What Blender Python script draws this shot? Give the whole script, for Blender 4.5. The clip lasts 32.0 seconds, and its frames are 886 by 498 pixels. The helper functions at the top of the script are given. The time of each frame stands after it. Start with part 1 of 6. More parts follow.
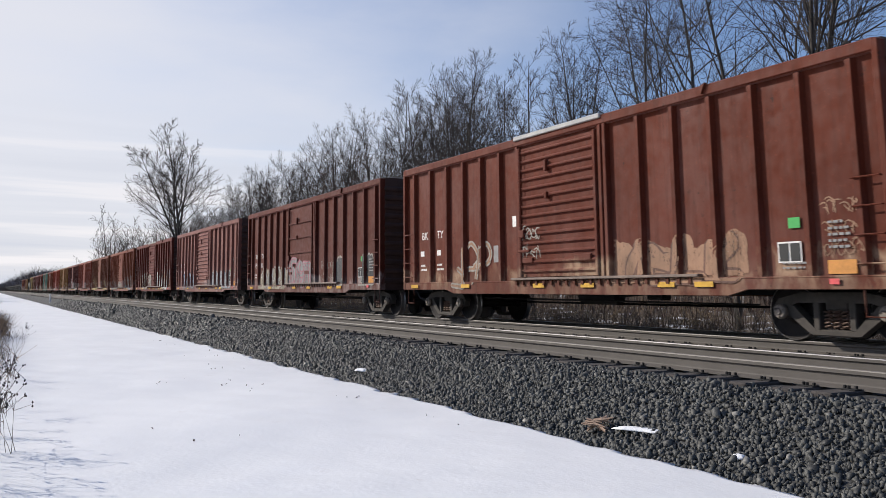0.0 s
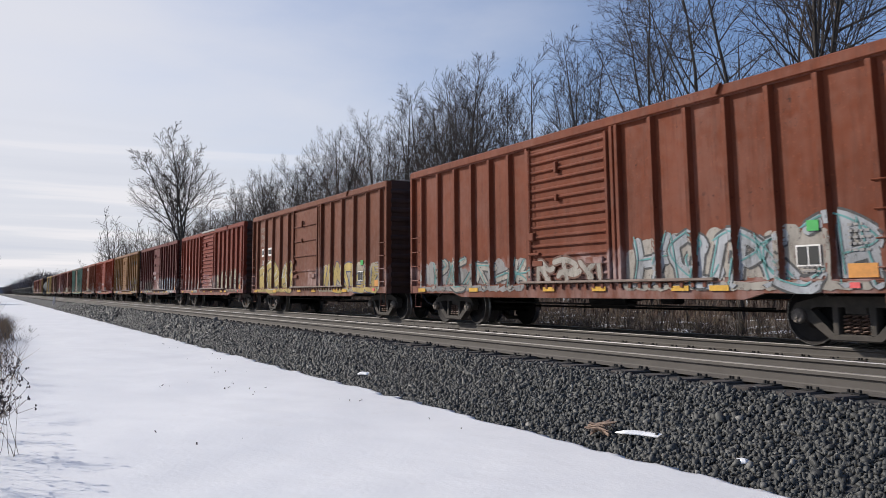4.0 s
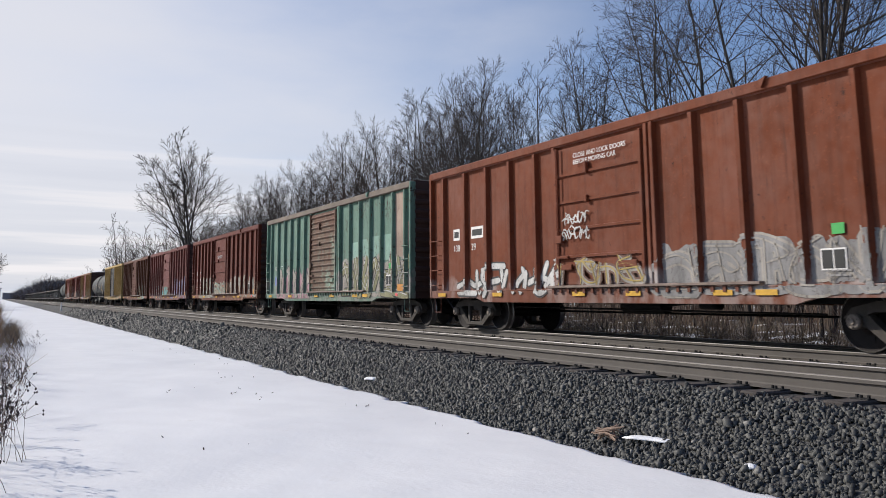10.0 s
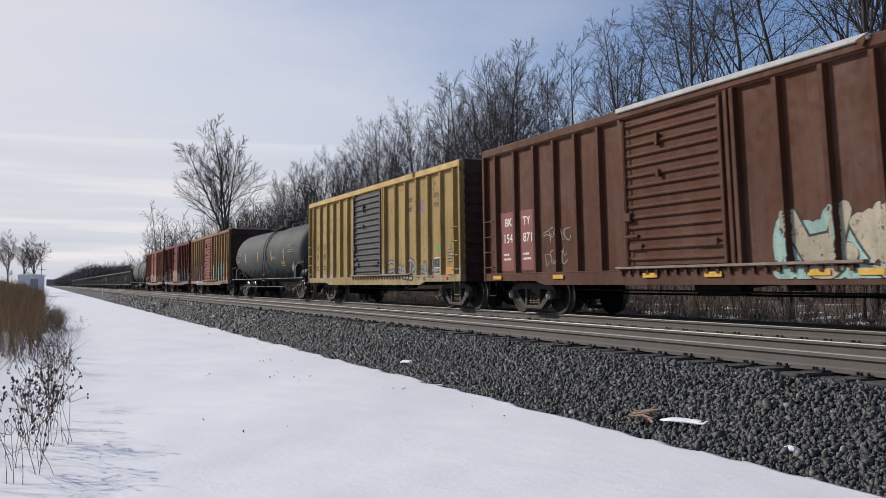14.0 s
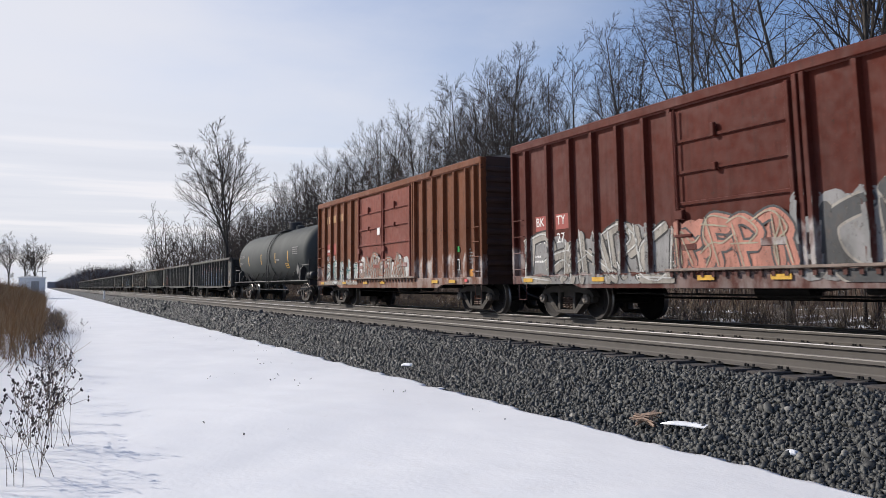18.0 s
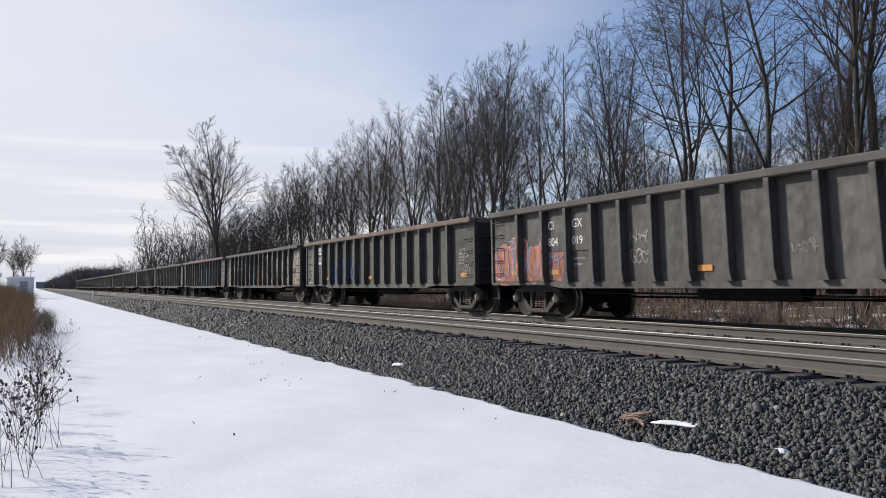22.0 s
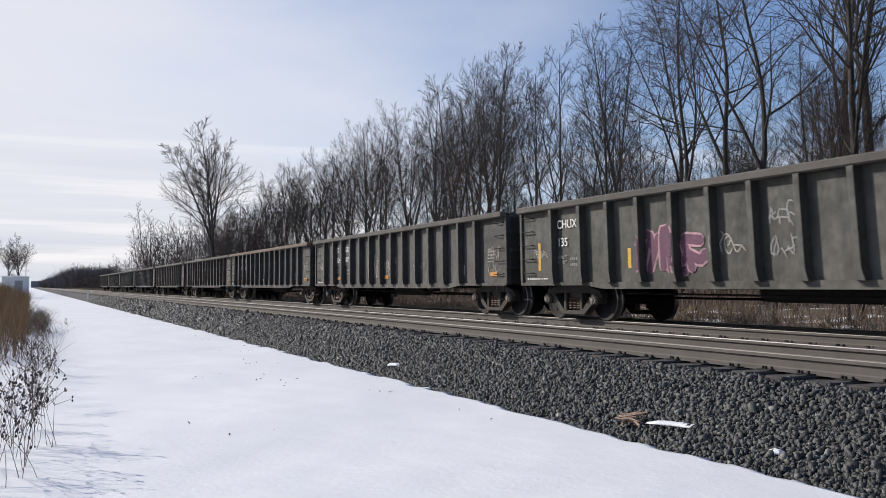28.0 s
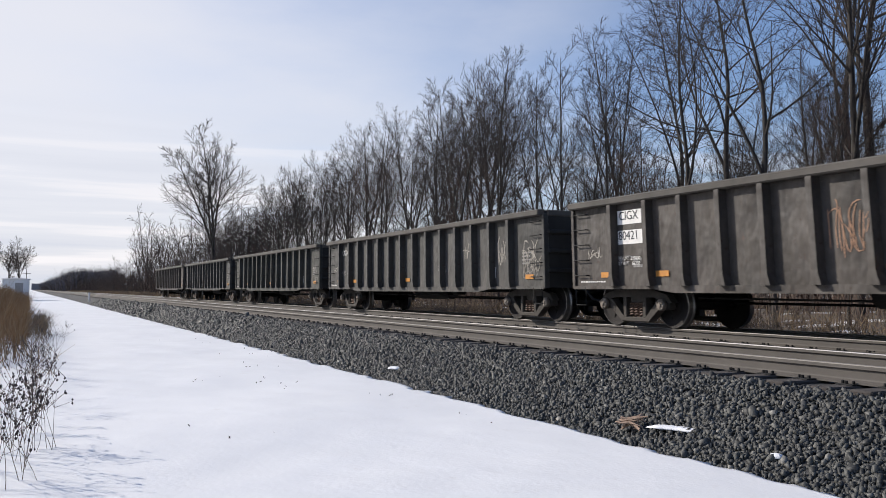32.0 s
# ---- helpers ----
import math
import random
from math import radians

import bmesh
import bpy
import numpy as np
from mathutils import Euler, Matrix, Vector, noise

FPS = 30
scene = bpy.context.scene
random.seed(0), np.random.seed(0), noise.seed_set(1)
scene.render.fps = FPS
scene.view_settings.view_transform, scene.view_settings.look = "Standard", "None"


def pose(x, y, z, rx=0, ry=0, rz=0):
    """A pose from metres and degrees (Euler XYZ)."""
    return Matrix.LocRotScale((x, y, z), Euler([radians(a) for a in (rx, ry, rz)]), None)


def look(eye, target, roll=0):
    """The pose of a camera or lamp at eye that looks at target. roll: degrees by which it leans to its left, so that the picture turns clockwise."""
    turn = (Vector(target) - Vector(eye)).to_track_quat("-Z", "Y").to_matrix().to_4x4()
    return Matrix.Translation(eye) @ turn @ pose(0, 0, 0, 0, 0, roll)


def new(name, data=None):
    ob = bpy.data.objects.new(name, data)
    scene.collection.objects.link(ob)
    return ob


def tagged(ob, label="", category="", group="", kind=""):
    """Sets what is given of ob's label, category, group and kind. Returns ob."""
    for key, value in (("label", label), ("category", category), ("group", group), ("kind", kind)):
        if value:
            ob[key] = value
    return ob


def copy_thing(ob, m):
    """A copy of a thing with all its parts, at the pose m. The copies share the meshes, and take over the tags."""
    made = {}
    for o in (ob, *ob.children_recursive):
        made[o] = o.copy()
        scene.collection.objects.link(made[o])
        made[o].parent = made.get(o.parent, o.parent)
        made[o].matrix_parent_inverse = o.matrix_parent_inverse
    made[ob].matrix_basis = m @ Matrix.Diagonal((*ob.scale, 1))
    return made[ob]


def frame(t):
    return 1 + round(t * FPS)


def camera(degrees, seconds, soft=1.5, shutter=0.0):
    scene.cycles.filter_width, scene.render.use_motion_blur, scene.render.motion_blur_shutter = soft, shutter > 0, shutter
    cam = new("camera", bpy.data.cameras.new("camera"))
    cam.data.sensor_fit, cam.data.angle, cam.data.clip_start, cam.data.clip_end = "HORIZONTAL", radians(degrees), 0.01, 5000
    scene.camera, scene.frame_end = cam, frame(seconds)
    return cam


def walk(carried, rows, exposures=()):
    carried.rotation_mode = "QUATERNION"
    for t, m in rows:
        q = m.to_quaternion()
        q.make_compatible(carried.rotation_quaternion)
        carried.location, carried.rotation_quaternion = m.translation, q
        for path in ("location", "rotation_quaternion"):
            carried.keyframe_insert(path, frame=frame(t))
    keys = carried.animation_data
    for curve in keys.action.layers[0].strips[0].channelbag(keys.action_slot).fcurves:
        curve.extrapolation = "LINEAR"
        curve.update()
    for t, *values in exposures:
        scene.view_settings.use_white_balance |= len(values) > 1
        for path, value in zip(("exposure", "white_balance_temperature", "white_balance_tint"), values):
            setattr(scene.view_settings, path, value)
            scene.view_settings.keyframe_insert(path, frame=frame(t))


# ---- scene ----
# ---- camera and its walk ----
EYE = (0.0, 0.0, 0.66)
YA, YB, YC, YD = 7.21, 8.76, 11.366, 12.916      # rail heads: near track, far track
YT = 0.5 * (YC + YD)                              # centre line of the train's track
SPEED = 16.85                                     # metres a second towards +x
ZG = -0.8                                         # snow beside the ballast

cam = camera(55.2, 32.0, 0.6, 1.0)
# the sensor reads its rows from the top down, so things that pass fast lean
scene.cycles.rolling_shutter_type, scene.cycles.rolling_shutter_duration = "TOP", 0.06


def aim(yaw, pitch, roll):
    return pose(*EYE, 90 + pitch, 0, yaw) @ pose(0, 0, 0, 0, 0, roll)


walk(cam, [(t, aim(a, b, c)) for t, a, b, c in (
    (0, 61.83, 3.10, 0.62), (0.5, 61.83, 3.15, 0.66), (1, 61.94, 3.20, 0.71), (1.5, 61.94, 3.19, 0.69), (2, 61.94, 3.25, 0.68),
    (2.5, 61.97, 3.25, 0.72), (3, 61.98, 3.34, 0.73), (3.5, 62.01, 3.32, 0.70), (5.5, 62.18, 3.45, 0.68), (6, 62.25, 3.48, 0.67),
    (6.5, 62.33, 3.54, 0.61), (7, 62.36, 3.54, 0.62), (7.5, 62.39, 3.56, 0.59), (8, 62.40, 3.60, 0.53), (8.5, 62.43, 3.61, 0.51),
    (9, 62.46, 3.61, 0.56), (9.5, 62.48, 3.61, 0.61), (10, 62.47, 3.67, 0.62), (10.5, 62.54, 3.70, 0.66), (11, 62.46, 3.80, 0.67),
    (11.5, 62.44, 3.81, 0.70), (12, 62.65, 3.81, 0.80), (12.5, 63.23, 3.54, 0.67), (13, 63.94, 3.07, 0.47), (13.5, 64.47, 2.70, 0.28),
    (14, 64.81, 2.52, 0.17), (14.5, 64.80, 2.57, 0.17), (16.5, 64.82, 2.63, 0.20), (17, 64.83, 2.64, 0.22), (17.5, 64.86, 2.66, 0.25),
    (18, 64.87, 2.72, 0.26), (18.5, 64.76, 2.73, 0.29), (19, 64.74, 2.76, 0.25), (19.5, 64.55, 2.72, 0.24), (20, 64.31, 2.70, 0.22),
    (20.5, 64.27, 2.71, 0.23), (21, 64.31, 2.73, 0.20), (21.5, 64.33, 2.76, 0.21), (22, 64.24, 2.71, 0.21), (22.5, 64.09, 2.67, 0.25),
    (23, 64.09, 2.66, 0.25), (23.5, 64.10, 2.72, 0.31), (24, 64.15, 2.77, 0.31), (24.5, 64.16, 2.78, 0.34), (25, 64.19, 2.81, 0.34),
    (25.5, 64.22, 2.88, 0.36), (27.5, 64.05, 2.79, 0.34), (28, 63.97, 2.72, 0.33), (28.5, 63.97, 2.74, 0.37), (29, 63.98, 2.77, 0.40),
    (29.5, 63.98, 2.82, 0.42), (30, 63.99, 2.83, 0.47), (30.5, 63.99, 2.87, 0.44), (31, 64.03, 2.87, 0.44), (31.5, 64.05, 2.93, 0.46),
    (32, 64.01, 2.95, 0.47),
)], [(0, 0.0), (3, -0.04), (6, -0.09), (7, -0.10), (9, -0.04), (11, -0.06), (12, 0.06), (13, -0.16), (14, -0.15), (14.5, -0.12), (17, 0.0), (20, 0.05), (25, 0.0), (29, 0.04), (32, 0.06)])

# ---- world, sun ----
SUN_DIR = Vector((-0.75, -0.66, 0.56)).normalized()
world = bpy.data.worlds.new("sky")
scene.world = world
world.use_nodes = True
wn, wl = world.node_tree.nodes, world.node_tree.links
wn.clear()


def wnode(kind, **kw):
    n = wn.new(kind)
    for k, v in kw.items():
        n.inputs[k].default_value = v
    return n


sky = wn.new("ShaderNodeTexSky")
sky.sky_type = "NISHITA"
sky.sun_disc = False
sky.sun_elevation = math.asin(SUN_DIR.z)
sky.sun_rotation = math.atan2(SUN_DIR.x, SUN_DIR.y)
sky.air_density, sky.dust_density, sky.ozone_density = 1.0, 1.2, 1.5
tc = wn.new("ShaderNodeTexCoord")
# thin high cloud: a veil towards the sun's side, streaks near the horizon
sep = wn.new("ShaderNodeSeparateXYZ")
wl.new(tc.outputs["Generated"], sep.inputs[0])
dotn = wn.new("ShaderNodeVectorMath")
dotn.operation = "DOT_PRODUCT"
wl.new(tc.outputs["Generated"], dotn.inputs[0])
dotn.inputs[1].default_value = Vector((-0.93, -0.30, 0.10)).normalized()
mapc = wn.new("ShaderNodeMapping")
mapc.inputs["Scale"].default_value = (1.6, 1.6, 5.0)
wl.new(tc.outputs["Generated"], mapc.inputs[0])
cn = wnode("ShaderNodeTexNoise", Scale=1.7, Detail=7.0, Roughness=0.55)
wl.new(mapc.outputs[0], cn.inputs["Vector"])
veil = wn.new("ShaderNodeMapRange")
veil.interpolation_type = "SMOOTHSTEP"
for k, v in (("From Min", 0.48), ("From Max", 0.98), ("To Min", 0.0), ("To Max", 0.93)):
    veil.inputs[k].default_value = v
addn = wn.new("ShaderNodeMath")
addn.operation = "MULTIPLY_ADD"
wl.new(cn.outputs["Fac"], addn.inputs[0])
addn.inputs[1].default_value = 0.30
sub = wn.new("ShaderNodeMath")
sub.operation = "SUBTRACT"
wl.new(dotn.outputs["Value"], sub.inputs[0])
sub.inputs[1].default_value = 0.15
wl.new(sub.outputs[0], addn.inputs[2])
wl.new(addn.outputs[0], veil.inputs["Value"])
# cloud banks low over the horizon
mapb = wn.new("ShaderNodeMapping")
mapb.inputs["Scale"].default_value = (1.0, 1.0, 22.0)
wl.new(tc.outputs["Generated"], mapb.inputs[0])
bn = wnode("ShaderNodeTexNoise", Scale=2.2, Detail=5.0, Roughness=0.5)
wl.new(mapb.outputs[0], bn.inputs["Vector"])
low = wn.new("ShaderNodeMapRange")
for k, v in (("From Min", 0.02), ("From Max", 0.22), ("To Min", 1.0), ("To Max", 0.0)):
    low.inputs[k].default_value = v
wl.new(sep.outputs["Z"], low.inputs["Value"])
bank = wn.new("ShaderNodeMapRange")
for k, v in (("From Min", 0.42), ("From Max", 0.62), ("To Min", 0.0), ("To Max", 1.0)):
    bank.inputs[k].default_value = v
wl.new(bn.outputs["Fac"], bank.inputs["Value"])
bl = wn.new("ShaderNodeMath")
bl.operation = "MULTIPLY"
wl.new(low.outputs[0], bl.inputs[0])
wl.new(bank.outputs[0], bl.inputs[1])
skys = wn.new("ShaderNodeMix")
skys.data_type, skys.blend_type = "RGBA", "MULTIPLY"
skys.inputs["Factor"].default_value = 1.0
wl.new(sky.outputs[0], skys.inputs["A"])
skys.inputs["B"].default_value = (0.110, 0.117, 0.139, 1)
mixv = wn.new("ShaderNodeMix")
mixv.data_type = "RGBA"
wl.new(veil.outputs[0], mixv.inputs["Factor"])
wl.new(skys.outputs["Result"], mixv.inputs["A"])
mixv.inputs["B"].default_value = (0.785, 0.79, 0.85, 1)
mixb = wn.new("ShaderNodeMix")
mixb.data_type = "RGBA"
wl.new(bl.outputs[0], mixb.inputs["Factor"])
wl.new(mixv.outputs["Result"], mixb.inputs["A"])
mixb.inputs["B"].default_value = (0.66, 0.69, 0.78, 1)
# bright thin streaks between the banks
strk = wn.new("ShaderNodeMapRange")
for k, v in (("From Min", 0.44), ("From Max", 0.36), ("To Min", 0.0), ("To Max", 0.9)):
    strk.inputs[k].default_value = v
wl.new(bn.outputs["Fac"], strk.inputs["Value"])
sl = wn.new("ShaderNodeMath")
sl.operation = "MULTIPLY"
wl.new(low.outputs[0], sl.inputs[0])
wl.new(strk.outputs[0], sl.inputs[1])
mixs = wn.new("ShaderNodeMix")
mixs.data_type = "RGBA"
wl.new(sl.outputs[0], mixs.inputs["Factor"])
wl.new(mixb.outputs["Result"], mixs.inputs["A"])
mixs.inputs["B"].default_value = (0.95, 0.92, 0.94, 1)
bg = wnode("ShaderNodeBackground", Strength=1.0)
wl.new(mixs.outputs["Result"], bg.inputs["Color"])
wo = wn.new("ShaderNodeOutputWorld")
wl.new(bg.outputs[0], wo.inputs[0])

sun = new("sun", bpy.data.lights.new("sun", "SUN"))
sun.data.energy, sun.data.angle, sun.data.color = 4.0, radians(0.8), (1.0, 0.94, 0.86)
sun.matrix_world = look((0, 0, 60), Vector((0, 0, 60)) - SUN_DIR)


# ---- materials ----
def srgb(r, g, b, k=1.0):
    return tuple(k * ((c / 255 / 12.92) if c < 10 else ((c / 255 + 0.055) / 1.055) ** 2.4) for c in (r, g, b)) + (1.0,)


class Mat:
    """A node material in the making."""

    def __init__(self, name, rough=0.7, metal=0.0):
        self.mat = bpy.data.materials.new(name)
        self.mat.use_nodes = True
        self.t = self.mat.node_tree
        self.b = self.t.nodes["Principled BSDF"]
        self.b.inputs["Roughness"].default_value = rough
        self.b.inputs["Metallic"].default_value = metal
        self.co = self.t.nodes.new("ShaderNodeTexCoord").outputs["Object"]

    def put(self, kind, **kw):
        n = self.t.nodes.new(kind)
        for k, v in kw.items():
            k = k.replace("_", " ")
            if hasattr(v, "is_linked"):
                self.t.links.new(v, n.inputs[k])
            else:
                n.inputs[k].default_value = v
        return n

    def scaled(self, s):
        n = self.t.nodes.new("ShaderNodeMapping")
        n.inputs["Scale"].default_value = s
        self.t.links.new(self.co, n.inputs[0])
        return n.outputs[0]

    def noise(self, scale, detail=4.0, rough=0.55, stretch=None):
        v = self.scaled(stretch) if stretch else self.co
        return self.put("ShaderNodeTexNoise", Vector=v, Scale=scale, Detail=detail, Roughness=rough).outputs["Fac"]

    def ramp(self, v, a, b, lo=0.0, hi=1.0):
        n = self.put("ShaderNodeMapRange", Value=v, From_Min=a, From_Max=b, To_Min=lo, To_Max=hi)
        return n.outputs[0]

    def math(self, op, a, b):
        n = self.t.nodes.new("ShaderNodeMath")
        n.operation = op
        for i, v in enumerate((a, b)):
            if hasattr(v, "is_linked"):
                self.t.links.new(v, n.inputs[i])
            else:
                n.inputs[i].default_value = v
        return n.outputs[0]

    def mix(self, f, a, b):
        n = self.t.nodes.new("ShaderNodeMix")
        n.data_type = "RGBA"
        for k, v in (("Factor", f), ("A", a), ("B", b)):
            if hasattr(v, "is_linked"):
                self.t.links.new(v, n.inputs[k])
            else:
                n.inputs[k].default_value = v
        return n.outputs["Result"]

    def z(self):
        n = self.t.nodes.new("ShaderNodeSeparateXYZ")
        self.t.links.new(self.co, n.inputs[0])
        return n.outputs["Z"]

    def island(self):
        return self.t.nodes.new("ShaderNodeNewGeometry").outputs["Random Per Island"]

    def each(self):
        return self.t.nodes.new("ShaderNodeObjectInfo").outputs["Random"]

    def done(self, col, bump=None, strength=0.3, dist=0.02, rough=None):
        if hasattr(col, "is_linked"):
            self.t.links.new(col, self.b.inputs["Base Color"])
        else:
            self.b.inputs["Base Color"].default_value = col
        if rough is not None:
            self.t.links.new(rough, self.b.inputs["Roughness"])
        if bump is not None:
            n = self.put("ShaderNodeBump", Height=bump, Strength=strength, Distance=dist)
            self.t.links.new(n.outputs[0], self.b.inputs["Normal"])
        return self.mat


def dim(c, k):
    return (c[0] * k, c[1] * k, c[2] * k, 1)


def paint(name, col, pale=None, height=1.9, amount=0.7, rust=0.25, spread=1.1, dent=0.10, vary=0.1, gloss=0.14, sheen=0.44):
    """Weathered car paint: sun-faded patches, streaks of dirt and rust, and a pale, worn coat low on the side."""
    m = Mat(name, 0.62)
    m.b.inputs["Specular IOR Level"].default_value = gloss
    m.b.inputs["Sheen Weight"].default_value = sheen
    top = max(col[:3])
    m.b.inputs["Sheen Tint"].default_value = tuple(0.35 + 0.65 * v / top for v in col[:3]) + (1.0,)
    m.b.inputs["Sheen Roughness"].default_value = 0.35
    c = m.mix(m.ramp(m.noise(0.55, 3), 0.35, 0.65), dim(col, 0.78 - vary), dim(col, 0.78 + vary))
    chalk = (0.62 * col[0] + 0.105, 0.62 * col[1] + 0.09, 0.62 * col[2] + 0.085, 1)
    c = m.mix(m.ramp(m.noise(0.5, 6, 0.62, (1, 1, 0.8)), 0.46, 0.66, 0, 0.32), c, chalk)
    streak = m.noise(3.0, 5, 0.6, (2.2, 2.2, 0.16))
    c = m.mix(m.ramp(streak, 0.48, 0.72, 0, 0.55), c, dim(col, 0.42))
    c = m.mix(m.ramp(m.noise(7, 6, 0.65, (1, 1, 0.5)), 0.62, 0.74, 0, 2 * rust), c, srgb(92, 54, 36))
    c = m.mix(m.ramp(m.noise(22, 4), 0.60, 0.72, 0, 0.25), c, dim(col, 1.7))
    c = m.mix(m.ramp(m.noise(10, 9, 0.75, (1, 1, 0.7)), 0.645 - 0.1 * rust, 0.66 - 0.1 * rust, 0, 0.8), c, srgb(58, 36, 28)) if rust < 0.1 else m.mix(m.math("MULTIPLY", m.ramp(m.noise(10, 9, 0.75, (1, 1, 0.7)), 0.625 - 0.1 * rust, 0.64 - 0.1 * rust, 0, 0.85), m.ramp(m.noise(0.9, 3), 0.5, 0.62)), c, srgb(58, 36, 28))
    c = m.mix(m.ramp(m.noise(5, 7, 0.7, (3.5, 3.5, 0.16)), 0.64 - 0.1 * rust, 0.72 - 0.1 * rust, 0, 0.45), c, srgb(50, 34, 27))
    if pale:
        top = m.math("MULTIPLY_ADD", m.noise(1.5, 5, 0.62, (1.0, 1.0, 0.22)), spread * 2)
        top.node.inputs[2].default_value = height - spread
        edge = m.ramp(m.math("SUBTRACT", top, m.z()), -0.03, 0.10)
        worn = m.math("MULTIPLY", edge, m.ramp(m.noise(2.6, 6, 0.65, (1, 1, 0.45)), 0.42, 0.58, 0.05, 1.0))
        worn = m.math("MULTIPLY", worn, m.ramp(m.noise(0.42, 2), 0.42, 0.56, 0.12, 1.0))
        worn = m.math("MULTIPLY", worn, m.ramp(m.z(), 0.88, 1.08, 0.45, 1.0))
        c = m.mix(m.math("MULTIPLY", worn, amount), c, pale)
    low = m.ramp(m.z(), 0.7, 1.5, 0.22, 0.0)
    c = m.mix(m.math("MULTIPLY", low, m.ramp(m.noise(4, 5), 0.3, 0.7)), c, srgb(96, 88, 80))
    return m.done(c, m.noise(2.0 if dent < 0.3 else 1.5, 3, 0.5, (1, 1, 0.6)), dent, 0.05 if dent < 0.3 else 0.30, m.ramp(m.noise(5, 4), 0.3, 0.7, 0.5, 0.8))


def plain(name, col, rough=0.6, metal=0.0, var=0.25, scale=6.0, bump=0.15):
    m = Mat(name, rough, metal)
    n = m.noise(scale, 6, 0.6)
    return m.done(m.mix(m.ramp(n, 0.3, 0.7), dim(col, 1 - var), dim(col, 1 + var)), n, bump, 0.01)


def snow_material():
    m = Mat("snow", 0.62)
    big, fine = m.noise(0.7, 5), m.noise(24, 5, 0.6)
    c = m.mix(m.ramp(big, 0.35, 0.7), (0.82, 0.815, 0.81, 1), (0.875, 0.868, 0.858, 1))
    c = m.mix(m.ramp(m.noise(3, 6, 0.7), 0.63, 0.75, 0, 0.22), c, srgb(200, 190, 178))
    h = m.math("ADD", m.math("MULTIPLY", big, 3.0), m.math("MULTIPLY", fine, 0.25))
    m.b.inputs["Subsurface Weight"].default_value = 0.0
    return m.done(c, h, 0.22, 0.05)


def stone_material():
    m = Mat("ballast_stone", 0.62)
    c = m.mix(m.ramp(m.island(), 0.0, 1.0), srgb(32, 32, 31), srgb(90, 89, 84))
    c = m.mix(m.ramp(m.island(), 0.94, 1.0, 0, 0.9), c, srgb(146, 142, 134))
    c = m.mix(m.ramp(m.noise(45, 4), 0.45, 0.65, 0, 0.6), c, srgb(76, 75, 72))
    return m.done(c, m.noise(90, 3), 0.12, 0.005)


def bed_material():
    m = Mat("ballast_bed", 0.9)
    v = m.t.nodes.new("ShaderNodeTexVoronoi")
    m.t.links.new(m.co, v.inputs["Vector"])
    v.inputs["Scale"].default_value = 17.0
    g = m.t.nodes.new("ShaderNodeRGBToBW")
    m.t.links.new(v.outputs["Color"], g.inputs[0])
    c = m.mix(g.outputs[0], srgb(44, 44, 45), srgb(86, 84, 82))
    # darker between the stones: the shade of the gaps, put into the colour
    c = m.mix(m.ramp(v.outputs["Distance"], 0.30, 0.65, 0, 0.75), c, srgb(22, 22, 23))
    return m.done(c, v.outputs["Distance"], -0.9, 0.05)


def bark_material(name, a, b):
    m = Mat(name, 0.9)
    n = m.noise(3.0, 6, 0.65, (3, 3, 0.5))
    return m.done(m.mix(m.ramp(n, 0.35, 0.7), a, b), n, 0.5, 0.03)


SNOW, STONE, BED = snow_material(), stone_material(), bed_material()
BARK = bark_material("bark", srgb(40, 36, 33), srgb(82, 75, 68))
TWIG = plain("twigs", srgb(60, 52, 47), 0.9, 0, 0.3, 0.4)
TWIG_RED = plain("reddish_twigs", srgb(78, 60, 51), 0.9, 0, 0.3, 0.4)
RAIL_SIDE = plain("rail_side", srgb(88, 82, 76), 0.75, 0.0, 0.16, 2.0)
RAIL_HEAD = plain("rail_head", srgb(176, 172, 168), 0.30, 0.85, 0.10, 6.0, 0.03)
RAIL_DULL = plain("rail_head_dull", srgb(122, 117, 110), 0.6, 0.3, 0.15, 4.0, 0.05)
TIE = plain("tie_wood", srgb(70, 64, 60), 0.9, 0, 0.35, 9.0, 0.5)
IRON = plain("dark_iron", srgb(32, 30, 29), 0.75, 0.2, 0.3, 7.0)
TRUCK = plain("truck_steel", srgb(70, 64, 58), 0.8, 0.0, 0.35, 5.0)
WHEEL = plain("wheel_steel", srgb(40, 35, 33), 0.8, 0.2, 0.3, 6.0)
RIM = plain("wheel_rim", srgb(140, 135, 130), 0.35, 0.8, 0.15, 9.0)
YELLOW = plain("reflector_yellow", srgb(206, 158, 48), 0.5, 0, 0.2, 9.0)
ORANGE = plain("reflector_orange", srgb(196, 132, 56), 0.5, 0, 0.2, 9.0)
WHITE = plain("white_paint", srgb(226, 222, 216), 0.6, 0, 0.12, 8.0)
GREY_PAINT = plain("grey_paint", srgb(136, 133, 130), 0.6, 0, 0.2, 8.0)
BLACK_PAINT = plain("black_paint", srgb(28, 28, 30), 0.6, 0, 0.2, 8.0)
GALV = plain("roof_strip", srgb(172, 169, 164), 0.7, 0.0, 0.2, 3.0)
STRAW = plain("straw", srgb(150, 128, 98), 0.9, 0, 0.35, 1.0)
BROWN_GRASS = plain("brown_grass", srgb(128, 98, 66), 0.9, 0, 0.35, 0.8)
WEED = plain("weed_stem", srgb(108, 94, 82), 0.9, 0, 0.35, 3.0)
SEED = plain("seed_head", srgb(58, 50, 50), 0.95, 0, 0.35, 9.0)
DRY = plain("dry_ground", srgb(118, 107, 96), 0.95, 0, 0.35, 0.6)
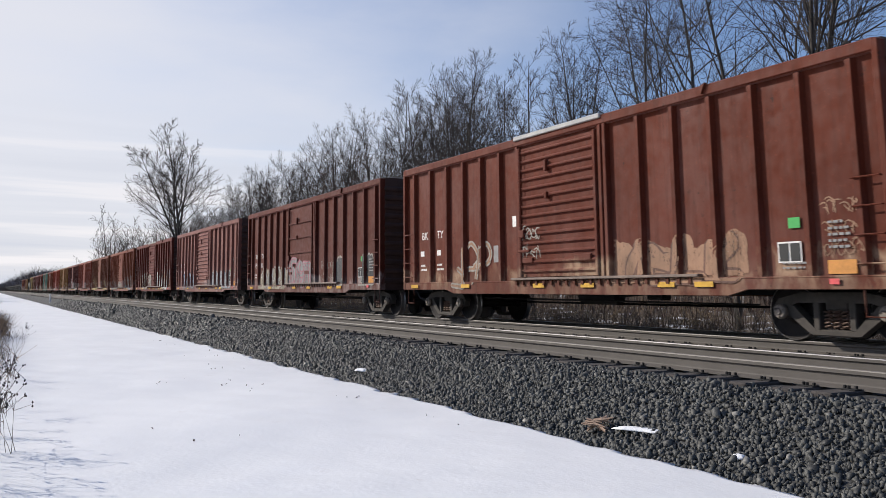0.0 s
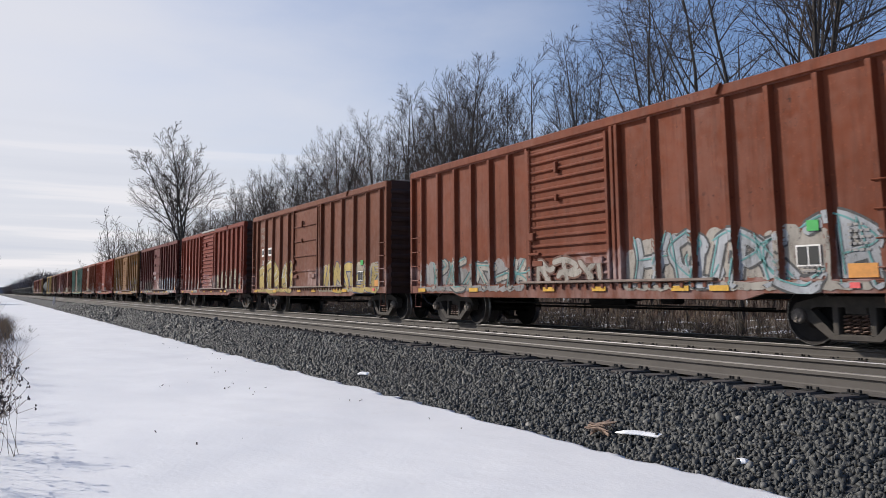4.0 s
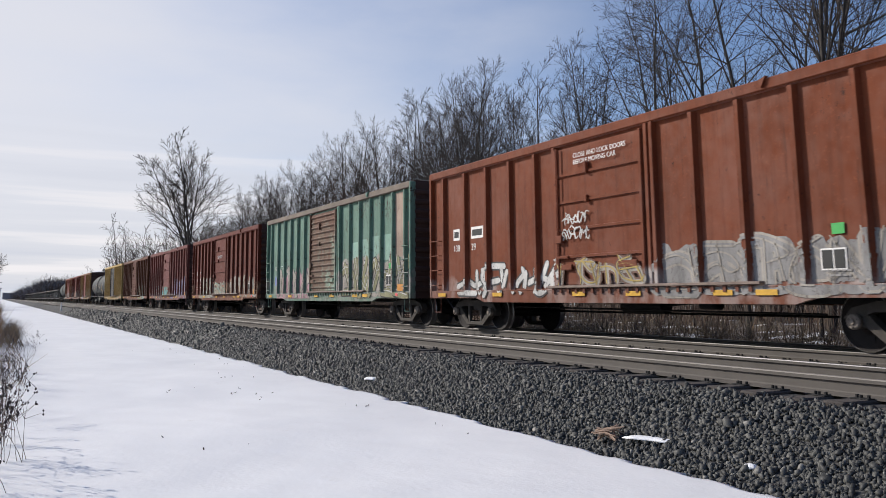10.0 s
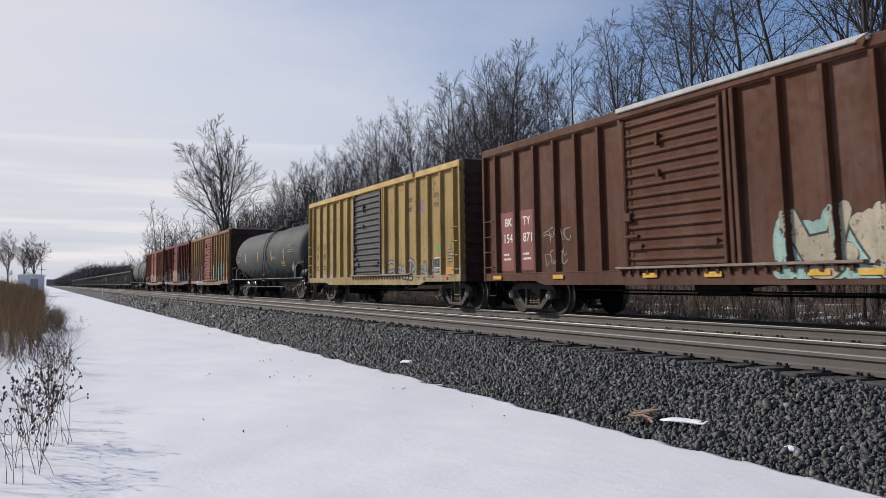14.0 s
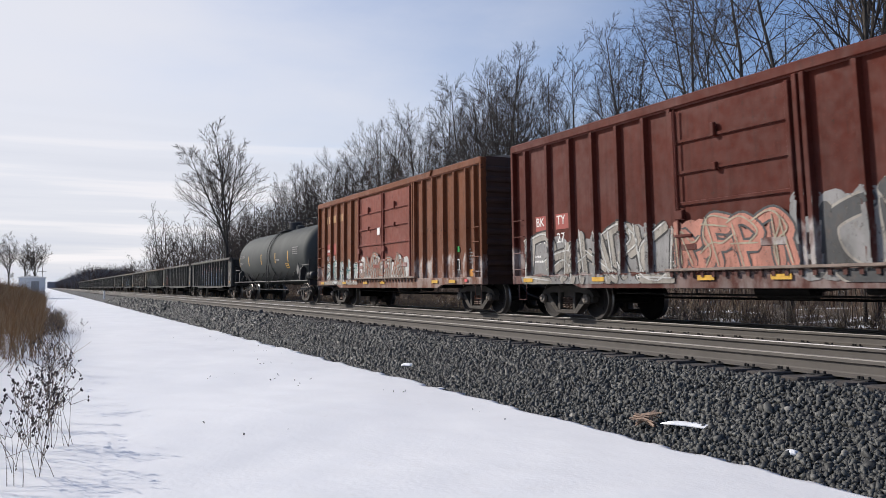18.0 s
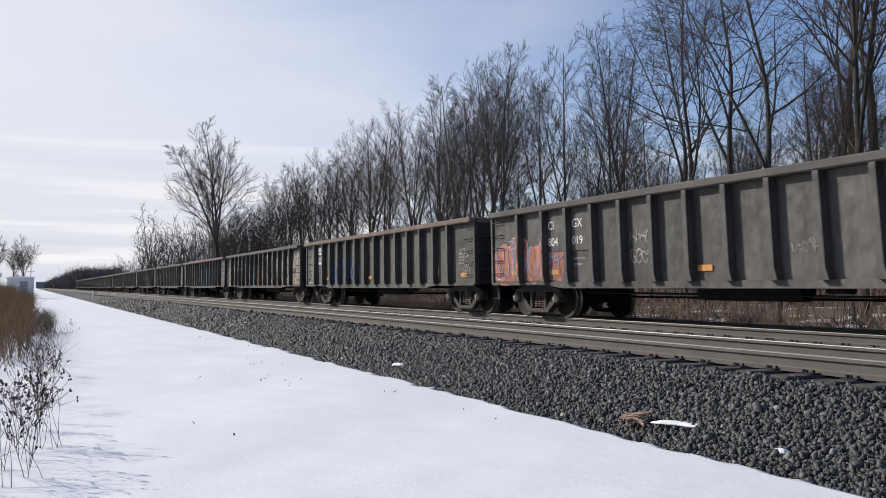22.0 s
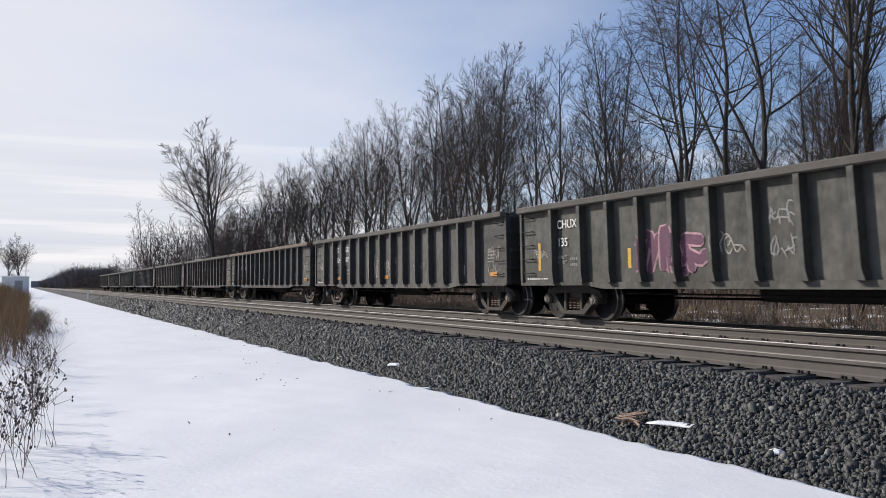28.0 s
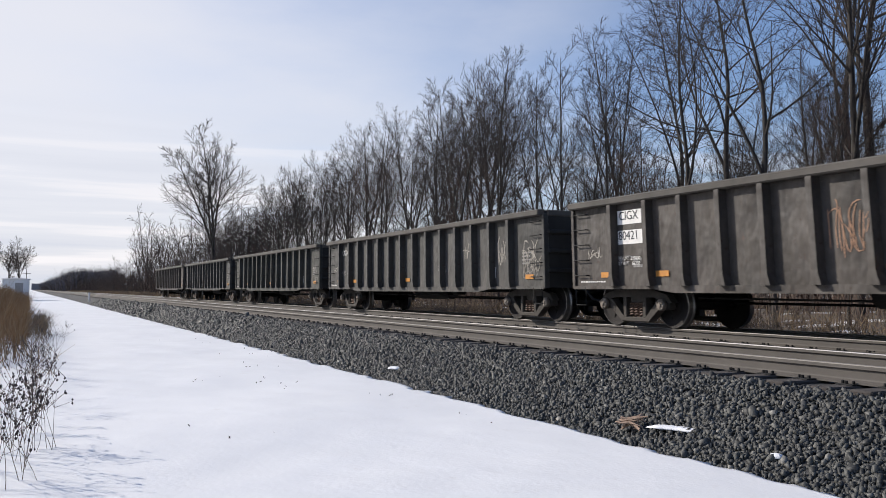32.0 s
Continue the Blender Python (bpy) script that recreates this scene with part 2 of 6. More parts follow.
# the next two are paler twigs and woods: distance haze mixed into the colour
HAZED_TWIG = plain("hazed_far_twigs", srgb(74, 65, 60), 0.95, 0, 0.3, 0.05)
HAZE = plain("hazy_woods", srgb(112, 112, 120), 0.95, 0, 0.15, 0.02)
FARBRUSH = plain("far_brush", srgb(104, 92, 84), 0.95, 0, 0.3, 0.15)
CABINET = plain("cabinet_paint", srgb(196, 196, 196), 0.5, 0.2, 0.06, 1.0)
WOOD = plain("splintered_wood", srgb(150, 126, 108), 0.85, 0, 0.4, 14.0, 0.5)


# ---- mesh building ----
class Mesh:
    """Vertices and faces, gathered piece by piece; each face may name one of the materials."""

    def __init__(self):
        self.v, self.f, self.m = [], [], []

    def add(self, verts, faces, mat=0):
        k = len(self.v)
        self.v.extend(verts)
        self.f.extend(tuple(i + k for i in q) for q in faces)
        self.m.extend([mat] * len(faces))
        return self

    def box(self, x0, x1, y0, y1, z0, z1, mat=0, cut=0.0):
        if cut <= 0:
            p = [(x, y, z) for x in (x0, x1) for y in (y0, y1) for z in (z0, z1)]
            q = [(0, 1, 3, 2), (4, 6, 7, 5), (0, 4, 5, 1), (2, 3, 7, 6), (0, 2, 6, 4), (1, 5, 7, 3)]
            return self.add(p, q, mat)
        c = min(cut, 0.45 * min(x1 - x0, y1 - y0, z1 - z0))
        bm = bmesh.new()
        bmesh.ops.create_cube(bm, size=1.0)
        for v in bm.verts:
            v.co = (x0 + (v.co.x + 0.5) * (x1 - x0), y0 + (v.co.y + 0.5) * (y1 - y0), z0 + (v.co.z + 0.5) * (z1 - z0))
        bmesh.ops.bevel(bm, geom=bm.edges[:], offset=c, segments=1, affect="EDGES")
        bm.verts.index_update()
        self.add([tuple(v.co) for v in bm.verts], [tuple(v.index for v in f.verts) for f in bm.faces], mat)
        bm.free()
        return self

    def prism(self, poly, axis, a, b, mat=0):
        """A polygon, in the two other axes in their order, drawn out along an axis from a to b."""
        n = len(poly)

        def at(p, s):
            w = list(p)
            w.insert("xyz".index(axis), s)
            return tuple(w)
        v = [at(p, a) for p in poly] + [at(p, b) for p in poly]
        q = [(i, (i + 1) % n, n + (i + 1) % n, n + i) for i in range(n)]
        return self.add(v, q + [tuple(range(n - 1, -1, -1)), tuple(range(n, 2 * n))], mat)

    def tube(self, pts, r, n=6, mat=0, cap=True):
        """A round bar through points; r is one radius or one for each point."""
        pts = [Vector(p) for p in pts]
        rs = r if isinstance(r, (list, tuple)) else [r] * len(pts)
        v, q = [], []
        for i, p in enumerate(pts):
            d = (pts[min(i + 1, len(pts) - 1)] - pts[max(i - 1, 0)]).normalized()
            s = d.cross(Vector((0, 0, 1)) if abs(d.z) < 0.9 else Vector((1, 0, 0))).normalized()
            u = s.cross(d)
            v += [tuple(p + rs[i] * (math.cos(2 * math.pi * k / n) * s + math.sin(2 * math.pi * k / n) * u)) for k in range(n)]
            if i:
                o = (i - 1) * n
                q += [(o + k, o + (k + 1) % n, o + n + (k + 1) % n, o + n + k) for k in range(n)]
        if cap:
            e = (len(pts) - 1) * n
            q += [tuple(range(n - 1, -1, -1)), tuple(range(e, e + n))]
        return self.add(v, q, mat)

    def lathe(self, prof, axis, centre, n=24, mats=None):
        """Turn a profile of (along the axis, radius) round it."""
        v, q, mm = [], [], []
        cx = Vector(centre)
        for a, r in prof:
            for k in range(n):
                c, s = r * math.cos(2 * math.pi * k / n), r * math.sin(2 * math.pi * k / n)
                d = {"x": (a, c, s), "y": (c, a, s), "z": (c, s, a)}[axis]
                v.append(tuple(cx + Vector(d)))
        k0 = len(self.v)
        self.v.extend(v)
        for i in range(len(prof) - 1):
            for k in range(n):
                self.f.append((k0 + i * n + k, k0 + i * n + (k + 1) % n, k0 + (i + 1) * n + (k + 1) % n, k0 + (i + 1) * n + k))
                self.m.append(mats[i] if mats else 0)
        return self

    def data(self, name, mats, smooth=False):
        d = bpy.data.meshes.new(name)
        d.from_pydata(self.v, [], self.f)
        for m in mats if isinstance(mats, (list, tuple)) else [mats]:
            d.materials.append(m)
        d.polygons.foreach_set("material_index", self.m)
        if smooth:
            d.polygons.foreach_set("use_smooth", [True] * len(d.polygons))
        d.update()
        return d


def part(name, mesh, mats, parent, label="", smooth=False, at=None):
    """One mesh object under a thing or a part."""
    d = mesh.data(name, mats, smooth) if isinstance(mesh, Mesh) else mesh
    ob = new(name, d)
    ob.parent = parent
    if at is not None:
        ob.location = at
    return tagged(ob, label) if label else ob


def thing(name, mesh, mats, label, category, group="", kind="", smooth=False):
    return tagged(new(name, mesh.data(name, mats, smooth) if mesh else None), label, category, group, kind)


# ---- ground and tracks ----
rng = np.random.default_rng(7)


def bumps(x, y, s=1.0):
    return noise.noise(Vector((x * s, y * s, 3.1)))


def ground_height(x, y):
    """One sheet from the near field over the track bed to the wood."""
    edge = 5.33 + 0.17 * bumps(x, 0, 1.0) + 0.12 * bumps(x, 4, 3.1) + 0.07 * bumps(x, 9, 7.5)
    swell = 0.05 * bumps(x, y, 0.35) + 0.015 * bumps(x, y, 1.7)
    if y < edge:
        bank = max(0.0, -0.3 - y)
        return ZG + swell * min(1.0, (edge - y) / 1.2) + 0.10 * min(bank, 3.0) * min(1.0, max(0.0, (-x - 3) / 10))
    if y < 14.2:
        return ZG - 0.45
    return ZG + 0.25 + 0.12 * bumps(x, y, 0.4) + min(0.6, 0.05 * max(0, y - 17))


def sheet(name, xs, ys, height, mats, pick, label, category):
    m = Mesh()
    nx, ny = len(xs), len(ys)
    m.v = [(x, y, height(x, y)) for x in xs for y in ys]
    for i in range(nx - 1):
        for j in range(ny - 1):
            m.f.append((i * ny + j, (i + 1) * ny + j, (i + 1) * ny + j + 1, i * ny + j + 1))
            m.m.append(pick(0.5 * (xs[i] + xs[i + 1]), 0.5 * (ys[j] + ys[j + 1])))
    return thing(name, m, mats, label, category, kind="structure", smooth=True)


def spaced(stops):
    out = []
    for a, b, n in stops:
        out += list(np.linspace(a, b, n, endpoint=False))
    return [float(v) for v in out] + [float(stops[-1][1])]


gx = spaced(((-3000, -400, 26), (-400, -100, 60), (-100, -24, 150), (-24, 4, 220), (4, 60, 30), (60, 600, 12)))
gy = spaced(((-600, -30, 10), (-30, -4, 14), (-4, 5.0, 60), (5.0, 5.8, 26), (5.8, 14.2, 4), (14.2, 32, 22), (32, 900, 14)))
sheet("ground", gx, gy, ground_height, [SNOW, DRY], lambda x, y: 0 if y < 10 or (y > 14.6 and bumps(x, y, 0.6) > 0.30) else 1,
      "open ground under smooth snow, dry grass beyond the tracks", "ground")

# ballast bed: shoulder, tops and the slope down to the snow
BEDP = [(5.05, -1.02), (6.55, -0.255), (6.95, -0.215), (9.05, -0.215), (9.6, -0.26), (10.4, -0.28), (11.0, -0.215), (13.3, -0.215), (13.7, -0.26), (15.4, -0.95)]
bx = spaced(((-1500, -300, 30), (-300, -60, 60), (-60, 6, 130), (6, 400, 20)))
mb = Mesh()
for x in bx:
    for y, z in BEDP:
        j = 0.035 * bumps(x * 1.3, y * 2, 1.0) if z < -0.9 or y in (6.55, 13.7) else 0.0
        mb.v.append((x, y + 3 * j, z + j))
nb = len(BEDP)
for i in range(len(bx) - 1):
    for j in range(nb - 1):
        mb.f.append((i * nb + j, (i + 1) * nb + j, (i + 1) * nb + j + 1, i * nb + j + 1))
        mb.m.append(0)
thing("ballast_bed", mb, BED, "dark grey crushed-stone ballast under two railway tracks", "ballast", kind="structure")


def stone_shapes(count):
    out = []
    for k in range(count):
        bm = bmesh.new()
        s = (rng.uniform(0.95, 1.5), rng.uniform(0.55, 0.9), rng.uniform(0.35, 0.65))
        for i in range(8):
            if i in (k % 8, (3 * k + 5) % 8) and k % 3:
                continue
            d = [(1 if i >> a & 1 else -1) * rng.uniform(0.45, 1.0) for a in range(3)]
            bm.verts.new((d[0] * s[0], d[1] * s[1], d[2] * s[2]))
        bm.verts.new((rng.uniform(-0.4, 0.4) * s[0], rng.uniform(-0.4, 0.4) * s[1], 1.05 * s[2]))
        bmesh.ops.convex_hull(bm, input=bm.verts[:])
        bmesh.ops.delete(bm, geom=[v for v in bm.verts if not v.link_faces], context="VERTS")
        bmesh.ops.triangulate(bm, faces=bm.faces[:])
        bm.verts.index_update()
        out.append((np.array([v.co[:] for v in bm.verts]), np.array([[v.index for v in f.verts] for f in bm.faces])))
        bm.free()
    return out


def scatter(name, spots, sizes, mat, label, category, shapes):
    """Many stones as one mesh: spots (n, 3) and sizes (n,)."""
    vs, fs, k = [], [], 0
    ang = rng.uniform(0, 2 * math.pi, (len(spots), 3))
    for i, (p, s) in enumerate(zip(spots, sizes)):
        v, f = shapes[i % len(shapes)]
        r = np.array(Euler(ang[i]).to_matrix())
        vs.append((v * s) @ r.T + p)
        fs.append(f + k)
        k += len(v)
    d = bpy.data.meshes.new(name)
    v, f = np.concatenate(vs), np.concatenate(fs)
    d.vertices.add(len(v))
    d.vertices.foreach_set("co", v.astype(np.float32).ravel())
    d.loops.add(f.size)
    d.loops.foreach_set("vertex_index", f.astype(np.int32).ravel())
    d.polygons.add(len(f))
    d.polygons.foreach_set("loop_start", np.arange(0, f.size, f.shape[1], dtype=np.int32))
    d.update(calc_edges=True)
    d.materials.append(mat)
    return tagged(new(name, d), label, category, kind="stuff")


def bed_z(y):
    return np.interp(y, [p[0] for p in BEDP], [p[1] for p in BEDP])


shapes = stone_shapes(24)
spots, sizes = [], []
for x0, x1, dens, size in ((-4.5, 1, 1250, 0.025), (-14, -4.5, 1250, 0.0255), (-26, -14, 720, 0.032), (-48, -26, 230, 0.052), (-90, -48, 44, 0.09)):
    n = int((x1 - x0) * 1.9 * dens)
    xs, ys = rng.uniform(x0, x1, n), rng.uniform(5.08, 6.76, n)
    spots.append(np.stack([xs, ys, bed_z(ys) + rng.uniform(-0.008, 0.02, n)], 1))
    sizes.append(size * rng.lognormal(0, 0.28, n))
n = 2600
xs, ys = -34 + 36 * rng.random(n) ** 0.6, rng.uniform(7.3, 11.2, n)
spots.append(np.stack([xs, ys, bed_z(ys)], 1))
sizes.append(0.036 * rng.lognormal(0, 0.25, n))
scatter("ballast_stones", np.concatenate(spots), np.concatenate(sizes), STONE, "loose dark grey crushed stones of the ballast shoulder", "ballast", shapes)

# rails: base, web and head
RAILP = [(-0.076, -0.186), (0.076, -0.186), (0.076, -0.172), (0.014, -0.150), (0.009, -0.135), (0.009, -0.055), (0.037, -0.043), (0.037, -0.010), (0.030, 0.0),
         (-0.030, 0.0), (-0.037, -0.010), (-0.037, -0.043), (-0.009, -0.055), (-0.009, -0.135), (-0.014, -0.150), (-0.076, -0.172)]


def rail_mesh(head):
    m = Mesh().prism(RAILP, "x", -1400, 300)
    for i in (7, 8, 9):
        m.m[i] = 1
    return m.data("rail", [RAIL_SIDE, head])


TIE_STEP = 0.4873
tie_data = Mesh().box(-0.115, 0.115, -1.30, 1.30, -0.36, -0.192, 0, 0.015).data("tie", TIE)
plate_data = Mesh().box(-0.095, 0.095, -0.17, 0.17, -0.192, -0.180, 0, 0.004)
for sx, sy in ((-0.06, -0.105), (0.06, -0.105), (0.06, 0.105), (-0.06, 0.105)):
    plate_data.box(sx - 0.012, sx + 0.012, sy - 0.014, sy + 0.014, -0.19, -0.150, 0, 0.004)
plate_data.tube([(0.0, -0.13, -0.185), (0.0, -0.13, -0.150)], 0.016, 6)
plate_data = plate_data.data("tie_plate", IRON)
for name, ya, yb, head in (("railway_track_near", YA, YB, RAIL_DULL), ("railway_track_far", YC, YD, RAIL_HEAD)):
    track = thing(name, None, None, "railway track, rusty steel rails on weathered wooden ties", "railway track", kind="structure")
    for y in (ya, yb):
        part("rail", rail_mesh(RAIL_HEAD if y == YB else head), None, track, "steel rail with a polished head", at=(0, y, 0))
    yc = 0.5 * (ya + yb)
    near = name == "railway_track_near"
    far_ties = Mesh()
    for k in range(-330, 14):
        x = -10.06 + TIE_STEP * (k + 7)
        j = (float(rng.normal(0, 0.02)), float(rng.normal(0, 0.035)))
        if x > -62 and near or x > -30:
            ob = part("tie", tie_data, None, track, at=(x + j[0], yc + j[1], float(rng.normal(0, 0.006))))
            ob.rotation_euler.z = float(rng.normal(0, 0.012))
            for y in ((ya, yb) if near else (ya,)):
                part("tie_plate", plate_data, None, ob, at=(0, y - yc, 0))
        else:
            far_ties.box(x - 0.115, x + 0.115, yc - 1.3, yc + 1.3, -0.34, -0.192)
    tagged(part("far_ties", far_ties, TIE, track), kind="stuff")


def blob(rx, ry, rz, seed, n=22, rough=0.25):
    """A low lump with a ragged outline, its underside flat."""
    m = Mesh()
    rings = [(1.0, 0.0), (0.92, 0.45), (0.7, 0.8), (0.35, 0.97)]
    for r, h in rings:
        for k in range(n):
            a = 2 * math.pi * k / n
            w = 1 + rough * noise.noise(Vector((math.cos(a) * 1.7, math.sin(a) * 1.7, seed * 3.7)))
            w += 0.5 * rough * noise.noise(Vector((math.cos(a) * 5, math.sin(a) * 5, seed * 1.7)))
            m.v.append((rx * r * w * math.cos(a), ry * r * w * math.sin(a), rz * h))
    m.v.append((0, 0, rz))
    for i in range(3):
        m.f += [(i * n + k, i * n + (k + 1) % n, (i + 1) * n + (k + 1) % n, (i + 1) * n + k) for k in range(n)]
    m.f += [(3 * n + k, 3 * n + (k + 1) % n, 4 * n) for k in range(n)]
    m.f.append(tuple(range(n - 1, -1, -1)))
    m.m = [0] * len(m.f)
    return m


def placed(ob, x, y, z, rz=0.0):
    ob.matrix_basis = pose(x, y, z, 0, 0, rz)
    return ob


# snow that lies on the ballast
for k, (x, y, rx, ry, rz, turn) in enumerate(((-6.50, 5.735, 0.36, 0.095, 0.035, 22), (-5.21, 5.66, 0.06, 0.045, 0.04, 10), (-13.6, 5.72, 0.16, 0.07, 0.05, 20))):
    placed(thing("snow_patch", blob(rx, ry, rz, k + 1, 30, 0.55), SNOW, "small patch of old snow lying on the ballast slope", "snow", "snow patches", smooth=True), x, y, float(bed_z(y)) + 0.012, turn)
for k in range(16):
    x = -2.5 - 1.05 * k - 0.5 * rng.random()
    placed(thing("snow_strip", blob(0.16 + 0.22 * rng.random(), 0.055, 0.045, k + 9), SNOW, "thin strip of old snow between the tracks beside a rail", "snow", "snow strips between the tracks", smooth=True),
           x, YB + 0.17 + 0.06 * rng.random(), -0.135, 1.0)
for k in range(9):
    placed(thing("snow_patch", blob(0.9 + 0.8 * rng.random(), 0.35, 0.10, k + 40), SNOW, "patch of snow in the dry grass beyond the tracks", "snow", "snow patches beyond the tracks", smooth=True),
           -16 - 7 * k + 3 * rng.random(), 15.6 + 1.2 * rng.random(), -0.68, 0)

# splintered piece of a tie on the slope
wood_ob = thing("broken_wood", None, None, "splintered chunk of grey-brown wood on the ballast", "wood debris")
for x, y, z, ln, w, tilt, turn in ((0.0, 0.0, 0.05, 0.15, 0.035, 22, 10), (-0.03, 0.03, 0.07, 0.13, 0.028, -30, 48), (0.03, -0.03, 0.04, 0.12, 0.03, 12, -35), (0.05, 0.02, 0.08, 0.09, 0.022, -48, 75)):
    shard = Mesh().prism([(-ln, -w), (-0.6 * ln, -1.1 * w), (0.5 * ln, -0.8 * w), (ln, -0.2 * w), (0.72 * ln, 0.1 * w), (1.05 * ln, 0.5 * w), (0.55 * ln, 0.9 * w), (-0.5 * ln, w), (-0.92 * ln, 0.5 * w), (-0.7 * ln, 0.1 * w)], "y", -0.3 * w, 0.3 * w)
    part("shard", shard, WOOD, wood_ob).matrix_basis = pose(x, y, z, 40, tilt, turn)
for k in range(6):
    y0, z0 = 0.022 * k - 0.06, 0.05 + 0.02 * (k % 3)
    a, b, t = rng.uniform(-0.20, -0.08), rng.uniform(0.05, 0.17), rng.uniform(-0.05, 0.06)
    part("splinter", Mesh().tube([(a, y0, z0), (0.5 * (a + b), y0 + 0.01, z0 + 0.02), (b, y0 + t, z0 + 0.03 + t)], [0.006, rng.uniform(0.014, 0.024), 0.004], 5), WOOD, wood_ob)
placed(wood_ob, -6.98, 5.57, float(bed_z(5.57)) + 0.045, 25)

# crumbs of dirt and dead leaves on the snow
spots, sizes = [], []
for x, y, n, sp in ((-11.07, 4.6, 4, 0.18), (-13.3, 3.55, 9, 0.55), (-16.2, 3.9, 5, 0.4), (-9.4, 2.0, 3, 0.5), (-20, 4.6, 6, 0.9), (-14, 2.6, 4, 0.8), (-9.0, 4.8, 3, 0.6), (-26, 4.4, 6, 1.2)):
    for k in range(n):
        px, py = x + rng.normal(0, sp), y + rng.normal(0, 0.4 * sp)
        spots.append((px, py, ground_height(px, py) + 0.006))
        sizes.append(rng.uniform(0.006, 0.019))
scatter("leaf_crumbs", np.array(spots), np.array(sizes), SEED, "dark crumbs of leaves and dirt on the snow", "debris", [(v * (1.3, 1.0, 0.35), f) for v, f in shapes])

# ---- trees ----


class Limbs:
    """Tapered, wandering axes that bear side axes; thick ones go to the trunk, thin ones to the crown."""

    def __init__(self, seed):
        self.r = random.Random(seed)
        self.thick, self.thin = Mesh(), Mesh()

    def grow(self, p, d, length, r0, level, cfg):
        r = self.r
        n = (max(4, int(length / 1.1)), max(4, int(length / 0.8)), 3, 2)[min(level, 3)]
        wob, lift = cfg["wob"][min(level, 3)], cfg["lift"][min(level, 3)]
        tip = max(r0 * 0.16, 0.45 * cfg["fine"])
        pts, rad, q, d = [p.copy()], [r0], p.copy(), d.normalized()
        dirs = [d.copy()]
        for i in range(n):
            d = (d + Vector((r.gauss(0, wob), r.gauss(0, wob), r.gauss(0, 0.6 * wob) + lift))).normalized()
            q = q + d * length / n
            pts.append(q.copy())
            dirs.append(d.copy())
            rad.append(r0 + (tip - r0) * ((i + 1) / n) ** 0.85)
        (self.thick if r0 > 0.045 else self.thin).tube(pts, rad, 7 if r0 > 0.09 else 5 if r0 > 0.045 else 3, 0, False)
        if level >= 3:
            return
        kids, lo = cfg["kids"][level], cfg["bare"][level]
        turn = r.uniform(0, 6.28)
        for k in range(kids):
            f = lo + (0.98 - lo) * (k + r.uniform(0.1, 0.9)) / kids
            i = min(int(f * n), n - 1)
            at, ax = pts[i].lerp(pts[i + 1], f * n - i), dirs[i + 1]
            turn += 2.4 + r.gauss(0, 0.5)
            u = ax.orthogonal().normalized()
            side = u * math.cos(turn) + ax.cross(u) * math.sin(turn)
            w = cfg["angle"][level] * r.uniform(0.75, 1.25)
            size = length * cfg["ratio"][level] * ((1.18 - 0.85 * f) if level == 0 else (1.1 - 0.5 * f)) * r.uniform(0.7, 1.2)
            rr = rad[i] + (rad[i + 1] - rad[i]) * (f * n - i)
            self.grow(at, ax * math.cos(w) + side * math.sin(w), size, max(min(0.62 * rr, 0.016 * size), cfg["fine"] * (1.5, 1.25, 1.0)[level]), level + 1, cfg)


TREE_KINDS = {
    "slim": dict(wob=(0.035, 0.08, 0.10, 0.10), lift=(0.015, 0.07, 0.05, 0.04), kids=(15, 8, 5), bare=(0.10, 0.20, 0.20), angle=(0.66, 0.60, 0.55), ratio=(0.42, 0.44, 0.62),
                 fine=0.0095, fork=0.34, stems=(2, 2, 3), spread=0.26),
    "forked": dict(wob=(0.045, 0.09, 0.11, 0.11), lift=(0.01, 0.06, 0.05, 0.04), kids=(14, 8, 5), bare=(0.12, 0.20, 0.20), angle=(0.70, 0.62, 0.58), ratio=(0.46, 0.44, 0.60),
                   fine=0.0095, fork=0.25, stems=(3, 3, 4), spread=0.36),
    "broad": dict(wob=(0.045, 0.09, 0.11, 0.11), lift=(0.012, 0.05, 0.04, 0.03), kids=(15, 9, 6), bare=(0.14, 0.2, 0.15), angle=(0.72, 0.62, 0.60), ratio=(0.44, 0.44, 0.55),
                  fine=0.016, fork=0.26, stems=(4, 4, 4), spread=0.38),
    "arching": dict(wob=(0.05, 0.11, 0.13, 0.13), lift=(0.012, 0.035, 0.03, 0.025), kids=(13, 8, 5), bare=(0.10, 0.15, 0.15), angle=(0.95, 0.72, 0.70), ratio=(0.50, 0.45, 0.55),
                    fine=0.0075, fork=0.34, stems=(1, 2, 2), spread=0.30),
    "far": dict(wob=(0.05, 0.11, 0.14, 0.17), lift=(0.012, 0.05, 0.03, 0.02), kids=(8, 4, 2), bare=(0.12, 0.2, 0.15), angle=(0.8, 0.75, 0.7), ratio=(0.42, 0.45, 0.5),
                fine=0.030, fork=0.24, stems=(2, 2, 3), spread=0.33),
}


